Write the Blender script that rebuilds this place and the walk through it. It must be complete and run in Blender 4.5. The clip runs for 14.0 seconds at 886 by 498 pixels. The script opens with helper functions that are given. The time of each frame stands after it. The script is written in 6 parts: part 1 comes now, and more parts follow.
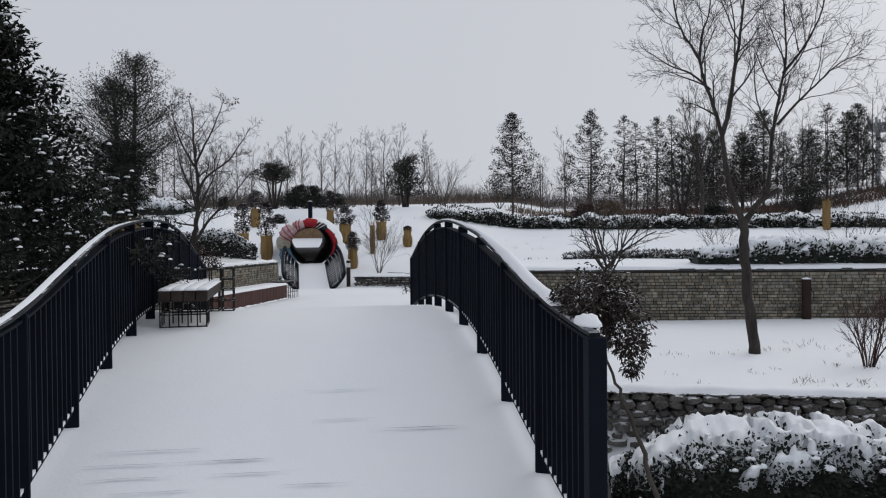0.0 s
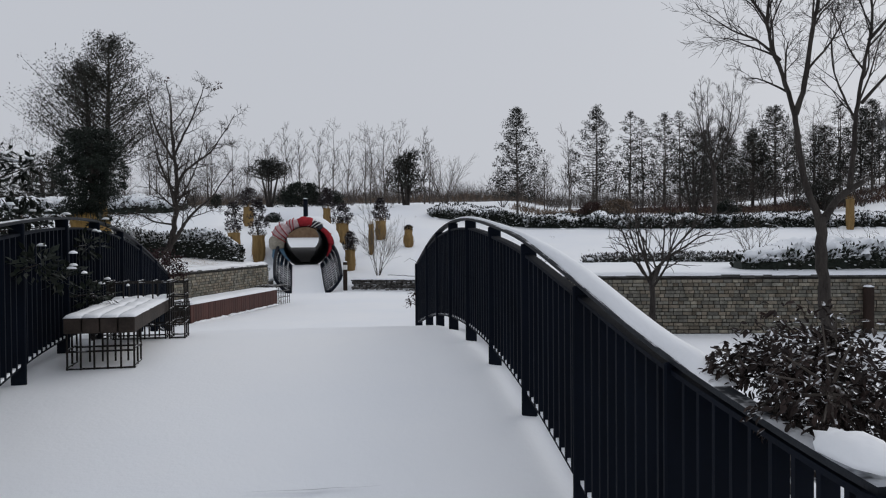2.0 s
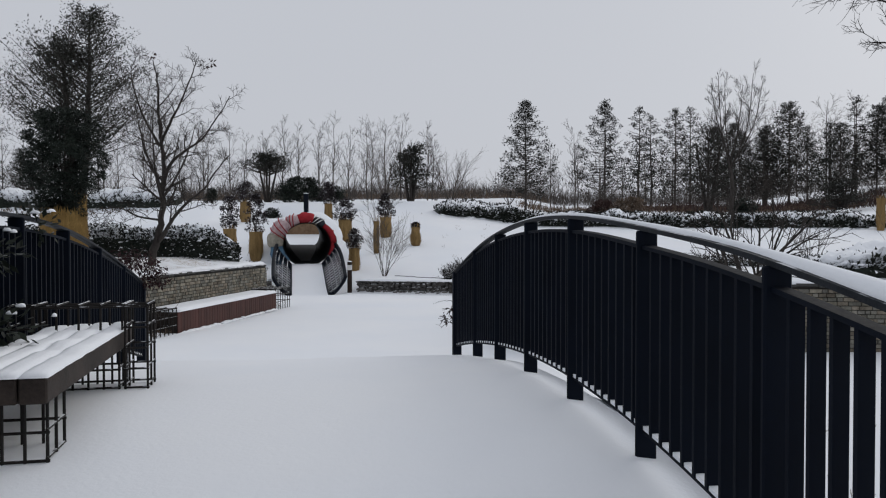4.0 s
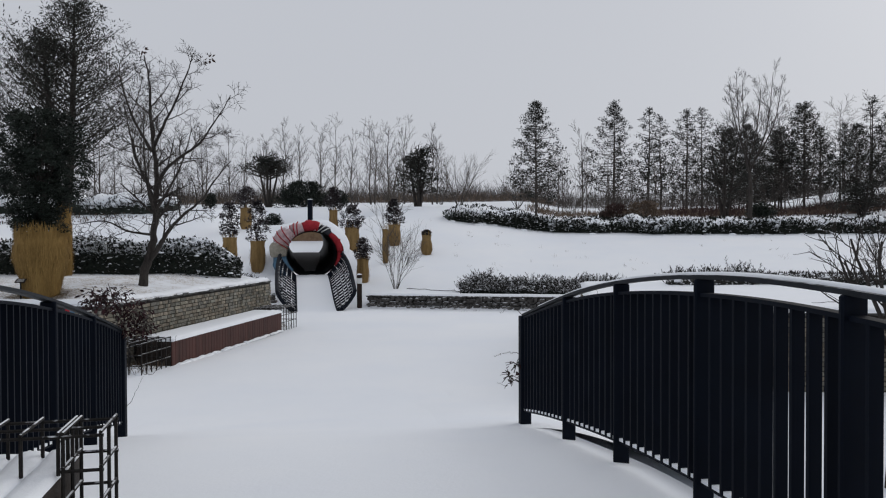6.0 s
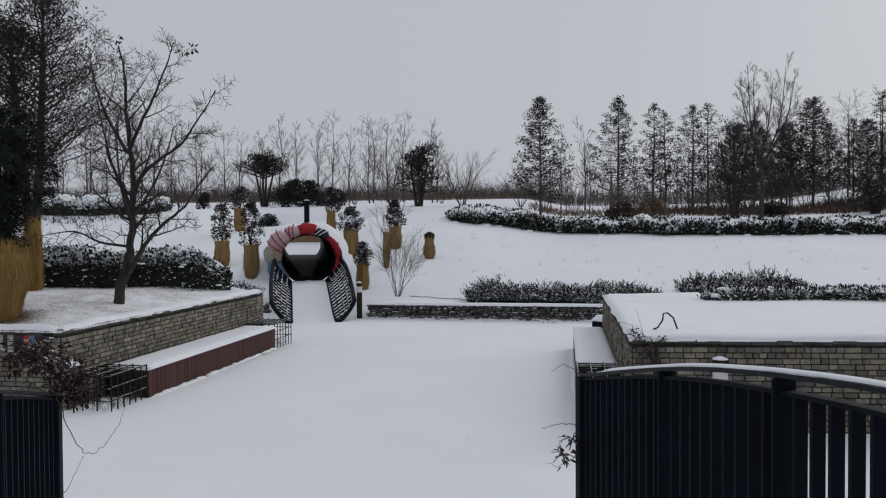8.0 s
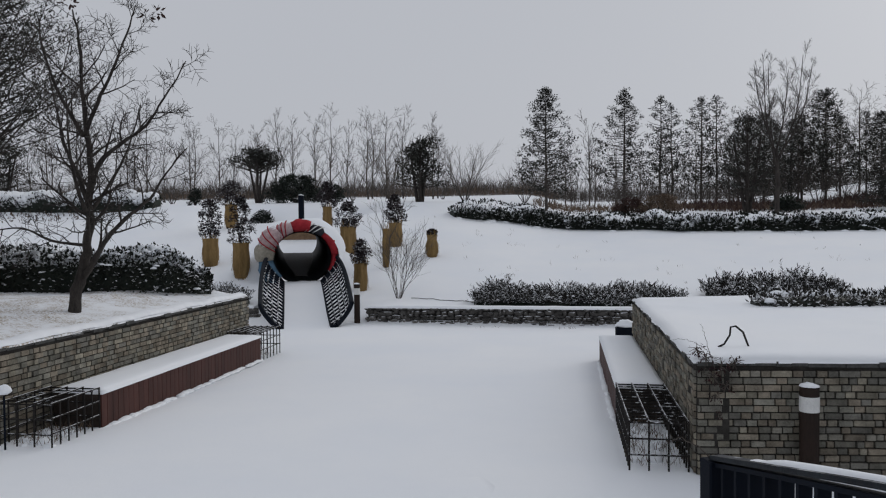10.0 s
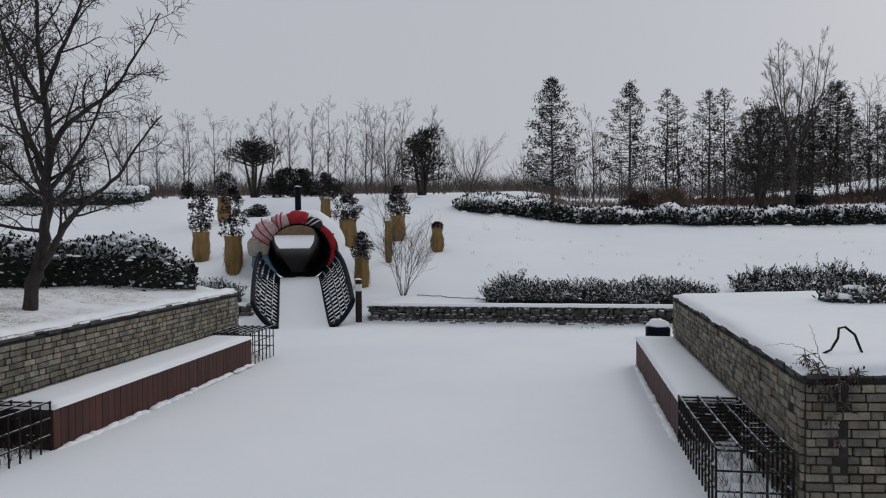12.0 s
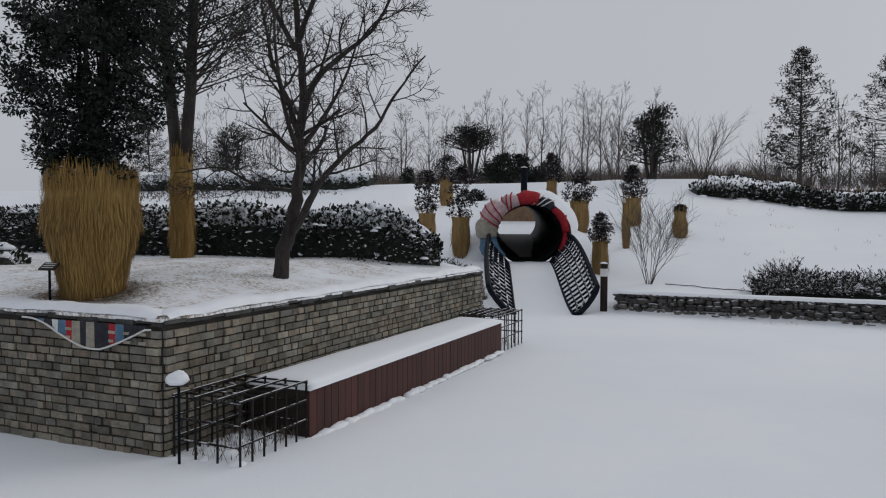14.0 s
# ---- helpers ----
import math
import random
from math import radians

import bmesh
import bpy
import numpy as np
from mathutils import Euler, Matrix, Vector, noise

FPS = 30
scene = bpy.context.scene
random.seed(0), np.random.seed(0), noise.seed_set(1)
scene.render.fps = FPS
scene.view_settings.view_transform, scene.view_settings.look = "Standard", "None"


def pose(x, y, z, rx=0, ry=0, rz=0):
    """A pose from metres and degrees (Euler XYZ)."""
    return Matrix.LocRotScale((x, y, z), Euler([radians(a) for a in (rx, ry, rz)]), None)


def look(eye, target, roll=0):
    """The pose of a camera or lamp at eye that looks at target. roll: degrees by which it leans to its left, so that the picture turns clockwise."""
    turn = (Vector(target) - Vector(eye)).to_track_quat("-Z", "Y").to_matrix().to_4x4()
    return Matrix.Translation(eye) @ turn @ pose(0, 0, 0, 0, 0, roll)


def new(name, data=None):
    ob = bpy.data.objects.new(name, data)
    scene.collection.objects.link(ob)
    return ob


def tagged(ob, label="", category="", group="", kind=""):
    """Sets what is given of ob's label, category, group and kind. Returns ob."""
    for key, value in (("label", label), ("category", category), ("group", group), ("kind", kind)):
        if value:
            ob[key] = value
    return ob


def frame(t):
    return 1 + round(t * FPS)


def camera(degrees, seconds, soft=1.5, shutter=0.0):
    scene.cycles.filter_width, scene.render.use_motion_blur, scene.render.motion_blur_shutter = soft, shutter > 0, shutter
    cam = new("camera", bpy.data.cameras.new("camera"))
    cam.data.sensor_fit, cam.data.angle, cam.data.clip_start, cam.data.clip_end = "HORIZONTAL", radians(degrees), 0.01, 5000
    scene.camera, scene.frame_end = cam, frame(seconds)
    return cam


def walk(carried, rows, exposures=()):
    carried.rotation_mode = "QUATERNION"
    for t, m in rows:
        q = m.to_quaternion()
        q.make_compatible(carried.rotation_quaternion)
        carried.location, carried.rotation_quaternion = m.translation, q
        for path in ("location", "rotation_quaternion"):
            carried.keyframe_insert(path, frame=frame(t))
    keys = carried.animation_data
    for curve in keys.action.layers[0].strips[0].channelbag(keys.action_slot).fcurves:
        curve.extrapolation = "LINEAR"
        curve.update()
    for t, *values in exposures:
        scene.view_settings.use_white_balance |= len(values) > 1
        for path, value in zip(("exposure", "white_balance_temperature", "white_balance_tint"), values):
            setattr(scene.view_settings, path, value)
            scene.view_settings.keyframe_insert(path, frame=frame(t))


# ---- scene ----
cam = camera(60.3, 14.0, 1.15)
METRES, EYE, TILT, LEAN, TURN = 13.0, 1.755, 1.2, 0.0, 9.5
ROWS = [
    (0.0, 0.0, 0.0, 0.0, -0.02, -1.93, 0.52),
    (0.5, -0.0069, 0.0405, -0.0002, 0.1, -1.96, 0.58),
    (1.0, -0.0105, 0.0802, -0.0004, 0.09, -2.07, 0.58),
    (1.5, -0.0092, 0.1192, 0.0001, 0.05, -2.05, 0.71),
    (2.0, -0.0124, 0.1575, 0.0004, -0.06, -2.02, 0.46),
    (2.5, -0.0177, 0.1961, 0.0006, -0.07, -2.02, 0.37),
    (3.0, -0.028, 0.2341, -0.0014, -0.12, -2.24, 0.16),
    (5.5, -0.0816, 0.4225, 0.0144, -0.28, -2.24, -0.03),
    (6.0, -0.0904, 0.45, 0.0187, -0.31, -2.12, 0.17),
    (6.5, -0.0957, 0.4749, 0.0222, -0.35, -2.08, 0.22),
    (7.0, -0.0987, 0.5042, 0.0273, -0.42, -2.12, 0.4),
    (7.5, -0.1002, 0.5351, 0.0331, -0.45, -2.23, 0.5),
    (8.0, -0.1066, 0.5658, 0.0353, -0.48, -2.4, 0.31),
    (10.5, -0.1192, 0.7438, 0.0287, -0.59, -2.73, 0.52),
    (11.0, -0.1226, 0.7770, 0.0234, -0.63, -2.85, 0.57),
    (11.5, -0.1295, 0.8052, 0.0184, -0.69, -2.71, 0.51),
    (12.0, -0.1384, 0.8325, 0.0141, -0.75, -2.72, 0.43),
    (12.5, -0.1514, 0.8603, 0.0087, -0.71, -2.81, 0.23),
    (13.0, -0.1697, 0.8841, 0.0012, 0.29, -2.97, 0.26),
    (13.5, -0.1918, 0.9158, -0.0055, 5.31, -3.10, -0.05),
    (14.0, -0.2214, 0.9533, -0.0130, 14.32, -3.19, 0.01),
]
walk(cam, [(t, pose(0, 0, EYE, TILT, LEAN, TURN) @ pose(METRES * x, METRES * y, METRES * z, 90 + pitch, roll, yaw)) for t, x, y, z, yaw, pitch, roll in ROWS],
     [(0.0, 0.12), (0.8, 0.02), (3.0, 0.05), (6.0, 0.03), (8.0, -0.14), (11.0, -0.15), (14.0, -0.18)])

# ---- light ----
world = bpy.data.worlds.new("overcast_sky")
scene.world = world
world.use_nodes = True
wn, wl = world.node_tree.nodes, world.node_tree.links
sky = wn.new("ShaderNodeTexSky")
sky.sky_type, sky.sun_disc = "NISHITA", False
sky.sun_elevation, sky.sun_rotation = radians(31), radians(38)
sky.dust_density, sky.air_density = 4.0, 1.5
pale = wn.new("ShaderNodeHueSaturation")
pale.inputs["Saturation"].default_value = 0.25
cloud = wn.new("ShaderNodeMix")
cloud.data_type, cloud.blend_type = "RGBA", "MIX"
cloud.inputs[0].default_value = 0.93
cloud.inputs[7].default_value = (5.2, 5.42, 5.95, 1)
wl.new(sky.outputs[0], pale.inputs["Color"])
wl.new(pale.outputs[0], cloud.inputs[6])
wl.new(cloud.outputs[2], wn["Background"].inputs[0])
wn["Background"].inputs[1].default_value = 0.1
sun = new("sun", bpy.data.lights.new("sun", "SUN"))
sun.data.energy, sun.data.angle, sun.data.color = 0.7, radians(40), (1.0, 0.96, 0.9)
sun.matrix_world = look((20, 26, 20), (0, 0, 0))


# ---- materials ----
def ramp_pair(nt, fac, a, b, lo=0.35, hi=0.65):
    r = nt.nodes.new("ShaderNodeValToRGB")
    r.color_ramp.elements[0].position, r.color_ramp.elements[1].position = lo, hi
    r.color_ramp.elements[0].color, r.color_ramp.elements[1].color = (*a, 1), (*b, 1)
    nt.links.new(fac, r.inputs[0])
    return r.outputs[0]


def noise_of(nt, scale, detail=4.0, rough=0.55, coords=None):
    n = nt.nodes.new("ShaderNodeTexNoise")
    n.inputs["Scale"].default_value, n.inputs["Detail"].default_value, n.inputs["Roughness"].default_value = scale, detail, rough
    if coords is not None:
        nt.links.new(coords, n.inputs["Vector"])
    return n.outputs["Fac"]


def mix_rgb(nt, fac, a, b, blend="MIX"):
    m = nt.nodes.new("ShaderNodeMix")
    m.data_type, m.blend_type = "RGBA", blend
    for sock, v in ((m.inputs[0], fac), (m.inputs[6], a), (m.inputs[7], b)):
        if isinstance(v, (int, float)):
            sock.default_value = v
        elif isinstance(v, tuple):
            sock.default_value = (*v, 1)
        else:
            nt.links.new(v, sock)
    return m.outputs[2]


def maths(nt, op, a, b=0.0, clamp=False):
    m = nt.nodes.new("ShaderNodeMath")
    m.operation, m.use_clamp = op, clamp
    for sock, v in ((m.inputs[0], a), (m.inputs[1], b)):
        if isinstance(v, (int, float)):
            sock.default_value = v
        else:
            nt.links.new(v, sock)
    return m.outputs[0]


def material(name, dark, light, rough=0.7, metal=0.0, scale=6.0, fine=60.0, bump=0.15, bump_scale=None, vary=0.0, snow=0.0, snow_edge=0.55, snow_scale=5.0, stretch=None, per="object", distance=0.01, spec=0.18, tints=()):
    """A weathered surface: two tones broken up by coarse and fine noise, with bump; vary: spread of brightness from piece to piece;
    snow: how much snow lies on what faces up."""
    m = bpy.data.materials.new(name)
    m.use_nodes = True
    nt = m.node_tree
    bsdf = nt.nodes["Principled BSDF"]
    geo = nt.nodes.new("ShaderNodeNewGeometry")
    pos = geo.outputs["Position"]
    if stretch:
        mp = nt.nodes.new("ShaderNodeMapping")
        mp.inputs["Scale"].default_value = stretch
        nt.links.new(pos, mp.inputs["Vector"])
        pos = mp.outputs[0]
    coarse, grain = noise_of(nt, scale, 5.0, 0.6, pos), noise_of(nt, fine, 3.0, 0.6, pos)
    f = maths(nt, "ADD", maths(nt, "MULTIPLY", coarse, 0.65), maths(nt, "MULTIPLY", grain, 0.35))
    col = ramp_pair(nt, f, dark, light)
    if vary:
        info = nt.nodes.new("ShaderNodeObjectInfo").outputs["Random"] if per == "object" else geo.outputs["Random Per Island"]
        v = maths(nt, "ADD", maths(nt, "MULTIPLY", info, 2 * vary), 1 - vary)
        hsv = nt.nodes.new("ShaderNodeHueSaturation")
        nt.links.new(v, hsv.inputs["Value"])
        nt.links.new(col, hsv.inputs["Color"])
        col = hsv.outputs[0]
    if tints:
        pick = nt.nodes.new("ShaderNodeObjectInfo").outputs["Random"] if per == "object" else geo.outputs["Random Per Island"]
        pick = maths(nt, "FRACT", maths(nt, "MULTIPLY", pick, 7.31))
        tr = nt.nodes.new("ShaderNodeValToRGB")
        tr.color_ramp.interpolation = "CONSTANT"
        for i, tint in enumerate(tints):
            e = tr.color_ramp.elements[i] if i < 2 else tr.color_ramp.elements.new(i / len(tints))
            e.position, e.color = i / len(tints), (*tint, 1)
        nt.links.new(pick, tr.inputs[0])
        col = mix_rgb(nt, 1.0, col, tr.outputs[0], "MULTIPLY")
    r = rough
    if snow:
        sep = nt.nodes.new("ShaderNodeSeparateXYZ")
        nt.links.new(geo.outputs["Normal"], sep.inputs[0])
        patch = noise_of(nt, snow_scale, 4.0, 0.65, geo.outputs["Position"])
        up = maths(nt, "ADD", sep.outputs[2], maths(nt, "MULTIPLY", maths(nt, "SUBTRACT", patch, 0.5), 1.6))
        k = maths(nt, "MULTIPLY", maths(nt, "SUBTRACT", up, snow_edge), 6.0, True)
        k = maths(nt, "MULTIPLY", k, snow)
        col = mix_rgb(nt, k, col, (0.8, 0.82, 0.85))
        r = maths(nt, "ADD", maths(nt, "MULTIPLY", k, 0.9 - rough), rough)
    nt.links.new(col, bsdf.inputs["Base Color"])
    if isinstance(r, float):
        rr = maths(nt, "ADD", maths(nt, "MULTIPLY", grain, 0.25), r - 0.12, True)
        nt.links.new(rr, bsdf.inputs["Roughness"])
    else:
        nt.links.new(r, bsdf.inputs["Roughness"])
    bsdf.inputs["Metallic"].default_value = metal
    bsdf.inputs["Specular IOR Level"].default_value = spec
    if bump:
        b = nt.nodes.new("ShaderNodeBump")
        b.inputs["Strength"].default_value, b.inputs["Distance"].default_value = bump, distance
        nt.links.new(noise_of(nt, bump_scale or fine, 5.0, 0.6, pos), b.inputs["Height"])
        nt.links.new(b.outputs[0], bsdf.inputs["Normal"])
    return m


def snow_material(name, bare=0.0):
    """Fresh powder: white, faintly blue in the grain, softly uneven; bare: share where dry grass shows through."""
    m = bpy.data.materials.new(name)
    m.use_nodes = True
    nt = m.node_tree
    bsdf = nt.nodes["Principled BSDF"]
    pos = nt.nodes.new("ShaderNodeNewGeometry").outputs["Position"]
    broad, grain = noise_of(nt, 0.35, 4.0, 0.6, pos), noise_of(nt, 45.0, 3.0, 0.6, pos)
    col = ramp_pair(nt, broad, (0.84, 0.87, 0.915), (0.9, 0.915, 0.935), 0.3, 0.7)
    col = mix_rgb(nt, maths(nt, "MULTIPLY", grain, 0.06), col, (0.68, 0.72, 0.79))
    if bare:
        blot = maths(nt, "ADD", noise_of(nt, 3.2, 6.0, 0.7, pos), maths(nt, "MULTIPLY", noise_of(nt, 0.5, 2.0, 0.5, pos), 0.6))
        k = maths(nt, "MULTIPLY", maths(nt, "SUBTRACT", blot, 1.08 - bare), 5.0, True)
        speck = maths(nt, "MULTIPLY", maths(nt, "SUBTRACT", noise_of(nt, 26.0, 5.0, 0.75, pos), 0.44), 6.0, True)
        straw = ramp_pair(nt, noise_of(nt, 40.0, 4.0, 0.7, pos), (0.16, 0.11, 0.06), (0.42, 0.31, 0.18))
        col = mix_rgb(nt, maths(nt, "MULTIPLY", k, speck), col, straw)
    nt.links.new(col, bsdf.inputs["Base Color"])
    bsdf.inputs["Roughness"].default_value = 0.85
    b = nt.nodes.new("ShaderNodeBump")
    b.inputs["Strength"].default_value, b.inputs["Distance"].default_value = 0.35, 0.02
    h = maths(nt, "ADD", maths(nt, "MULTIPLY", noise_of(nt, 3.0, 6.0, 0.6, pos), 0.7), maths(nt, "MULTIPLY", grain, 0.25))
    nt.links.new(h, b.inputs["Height"])
    nt.links.new(b.outputs[0], bsdf.inputs["Normal"])
    return m


SNOW = snow_material("snow")
SNOW_THIN = snow_material("thin_snow_on_grass", 0.37)
STEEL = material("dark_navy_painted_steel", (0.0011, 0.0029, 0.0072), (0.003, 0.006, 0.0135), 0.68, 0.0, 3.0, 80.0, 0.05, spec=0.12)
STEEL_EDGE = material("worn_steel_bar", (0.005, 0.007, 0.011), (0.022, 0.026, 0.032), 0.55, 0.2, 9.0, 120.0, 0.1, snow=0.7, snow_edge=0.98)
WING_BAR = material("snowy_steel_slat", (0.004, 0.006, 0.009), (0.012, 0.015, 0.019), 0.6, 0.0, 9.0, 120.0, 0.1, snow=0.95, snow_edge=0.82, snow_scale=3.0)
PLUME = material("grey_green_evergreen_plume", (0.018, 0.02, 0.017), (0.06, 0.06, 0.05), 0.7, 0.0, 3.0, 25.0, 0.0, vary=0.35, per="island", snow=0.7, snow_edge=1.1, snow_scale=4.0)
REBAR = material("rusty_dark_rebar", (0.008, 0.0075, 0.007), (0.027, 0.023, 0.021), 0.65, 0.1, 14.0, 150.0, 0.2, snow=0.85, snow_edge=0.78, snow_scale=9.0)
BRICK = material("grey_brown_stone_brick", (0.1, 0.095, 0.081), (0.25, 0.236, 0.203), 0.85, 0.0, 7.0, 55.0, 0.6, vary=0.35, tints=((1, 1, 0.98), (1.08, 1.0, 0.92), (0.86, 0.87, 0.88), (1.18, 1.14, 1.05), (1.0, 0.91, 0.83), (0.95, 0.97, 0.95)))
BRICK_FAR = material("grey_brown_stone_brick_far", (0.1, 0.095, 0.081), (0.25, 0.236, 0.203), 0.85, 0.0, 7.0, 55.0, 0.6, per="island", vary=0.35, tints=((1, 1, 0.98), (1.08, 1.0, 0.92), (0.86, 0.87, 0.88), (1.18, 1.14, 1.05), (1.0, 0.91, 0.83), (0.95, 0.97, 0.95)))
MORTAR = material("dark_mortar", (0.022, 0.02, 0.018), (0.05, 0.046, 0.042), 0.95, 0.0, 8.0, 70.0, 0.3)
COPING = material("dark_slate_coping", (0.035, 0.035, 0.035), (0.1, 0.1, 0.095), 0.8, 0.0, 6.0, 50.0, 0.4, snow=0.8, snow_edge=0.8)
STONE = material("rubble_stone", (0.045, 0.042, 0.04), (0.17, 0.16, 0.15), 0.9, 0.0, 5.0, 40.0, 0.6, vary=0.4, snow=0.9, snow_edge=0.86)
RED_WOOD = material("red_brown_stained_timber", (0.04, 0.018, 0.015), (0.085, 0.035, 0.029), 0.6, 0.0, 5.0, 60.0, 0.2, vary=0.15, stretch=(1, 1, 0.15))
DARK_WOOD = material("dark_stained_beam", (0.018, 0.014, 0.012), (0.055, 0.042, 0.035), 0.65, 0.0, 6.0, 70.0, 0.25)
POST_WOOD = material("dark_brown_post", (0.014, 0.009, 0.007), (0.036, 0.023, 0.018), 0.7, 0.0, 6.0, 60.0, 0.25, stretch=(1, 1, 0.2))
BARK = material("grey_brown_bark", (0.02, 0.017, 0.016), (0.065, 0.057, 0.051), 0.9, 0.0, 9.0, 60.0, 0.7, stretch=(1, 1, 0.3), snow=0.5, snow_edge=0.95)
TWIG = material("bare_twig", (0.045, 0.038, 0.033), (0.11, 0.095, 0.083), 0.9, 0.0, 2.0, 30.0, 0.0)
# some distance haze is put into this twig colour
FAR_TWIG = material("hazed_bare_twig", (0.04, 0.034, 0.031), (0.1, 0.087, 0.078), 0.95, 0.0, 0.5, 6.0, 0.0)
DRY_BRUSH = material("dry_brown_brush", (0.08, 0.055, 0.04), (0.2, 0.15, 0.11), 0.95, 0.0, 1.5, 20.0, 0.0, vary=0.2, snow=0.3, snow_edge=0.9)
RED_BRUSH = material("dark_red_brush", (0.035, 0.022, 0.02), (0.09, 0.055, 0.048), 0.95, 0.0, 1.5, 20.0, 0.0)
LEAF = material("dark_evergreen_leaf", (0.006, 0.009, 0.007), (0.020, 0.026, 0.018), 0.6, 0.0, 3.0, 25.0, 0.0, vary=0.3, per="island", snow=0.95, snow_edge=1.1, snow_scale=2.5)
LEAF_CLEAN = material("dark_evergreen_leaf_bare", (0.009, 0.013, 0.011), (0.028, 0.037, 0.028), 0.55, 0.0, 3.0, 25.0, 0.0, vary=0.35, per="island", snow=0.7, snow_edge=1.15, snow_scale=4.0)
# needles set lighter than near leaves: the haze is in the colour
FAR_LEAF = material("hazed_conifer_needles", (0.02, 0.022, 0.019), (0.052, 0.052, 0.045), 0.9, 0.0, 0.8, 8.0, 0.0, vary=0.25, per="island", snow=0.6, snow_edge=0.95, snow_scale=1.2)
HEDGE_LEAF = material("hedge_leaf", (0.009, 0.012, 0.009), (0.028, 0.034, 0.022), 0.7, 0.0, 3.0, 25.0, 0.0, vary=0.3, per="island", snow=1.0, snow_edge=0.55, snow_scale=4.0)
HEDGE_DARK = material("dark_hedge_leaf", (0.008, 0.010, 0.008), (0.024, 0.028, 0.02), 0.7, 0.0, 3.0, 25.0, 0.0, vary=0.3, per="island", snow=1.0, snow_edge=0.74, snow_scale=2.2)
POT_LEAF = material("dark_purple_shrub_leaf", (0.013, 0.010, 0.012), (0.045, 0.034, 0.037), 0.6, 0.0, 3.0, 25.0, 0.0, vary=0.4, per="island", snow=0.8, snow_edge=0.85, snow_scale=4.0)
JUNIPER = material("juniper_sprig", (0.017, 0.017, 0.015), (0.055, 0.051, 0.046), 0.85, 0.0, 2.0, 25.0, 0.0, vary=0.35, per="island", snow=0.9, snow_edge=0.5, snow_scale=6.0)
VINE_LEAF = material("dark_red_vine_leaf", (0.012, 0.005, 0.006), (0.05, 0.016, 0.018), 0.6, 0.0, 6.0, 40.0, 0.0, vary=0.4, per="island", snow=0.9, snow_edge=1.0, snow_scale=7.0)
CREEPER_LEAF = material("brown_green_creeper_leaf", (0.010, 0.008, 0.007), (0.045, 0.03, 0.026), 0.5, 0.0, 6.0, 40.0, 0.0, vary=0.45, per="island", snow=0.95, snow_edge=0.84, snow_scale=9.0)
STRAW = material("straw_wrap", (0.17, 0.1, 0.032), (0.38, 0.245, 0.085), 0.85, 0.0, 5.0, 70.0, 0.8, stretch=(1, 1, 0.12), vary=0.15, per="island", distance=0.02)
STRAW_DARK = material("old_straw_wrap", (0.14, 0.088, 0.036), (0.32, 0.21, 0.088), 0.85, 0.0, 5.0, 70.0, 0.8, stretch=(1, 1, 0.12), vary=0.15, per="island", distance=0.02)
TUBE = material("black_corrugated_tube", (0.008, 0.009, 0.010), (0.02, 0.022, 0.024), 0.45, 0.0, 4.0, 50.0, 0.1)
WHITE_BAND = material("white_band", (0.55, 0.55, 0.54), (0.72, 0.72, 0.7), 0.6, 0.0, 8.0, 60.0, 0.1)
RED_CLOTH = material("red_knit", (0.26, 0.018, 0.026), (0.42, 0.035, 0.045), 0.9, 0.0, 8.0, 60.0, 0.5, snow=0.6, snow_edge=1.05)
BLUE_CLOTH = material("blue_knit", (0.06, 0.12, 0.18), (0.12, 0.22, 0.32), 0.9, 0.0, 8.0, 60.0, 0.5, snow=0.6, snow_edge=1.05)
PINK_CLOTH = material("pink_knit", (0.38, 0.26, 0.27), (0.6, 0.48, 0.48), 0.9, 0.0, 8.0, 60.0, 0.5, snow=0.8, snow_edge=0.8)
DARK_CLOTH = material("dark_knit", (0.02, 0.02, 0.025), (0.05, 0.05, 0.06), 0.9, 0.0, 8.0, 60.0, 0.5, snow=0.6, snow_edge=1.0)
CREAM_CLOTH = material("cream_knit", (0.22, 0.2, 0.16), (0.4, 0.37, 0.31), 0.9, 0.0, 8.0, 60.0, 0.5, snow=0.8, snow_edge=0.8)
BROWN_WALL = material("brown_timber_wall", (0.12, 0.075, 0.045), (0.24, 0.16, 0.1), 0.8, 0.0, 4.0, 40.0, 0.3)
GREY_METAL = material("grey_galvanised_steel", (0.18, 0.19, 0.2), (0.3, 0.31, 0.32), 0.5, 0.4, 4.0, 40.0, 0.05)


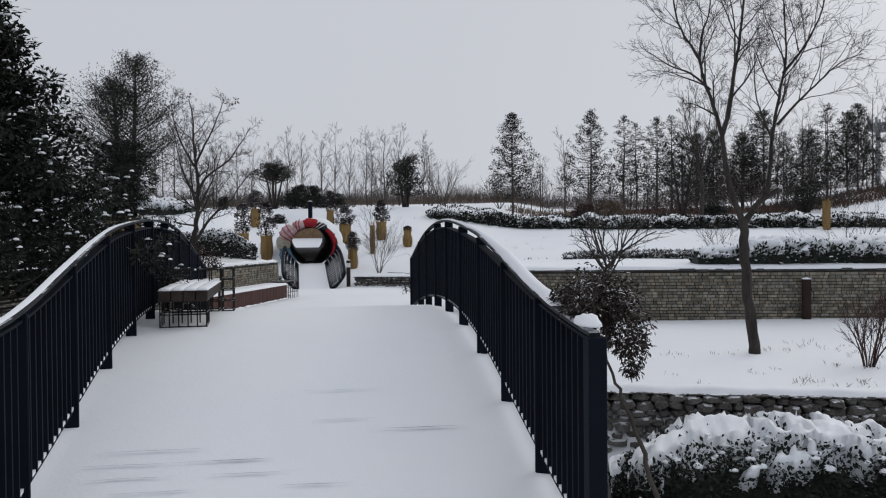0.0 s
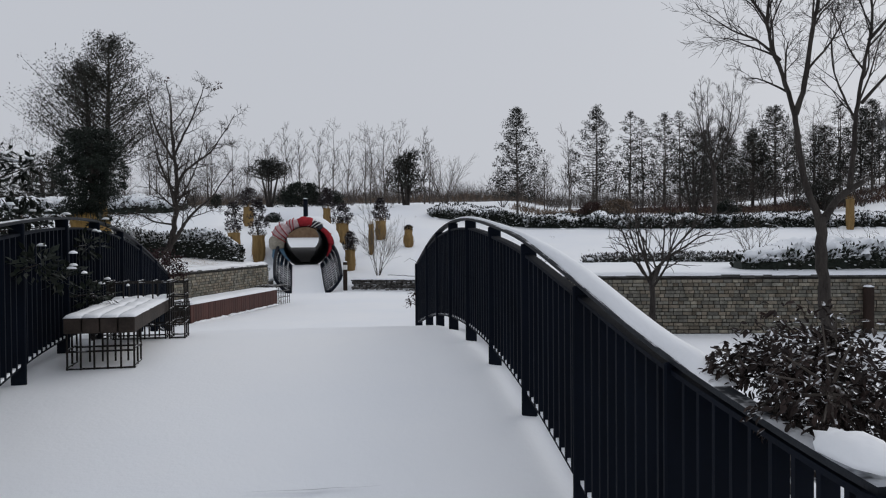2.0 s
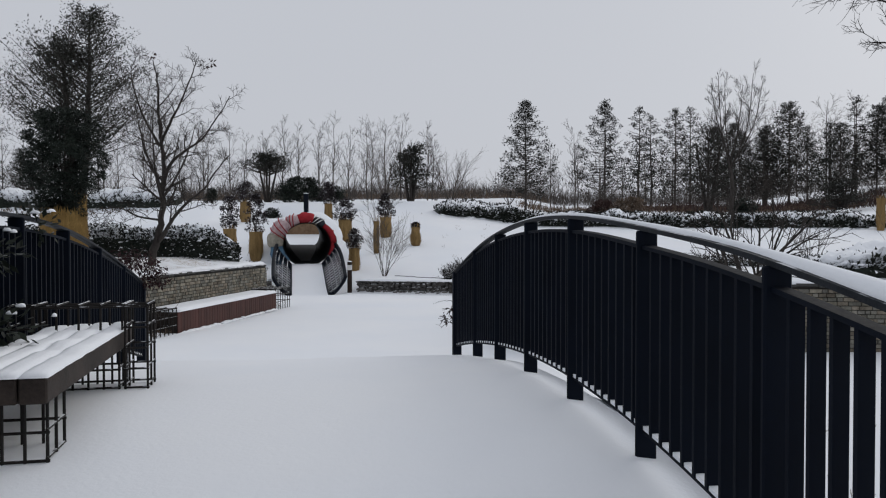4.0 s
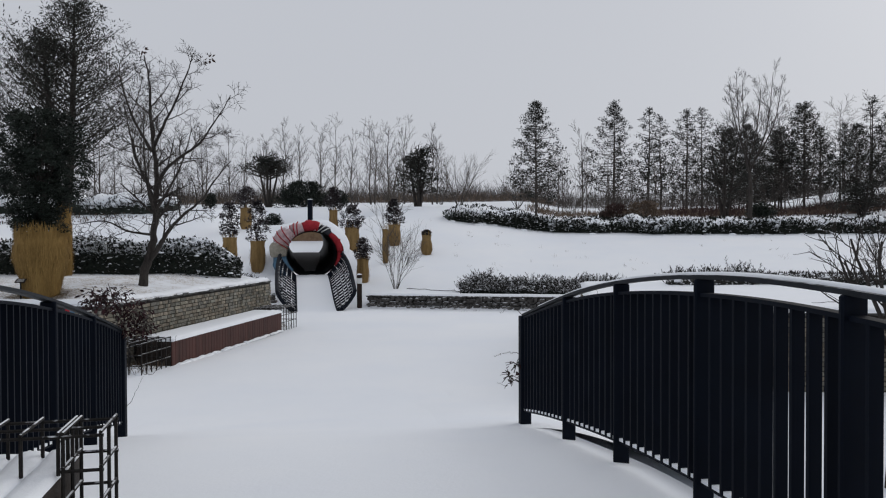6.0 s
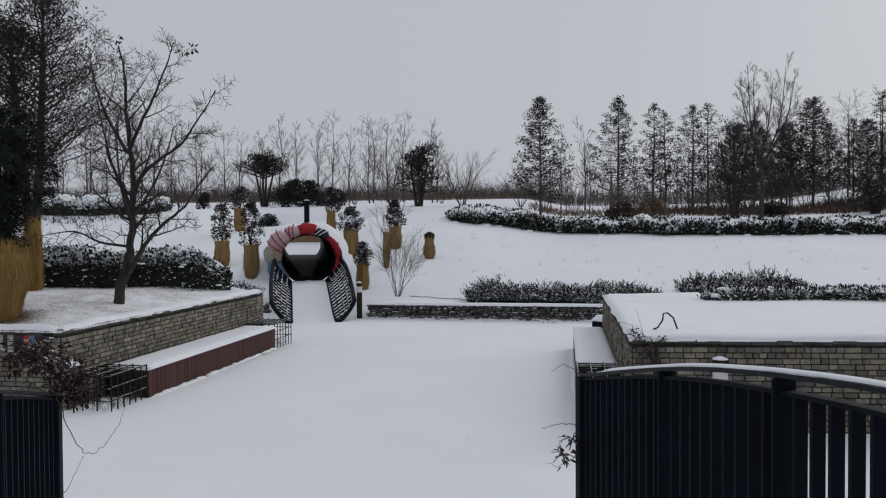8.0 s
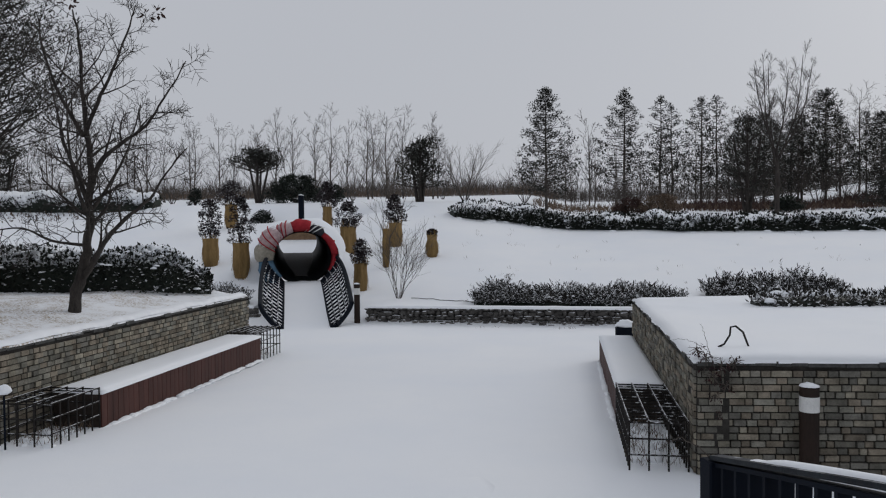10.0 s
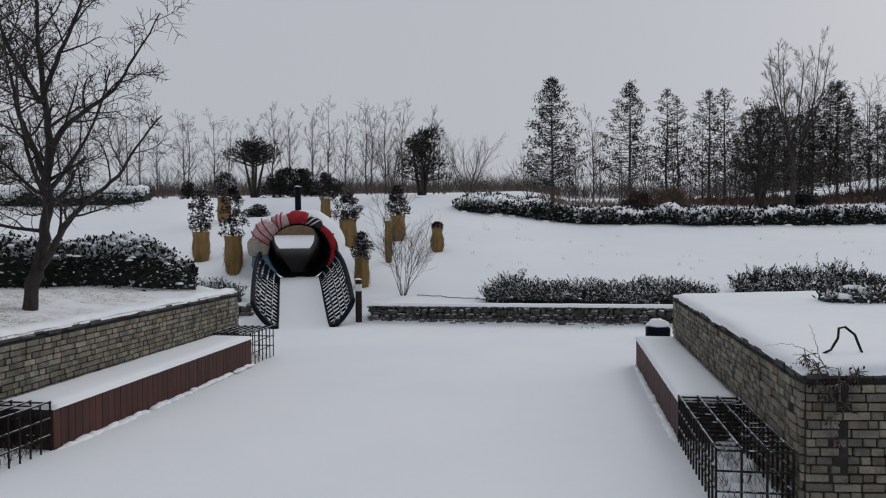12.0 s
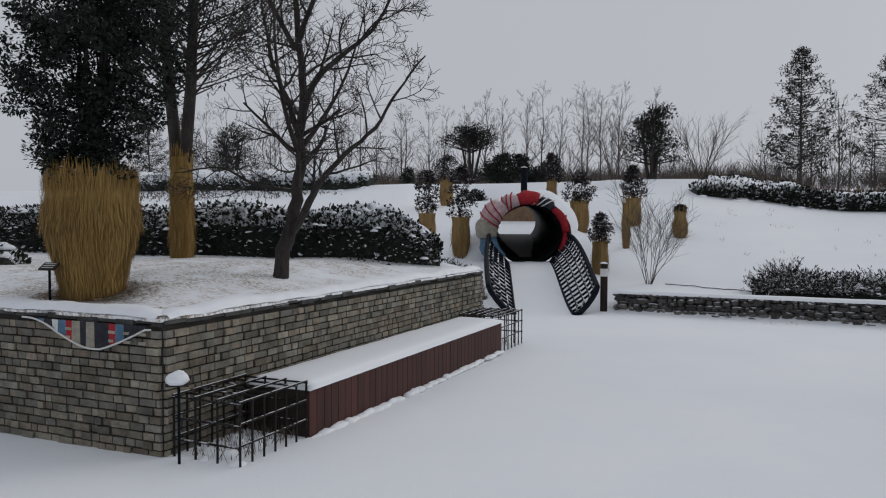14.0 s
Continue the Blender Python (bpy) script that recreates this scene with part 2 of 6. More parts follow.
# ---- mesh helpers ----
class Geo:
    """Loose mesh data gathered piece by piece."""

    def __init__(self):
        self.v, self.f = [], []

    def add(self, verts, faces):
        n = len(self.v)
        self.v.extend(verts)
        self.f.extend([tuple(i + n for i in q) for q in faces])

    def box(self, m, sx, sy, sz, c=0.0):
        """A box centred on the pose m; c: chamfer of its upright and top edges."""
        x, y, z = sx / 2, sy / 2, sz / 2
        if c <= 0:
            vs = [(i, j, k) for k in (-z, z) for i, j in ((-x, -y), (x, -y), (x, y), (-x, y))]
            fs = [(3, 2, 1, 0), (4, 5, 6, 7), (0, 1, 5, 4), (1, 2, 6, 5), (2, 3, 7, 6), (3, 0, 4, 7)]
        else:
            vs = []
            for k, d in ((-z, c), (-z + c, 0), (z - c, 0), (z, c)):
                a, b = x - d, y - d
                vs += [(-a + c - d, -b, k), (a - c + d, -b, k), (a, -b + c - d, k), (a, b - c + d, k), (a - c + d, b, k), (-a + c - d, b, k), (-a, b - c + d, k), (-a, -b + c - d, k)]
            fs = [tuple(range(7, -1, -1)), tuple(range(24, 32))]
            for r in range(3):
                fs += [(r * 8 + i, r * 8 + (i + 1) % 8, r * 8 + 8 + (i + 1) % 8, r * 8 + 8 + i) for i in range(8)]
        self.add([tuple(m @ Vector(p)) for p in vs], fs)

    def tube(self, pts, radii, n=5, cap=True):
        pts = [Vector(p) for p in pts]
        vs, fs, k = [], [], len(pts)
        ref = None
        for i, p in enumerate(pts):
            d = (pts[min(i + 1, k - 1)] - pts[max(i - 1, 0)]).normalized()
            if ref is None:
                ref = d.orthogonal().normalized()
            ref = (ref - d * ref.dot(d))
            ref = ref.normalized() if ref.length > 1e-5 else d.orthogonal().normalized()
            side = d.cross(ref)
            for j in range(n):
                a = 2 * math.pi * j / n
                vs.append(tuple(p + radii[i] * (math.cos(a) * ref + math.sin(a) * side)))
        for i in range(k - 1):
            fs += [(i * n + j, i * n + (j + 1) % n, (i + 1) * n + (j + 1) % n, (i + 1) * n + j) for j in range(n)]
        if cap:
            fs += [tuple(range(n - 1, -1, -1)), tuple(range((k - 1) * n, k * n))]
        self.add(vs, fs)

    def lathe(self, cx, cy, profile, n=20, wob=0.0, rng=None):
        vs, fs = [], []
        for r, z in profile:
            for j in range(n):
                a = 2 * math.pi * j / n
                rr = r * (1 + (rng.uniform(-wob, wob) if rng else 0))
                vs.append((cx + rr * math.cos(a), cy + rr * math.sin(a), z))
        k = len(profile)
        for i in range(k - 1):
            fs += [(i * n + j, i * n + (j + 1) % n, (i + 1) * n + (j + 1) % n, (i + 1) * n + j) for j in range(n)]
        fs += [tuple(range(n - 1, -1, -1)), tuple(range((k - 1) * n, k * n))]
        self.add(vs, fs)

    def leaf(self, p, d, up, length, width):
        """A small folded leaf or sprig that starts at p and points along d."""
        s = d.cross(up)
        s = s.normalized() * (width / 2) if s.length > 1e-4 else d.orthogonal().normalized() * (width / 2)
        q, e = p + d * (length * 0.5), p + d * length
        self.add([tuple(p), tuple(q + s), tuple(e), tuple(q - s)], [(0, 1, 2, 3)])

    def curled(self, p, d, up, length, width):
        """A rounded leaf folded along its midrib, its tip bent down."""
        s = d.cross(up)
        s = s.normalized() * (width / 2) if s.length > 1e-4 else d.orthogonal().normalized() * (width / 2)
        n = s.cross(d).normalized() * (width * 0.22)
        a, b, e = p + d * (length * 0.3), p + d * (length * 0.7), p + d * length - n * 1.6
        self.add([tuple(q) for q in (p, a + s + n, b + s * 0.8 + n * 0.6, e, b - s * 0.8 + n * 0.6, a - s + n, a, b - n * 0.3)],
                 [(0, 1, 6), (1, 2, 7, 6), (2, 3, 7), (3, 4, 7), (4, 5, 6, 7), (5, 0, 6)])

    def ribbon(self, pts, width, thick, offs=0.0):
        """A flat bar that follows pts, width across (square to its run on plan), thick upwards."""
        pts = [Vector(p) for p in pts]
        vs, fs, k = [], [], len(pts)
        for i, p in enumerate(pts):
            d = pts[min(i + 1, k - 1)] - pts[max(i - 1, 0)]
            d.z = 0
            d.normalize()
            s = Vector((d.y, -d.x, 0))
            for a, b in ((-1, 0), (1, 0), (1, 1), (-1, 1)):
                vs.append(tuple(p + s * (a * width / 2 + offs) + Vector((0, 0, b * thick))))
        for i in range(k - 1):
            fs += [(i * 4 + j, i * 4 + (j + 1) % 4, i * 4 + 4 + (j + 1) % 4, i * 4 + 4 + j) for j in range(4)]
        fs += [(3, 2, 1, 0), tuple(range(4 * k - 4, 4 * k))]
        self.add(vs, fs)

    def mesh(self, name, mat, smooth=False):
        me = bpy.data.meshes.new(name)
        me.from_pydata(self.v, [], self.f)
        me.materials.append(mat)
        if smooth:
            me.polygons.foreach_set("use_smooth", [True] * len(me.polygons))
        me.update()
        return me


def thing(name, label="", category="", group="", at=(0, 0, 0), kind=""):
    ob = new(name)
    ob.location = at
    return tagged(ob, label, category, group, kind)


def part(name, geo, mat, parent=None, label="", smooth=False):
    """Links gathered geometry, given in world metres, as one mesh object, under a thing or a part."""
    ob = new(name, geo.mesh(name, mat, smooth))
    if parent is not None:
        hang(ob, parent)
    return tagged(ob, label)


def hang(ob, parent):
    """Parents ob and keeps its place; parents here stand upright and unscaled."""
    ob.parent = parent
    base = parent.location.copy()
    if parent.parent is not None:
        base += parent.parent.location + parent.matrix_parent_inverse.translation
    ob.matrix_parent_inverse = Matrix.Translation(-base)
    return ob


def solid(name, geo, mat, label="", category="", group="", kind="", smooth=False):
    return tagged(new(name, geo.mesh(name, mat, smooth)), label, category, group, kind)


def curve_at(table, s):
    """Smooth height from a short table of (run, height)."""
    for (a, za), (b, zb) in zip(table, table[1:]):
        if s <= b:
            break
    i = table.index((a, za))
    zp = table[i - 1] if i else (2 * a - b, 2 * za - zb)
    zn = table[i + 2] if i + 2 < len(table) else (2 * b - a, 2 * zb - za)
    w = b - a
    ma, mb = (zb - zp[1]) / (b - zp[0]) * w, (zn[1] - za) / (zn[0] - a) * w
    t = (s - a) / w
    t2, t3 = t * t, t * t * t
    return (2 * t3 - 3 * t2 + 1) * za + (t3 - 2 * t2 + t) * ma + (-2 * t3 + 3 * t2) * zb + (t3 - t2) * mb


def step(a, b, v):
    t = min(1.0, max(0.0, (v - a) / (b - a)))
    return t * t * (3 - 2 * t)


# ---- plan ----
BRIDGE_A = Vector((0.108, 3.575, 0))  # start of the right-hand railing
BRIDGE_YAW = math.atan(0.312)
BU = Vector((-math.sin(BRIDGE_YAW), math.cos(BRIDGE_YAW), 0))
BN = Vector((BU.y, -BU.x, 0))
DECK = [(-9, 0.15), (-5, 0.17), (-2, 0.19), (-0.6, 0.2), (0.3, 0.27), (0.94, 0.4), (1.9, 0.63), (2.7, 0.81), (3.63, 0.94), (4.5, 0.99), (5.4, 0.98), (6.4, 0.91), (7.4, 0.79), (8.4, 0.63), (9.6, 0.38), (10.8, 0.15), (11.8, 0.03), (13, 0.0), (14, 0.0)]
RAIL_TOP = [(-2, 1.2), (-0.5, 1.285), (0.0, 1.3), (0.5, 1.35), (1.0, 1.42), (1.5, 1.515), (2.0, 1.62), (2.9, 1.785), (3.78, 1.88), (4.6, 1.94), (5.43, 1.945), (6.35, 1.88), (7.27, 1.75), (8.56, 1.485), (9.4, 1.3), (10.4, 1.1)]
LEFT_RAIL_TOP = [(-2, 1.2), (-0.5, 1.29), (0.0, 1.32), (0.5, 1.35), (0.95, 1.42), (1.75, 1.61), (2.8, 1.83), (3.7, 1.92), (4.5, 1.96), (5.4, 1.96), (6.4, 1.885), (7.4, 1.73), (8.56, 1.495), (9.4, 1.3), (10.4, 1.1)]
HILL_EDGE = 27.9
TUNNEL = Vector((-11.43, 32.6, 0.72))
TUNNEL_YAW = radians(20.4)
TD = Vector((-math.sin(TUNNEL_YAW), math.cos(TUNNEL_YAW), 0))
TS = Vector((TD.y, -TD.x, 0))
TUNNEL_LENGTH = 11.0
BORE_W, BORE_H = 0.89, 0.8  # half width and half height of the bore


def ground_height(x, y):
    z = 0.0
    # ditch on both sides of the bridge
    z -= 0.95 * step(1.0, 2.2, y) * (1 - step(8.85, 9.05, y)) * (1 - step(60, 80, abs(x)))
    if y > HILL_EDGE - 0.2:
        k = 0.14 + 0.075 * step(-2, -8.5, x) if x > -30 else 0.215
        rim = 2.35 + 0.95 * step(-1, -8, x)
        z += 0.3 * step(HILL_EDGE - 0.2, HILL_EDGE, y)
        base = 0.1 * step(28, 30.5, y)
        hill = min(rim, max(0.0, (y - 30.3) * k))
        top = rim + max(0.0, min(y, 112) - 30.3 - rim / k) * 0.05
        w = step(rim - 0.35, rim + 0.05, (y - 30.3) * k)
        z += base + hill * (1 - w) + (top - 0.0) * w
        z += 2.4 * step(15, 34, x) * step(44, 58, y) * (1 - step(90, 130, y))
        z += 0.12 * (noise.noise((x * 0.12, y * 0.12, 3.0))) * step(30, 36, y)
    # ramped ground where the deck comes down
    q = Vector((x, y, 0)) - BRIDGE_A
    run, out = q.dot(BU), q.dot(BN)
    if 8.9 < run < 14:
        wide = max(0.0, out + 0.1, -3.75 - out)
        z = max(z, (curve_at(DECK, run) - 0.012) * (1 - step(0.0, 1.6, wide)) * step(8.9, 9.6, run))
    # the path up to the tunnel and the dip behind its far mouth
    d = Vector((x, y, 0)) - Vector((TUNNEL.x, TUNNEL.y, 0))
    along, side = d.dot(TD), d.dot(TS)
    if -7.5 < along < TUNNEL_LENGTH + 14 and abs(side) < 8:
        path = 0.72 * step(-6.6, -0.6, along) + max(0.0, along) * 0.03
        if along < 0.2:
            w = (1 - step(0.95, 2.3, abs(side))) * step(-7.4, -6.4, along)
            z = z * (1 - w) + path * w
        else:
            w = step(TUNNEL_LENGTH - 1.2, TUNNEL_LENGTH - 0.2, along) * (1 - step(TUNNEL_LENGTH + 5.5, TUNNEL_LENGTH + 9, along)) * (1 - step(2.0, 5.0, abs(side)))
            z = z * (1 - w) + (path - 0.05 + 0.17 * max(0.0, along - TUNNEL_LENGTH)) * w
            r = 1.22
            if abs(side) < r and 0.55 < along < TUNNEL_LENGTH - 0.5:
                z = max(z, path + BORE_H + 0.84 * math.sqrt(r * r - side * side))
            elif r <= abs(side) < 3.0 and along < 4:
                z = max(z, path + 0.9 * (1 - step(r, 3.0, abs(side))) * step(0.0, 1.0, along))
    return z + 0.02 * noise.noise((x * 0.5, y * 0.5, 0.0)) + 0.05 * noise.noise((x * 0.15, y * 0.15, 7.0)) * step(9.2, 12, y)


def spaced(stops):
    """Grid lines: (value, step) pairs, each step holding up to the next value."""
    out = []
    for (a, d), (b, _) in zip(stops, stops[1:]):
        v = a
        while v < b - 1e-6:
            out.append(v)
            v += d
    return out + [stops[-1][0]]


def build_ground():
    xs = spaced([(-900, 200), (-300, 60), (-120, 15), (-60, 4), (-28, 0.5), (12, 1.5), (30, 5), (60, 15), (120, 60), (300, 200), (900, 1)])
    ys = spaced([(-300, 60), (-60, 10), (-10, 1.0), (0, 0.25), (11, 0.6), (26, 0.2), (36, 0.5), (60, 3), (120, 15), (240, 60), (900, 200), (1500, 1)])
    g = Geo()
    g.v = [(x, y, ground_height(x, y)) for y in ys for x in xs]
    n = len(xs)

    def open_cell(i, j):
        """The tunnel's bore cuts the sheet where the mound is steep at both mouths."""
        d = Vector(((xs[i] + xs[i + 1]) / 2, (ys[j] + ys[j + 1]) / 2, 0)) - Vector((TUNNEL.x, TUNNEL.y, 0))
        a, s = d.dot(TD), abs(d.dot(TS))
        return (-0.1 < a < 0.95 and s < 0.98) or (TUNNEL_LENGTH - 1.2 < a < TUNNEL_LENGTH + 0.15 and s < 1.3)
    g.f = [(j * n + i, j * n + i + 1, (j + 1) * n + i + 1, (j + 1) * n + i) for j in range(len(ys) - 1) for i in range(n - 1) if not open_cell(i, j)]
    solid("ground", g, SNOW, "open ground under fresh white snow, rising into a low hill", "ground", kind="structure", smooth=True)


build_ground()


# ---- bridge ----
def deck_height(s):
    return curve_at(DECK, s)


def bridge_point(s, across, z=0.0):
    return BRIDGE_A + BU * s + BN * across + Vector((0, 0, z))


def build_deck():
    """Timber deck with a soft sheet of snow over it."""
    g, top = Geo(), Geo()
    ss = [-9 + 0.25 * i for i in range(89)]
    for width, dz, geo, mat in ((3.5, -0.06, g, DARK_WOOD), (3.62, 0.0, top, SNOW)):
        m = 18
        vs, fs = [], []
        for s in ss:
            for j in range(m + 1):
                a = 0.15 - (width + 0.35 * step(3, 9, s) + 0.6 * step(-0.5, -5, s)) * j / m
                edge = min(j, m - j)
                bumpy = 0.012 * noise.noise((s * 0.9, a * 0.9, 2.0)) - (0.03 if edge == 0 and dz == 0.0 else 0)
                p = bridge_point(s, a, deck_height(s) + dz + (bumpy if dz == 0.0 else 0))
                vs.append(tuple(p))
        k = m + 1
        n = len(vs)
        vs += [(x, y, z - (0.14 if dz else 0.05)) for x, y, z in vs]
        for i in range(len(ss) - 1):
            for j in range(m):
                q = (i * k + j, (i + 1) * k + j, (i + 1) * k + j + 1, i * k + j + 1)
                fs += [q, tuple(n + v for v in reversed(q))]
            for j in (0, m):
                fs.append((i * k + j, (i + 1) * k + j, n + (i + 1) * k + j, n + i * k + j))
        geo.add(vs, fs)
    deck = thing("bridge_deck", "arched footbridge deck under smooth fresh snow", "bridge", kind="structure")
    part("deck_boards", g, DARK_WOOD, deck, "dark timber boards")
    part("snow_cover", top, SNOW, deck, "even sheet of fresh snow", smooth=True)
    # the drift that carries the deck's snow down to the ground past the railing end
    g = Geo()
    rows, cols = 34, 30
    for i in range(rows + 1):
        s = 8.35 + 4.6 * i / rows
        for j in range(cols + 1):
            w = 3.3 * j / cols - 0.6
            p = bridge_point(s, w - 0.25)
            low = ground_height(p.x, p.y)
            z = (deck_height(s) + 0.016) * (1 - step(0.2, 2.5, w)) + 0.005
            rim = max(step(2.0, 2.7, w), 1 - step(8.35, 8.8, s), step(11.8, 12.95, s), 1 - step(-0.6, 0.2, w))
            g.v.append((p.x, p.y, max(z, low + 0.008) - 0.034 * rim + 0.004 * noise.noise((p.x, p.y, 4.0))))
    g.f = [(i * (cols + 1) + j, i * (cols + 1) + j + 1, (i + 1) * (cols + 1) + j + 1, (i + 1) * (cols + 1) + j) for i in range(rows) for j in range(cols)]
    part("snow_drift", g, SNOW, deck, "smooth drift of snow at the deck end", smooth=True)


build_deck()

FIN = Geo()
FIN.box(Matrix.Identity(4), 0.047, 0.016, 1.0)
FIN_MESH = FIN.mesh("fin", STEEL)


def build_railing(start, end, label, snow_from, snow_to, snow_off, first, deep, arch):
    """Arched steel railing of upright fins between posts, with a raised flat handrail. start, end: plan points."""
    a, b = Vector((*start, 0)), Vector((*end, 0))
    run = (b - a).length
    d = (b - a).normalized()
    out = Vector((d.y, -d.x, 0))
    yaw = math.atan2(d.y, d.x) - math.pi / 2

    def s_of(r):
        return (a + d * r - BRIDGE_A).dot(BU)

    def at(r, z):
        return a + d * r + Vector((0, 0, z))
    root = thing("bridge_railing", label, "railing", "bridge railings", at=tuple(at(0, deck_height(s_of(0)))))

    def gap_at(r):
        """The handrail closes onto the top bar towards both ends."""
        return 0.024 + 0.05 * step(0.0, 3.0, r) * step(0.0, 3.4, run - r)
    m = int(run / 0.15)
    rs = [run * i / m for i in range(m + 1)]
    hand, top, low = Geo(), Geo(), Geo()
    hand.ribbon([at(r, curve_at(arch, s_of(r))) for r in rs], 0.052, 0.018)
    top.ribbon([at(r, curve_at(arch, s_of(r)) - gap_at(r)) for r in rs], 0.05, 0.016)
    low.ribbon([at(r, deck_height(s_of(r)) + 0.1) for r in rs], 0.034, 0.012)
    part("handrail", hand, STEEL_EDGE, root, "flat steel handrail dusted with snow")
    part("top_bar", top, STEEL, root)
    part("bottom_bar", low, STEEL, root)
    strip = Geo()
    strip.ribbon([at(r, deck_height(s_of(r)) + 0.1125) for r in rs], 0.032, 0.016)
    part("snow_strip", strip, SNOW, root, "thin snow caught between the fins")
    stops = [0.0] + [first + 0.93 * i for i in range(20) if 0.3 < first + 0.93 * i < run - 0.6] + [run]
    for i, r in enumerate(stops):
        z0, z1 = deck_height(s_of(r)) - 0.02, curve_at(arch, s_of(r)) + 0.001
        g = Geo()
        thick = 0.085 if i in (0, len(stops) - 1) else 0.022
        g.box(Matrix.Translation(at(r, (z0 + z1) / 2)) @ Matrix.Rotation(yaw, 4, "Z"), 0.088, thick, z1 - z0, 0.006)
        part("post", g, STEEL, root)
        if i == len(stops) - 1:
            break
        gap = stops[i + 1] - r
        n = round(gap / 0.0925)
        for j in range(1, n):
            q = r + gap * j / n
            z0, z1 = deck_height(s_of(q)) + 0.112, curve_at(arch, s_of(q)) - gap_at(q) + 0.001
            ob = new("fin", FIN_MESH)
            ob.matrix_world = Matrix.Translation(at(q, (z0 + z1) / 2)) @ Matrix.Rotation(yaw, 4, "Z") @ Matrix.Diagonal((1, 1, z1 - z0, 1))
            ob.parent = root
            ob.matrix_parent_inverse = Matrix.Translation(-root.location)
    # snow along the handrail
    rng = random.Random(5)
    g = Geo()
    k = int((snow_to - snow_from) * run / 0.06)
    vs, fs, n = [], [], 7
    for i in range(k + 1):
        r = run * (snow_from + (snow_to - snow_from) * i / k)
        th = deep * (1.0 - 0.74 * step(1.8, 3.3, r)) * (1 + 0.5 * noise.noise((r * 1.3, 1.0, 4.0))) * (step(0, 3, i) * step(0, 3, k - i) * 0.98 + 0.02)
        th = max(th, 0.004)
        for j in range(n):
            t = math.pi * j / (n - 1)
            vs.append(tuple(at(r, curve_at(arch, s_of(r)) + 0.019 + th * math.sin(t)) + out * (snow_off * (1 - 0.6 * step(2.5, 4.0, r)) + (0.02 + 0.36 * deep * (1 - step(1.8, 3.3, r))) * math.cos(t) * (1 + 0.25 * noise.noise((r * 2.2, 3.0, t))))))
    fs = [(i * n + j, (i + 1) * n + j, (i + 1) * n + j + 1, i * n + j + 1) for i in range(k) for j in range(n - 1)]
    fs += [tuple(range(n)), tuple(range(k * n + n - 1, k * n - 1, -1))]
    g.add(vs, fs)
    solid("handrail_snow", g, SNOW, "long ridge of snow lying along the handrail", "snow", smooth=True)
    return root


RIGHT_END = bridge_point(8.62, 0)
build_railing((BRIDGE_A.x, BRIDGE_A.y), (RIGHT_END.x, RIGHT_END.y), "arched dark steel bridge railing with upright fins, vines at its ends", 0.075, 0.97, 0.018, 0.93, 0.052, RAIL_TOP)
build_railing((-3.46 + 0.379 * 2.9, 5.24 - 2.9), (-5.79, 11.39), "arched dark steel bridge railing with upright fins beside the slatted bench", 0.0, 0.42, -0.012, 0.31, 0.007, LEFT_RAIL_TOP)


# ---- growing things ----
def bent(rng, d, amount, lift):
    v = Vector((rng.gauss(0, 1), rng.gauss(0, 1), rng.gauss(0, 1))) * amount
    return (d + v + Vector((0, 0, lift))).normalized()


def grow(geo, rng, p, d, length, r, level, kids=5, spread=0.75, lift=0.06, wild=0.12, shrink=0.62, least=0.004):
    """A tapering branch with side branches, down to twigs at level 0."""
    n = 5 if level >= 2 else 3
    pts, dirs = [Vector(p)], [d]
    for _ in range(n):
        d = bent(rng, d, wild, lift)
        pts.append(pts[-1] + d * (length / n))
        dirs.append(d)
    end = 0.45 if level else 0.5
    geo.tube(pts, [r * (1 - (1 - end) * i / n) for i in range(n + 1)], 6 if level >= 3 else (4 if level == 2 else 3), cap=False)
    if level == 0:
        return
    turn = rng.uniform(0, 6.28)
    for k in range(kids):
        t = 0.28 + 0.72 * (k + rng.uniform(0.1, 0.9)) / kids
        i = min(n - 1, int(t * n))
        q = pts[i].lerp(pts[i + 1], t * n - i)
        turn += 2.4 + rng.uniform(-0.5, 0.5)
        side = dirs[i].orthogonal().normalized()
        side.rotate(Matrix.Rotation(turn, 3, dirs[i]))
        a = spread * rng.uniform(0.7, 1.25)
        nd = (dirs[i] * math.cos(a) + side * math.sin(a)).normalized()
        grow(geo, rng, q, nd, length * shrink * rng.uniform(0.7, 1.15) * (1.1 - 0.4 * t), max(least, r * (1 - 0.5 * t) * 0.55), level - 1, kids, spread, lift, wild, shrink, least)


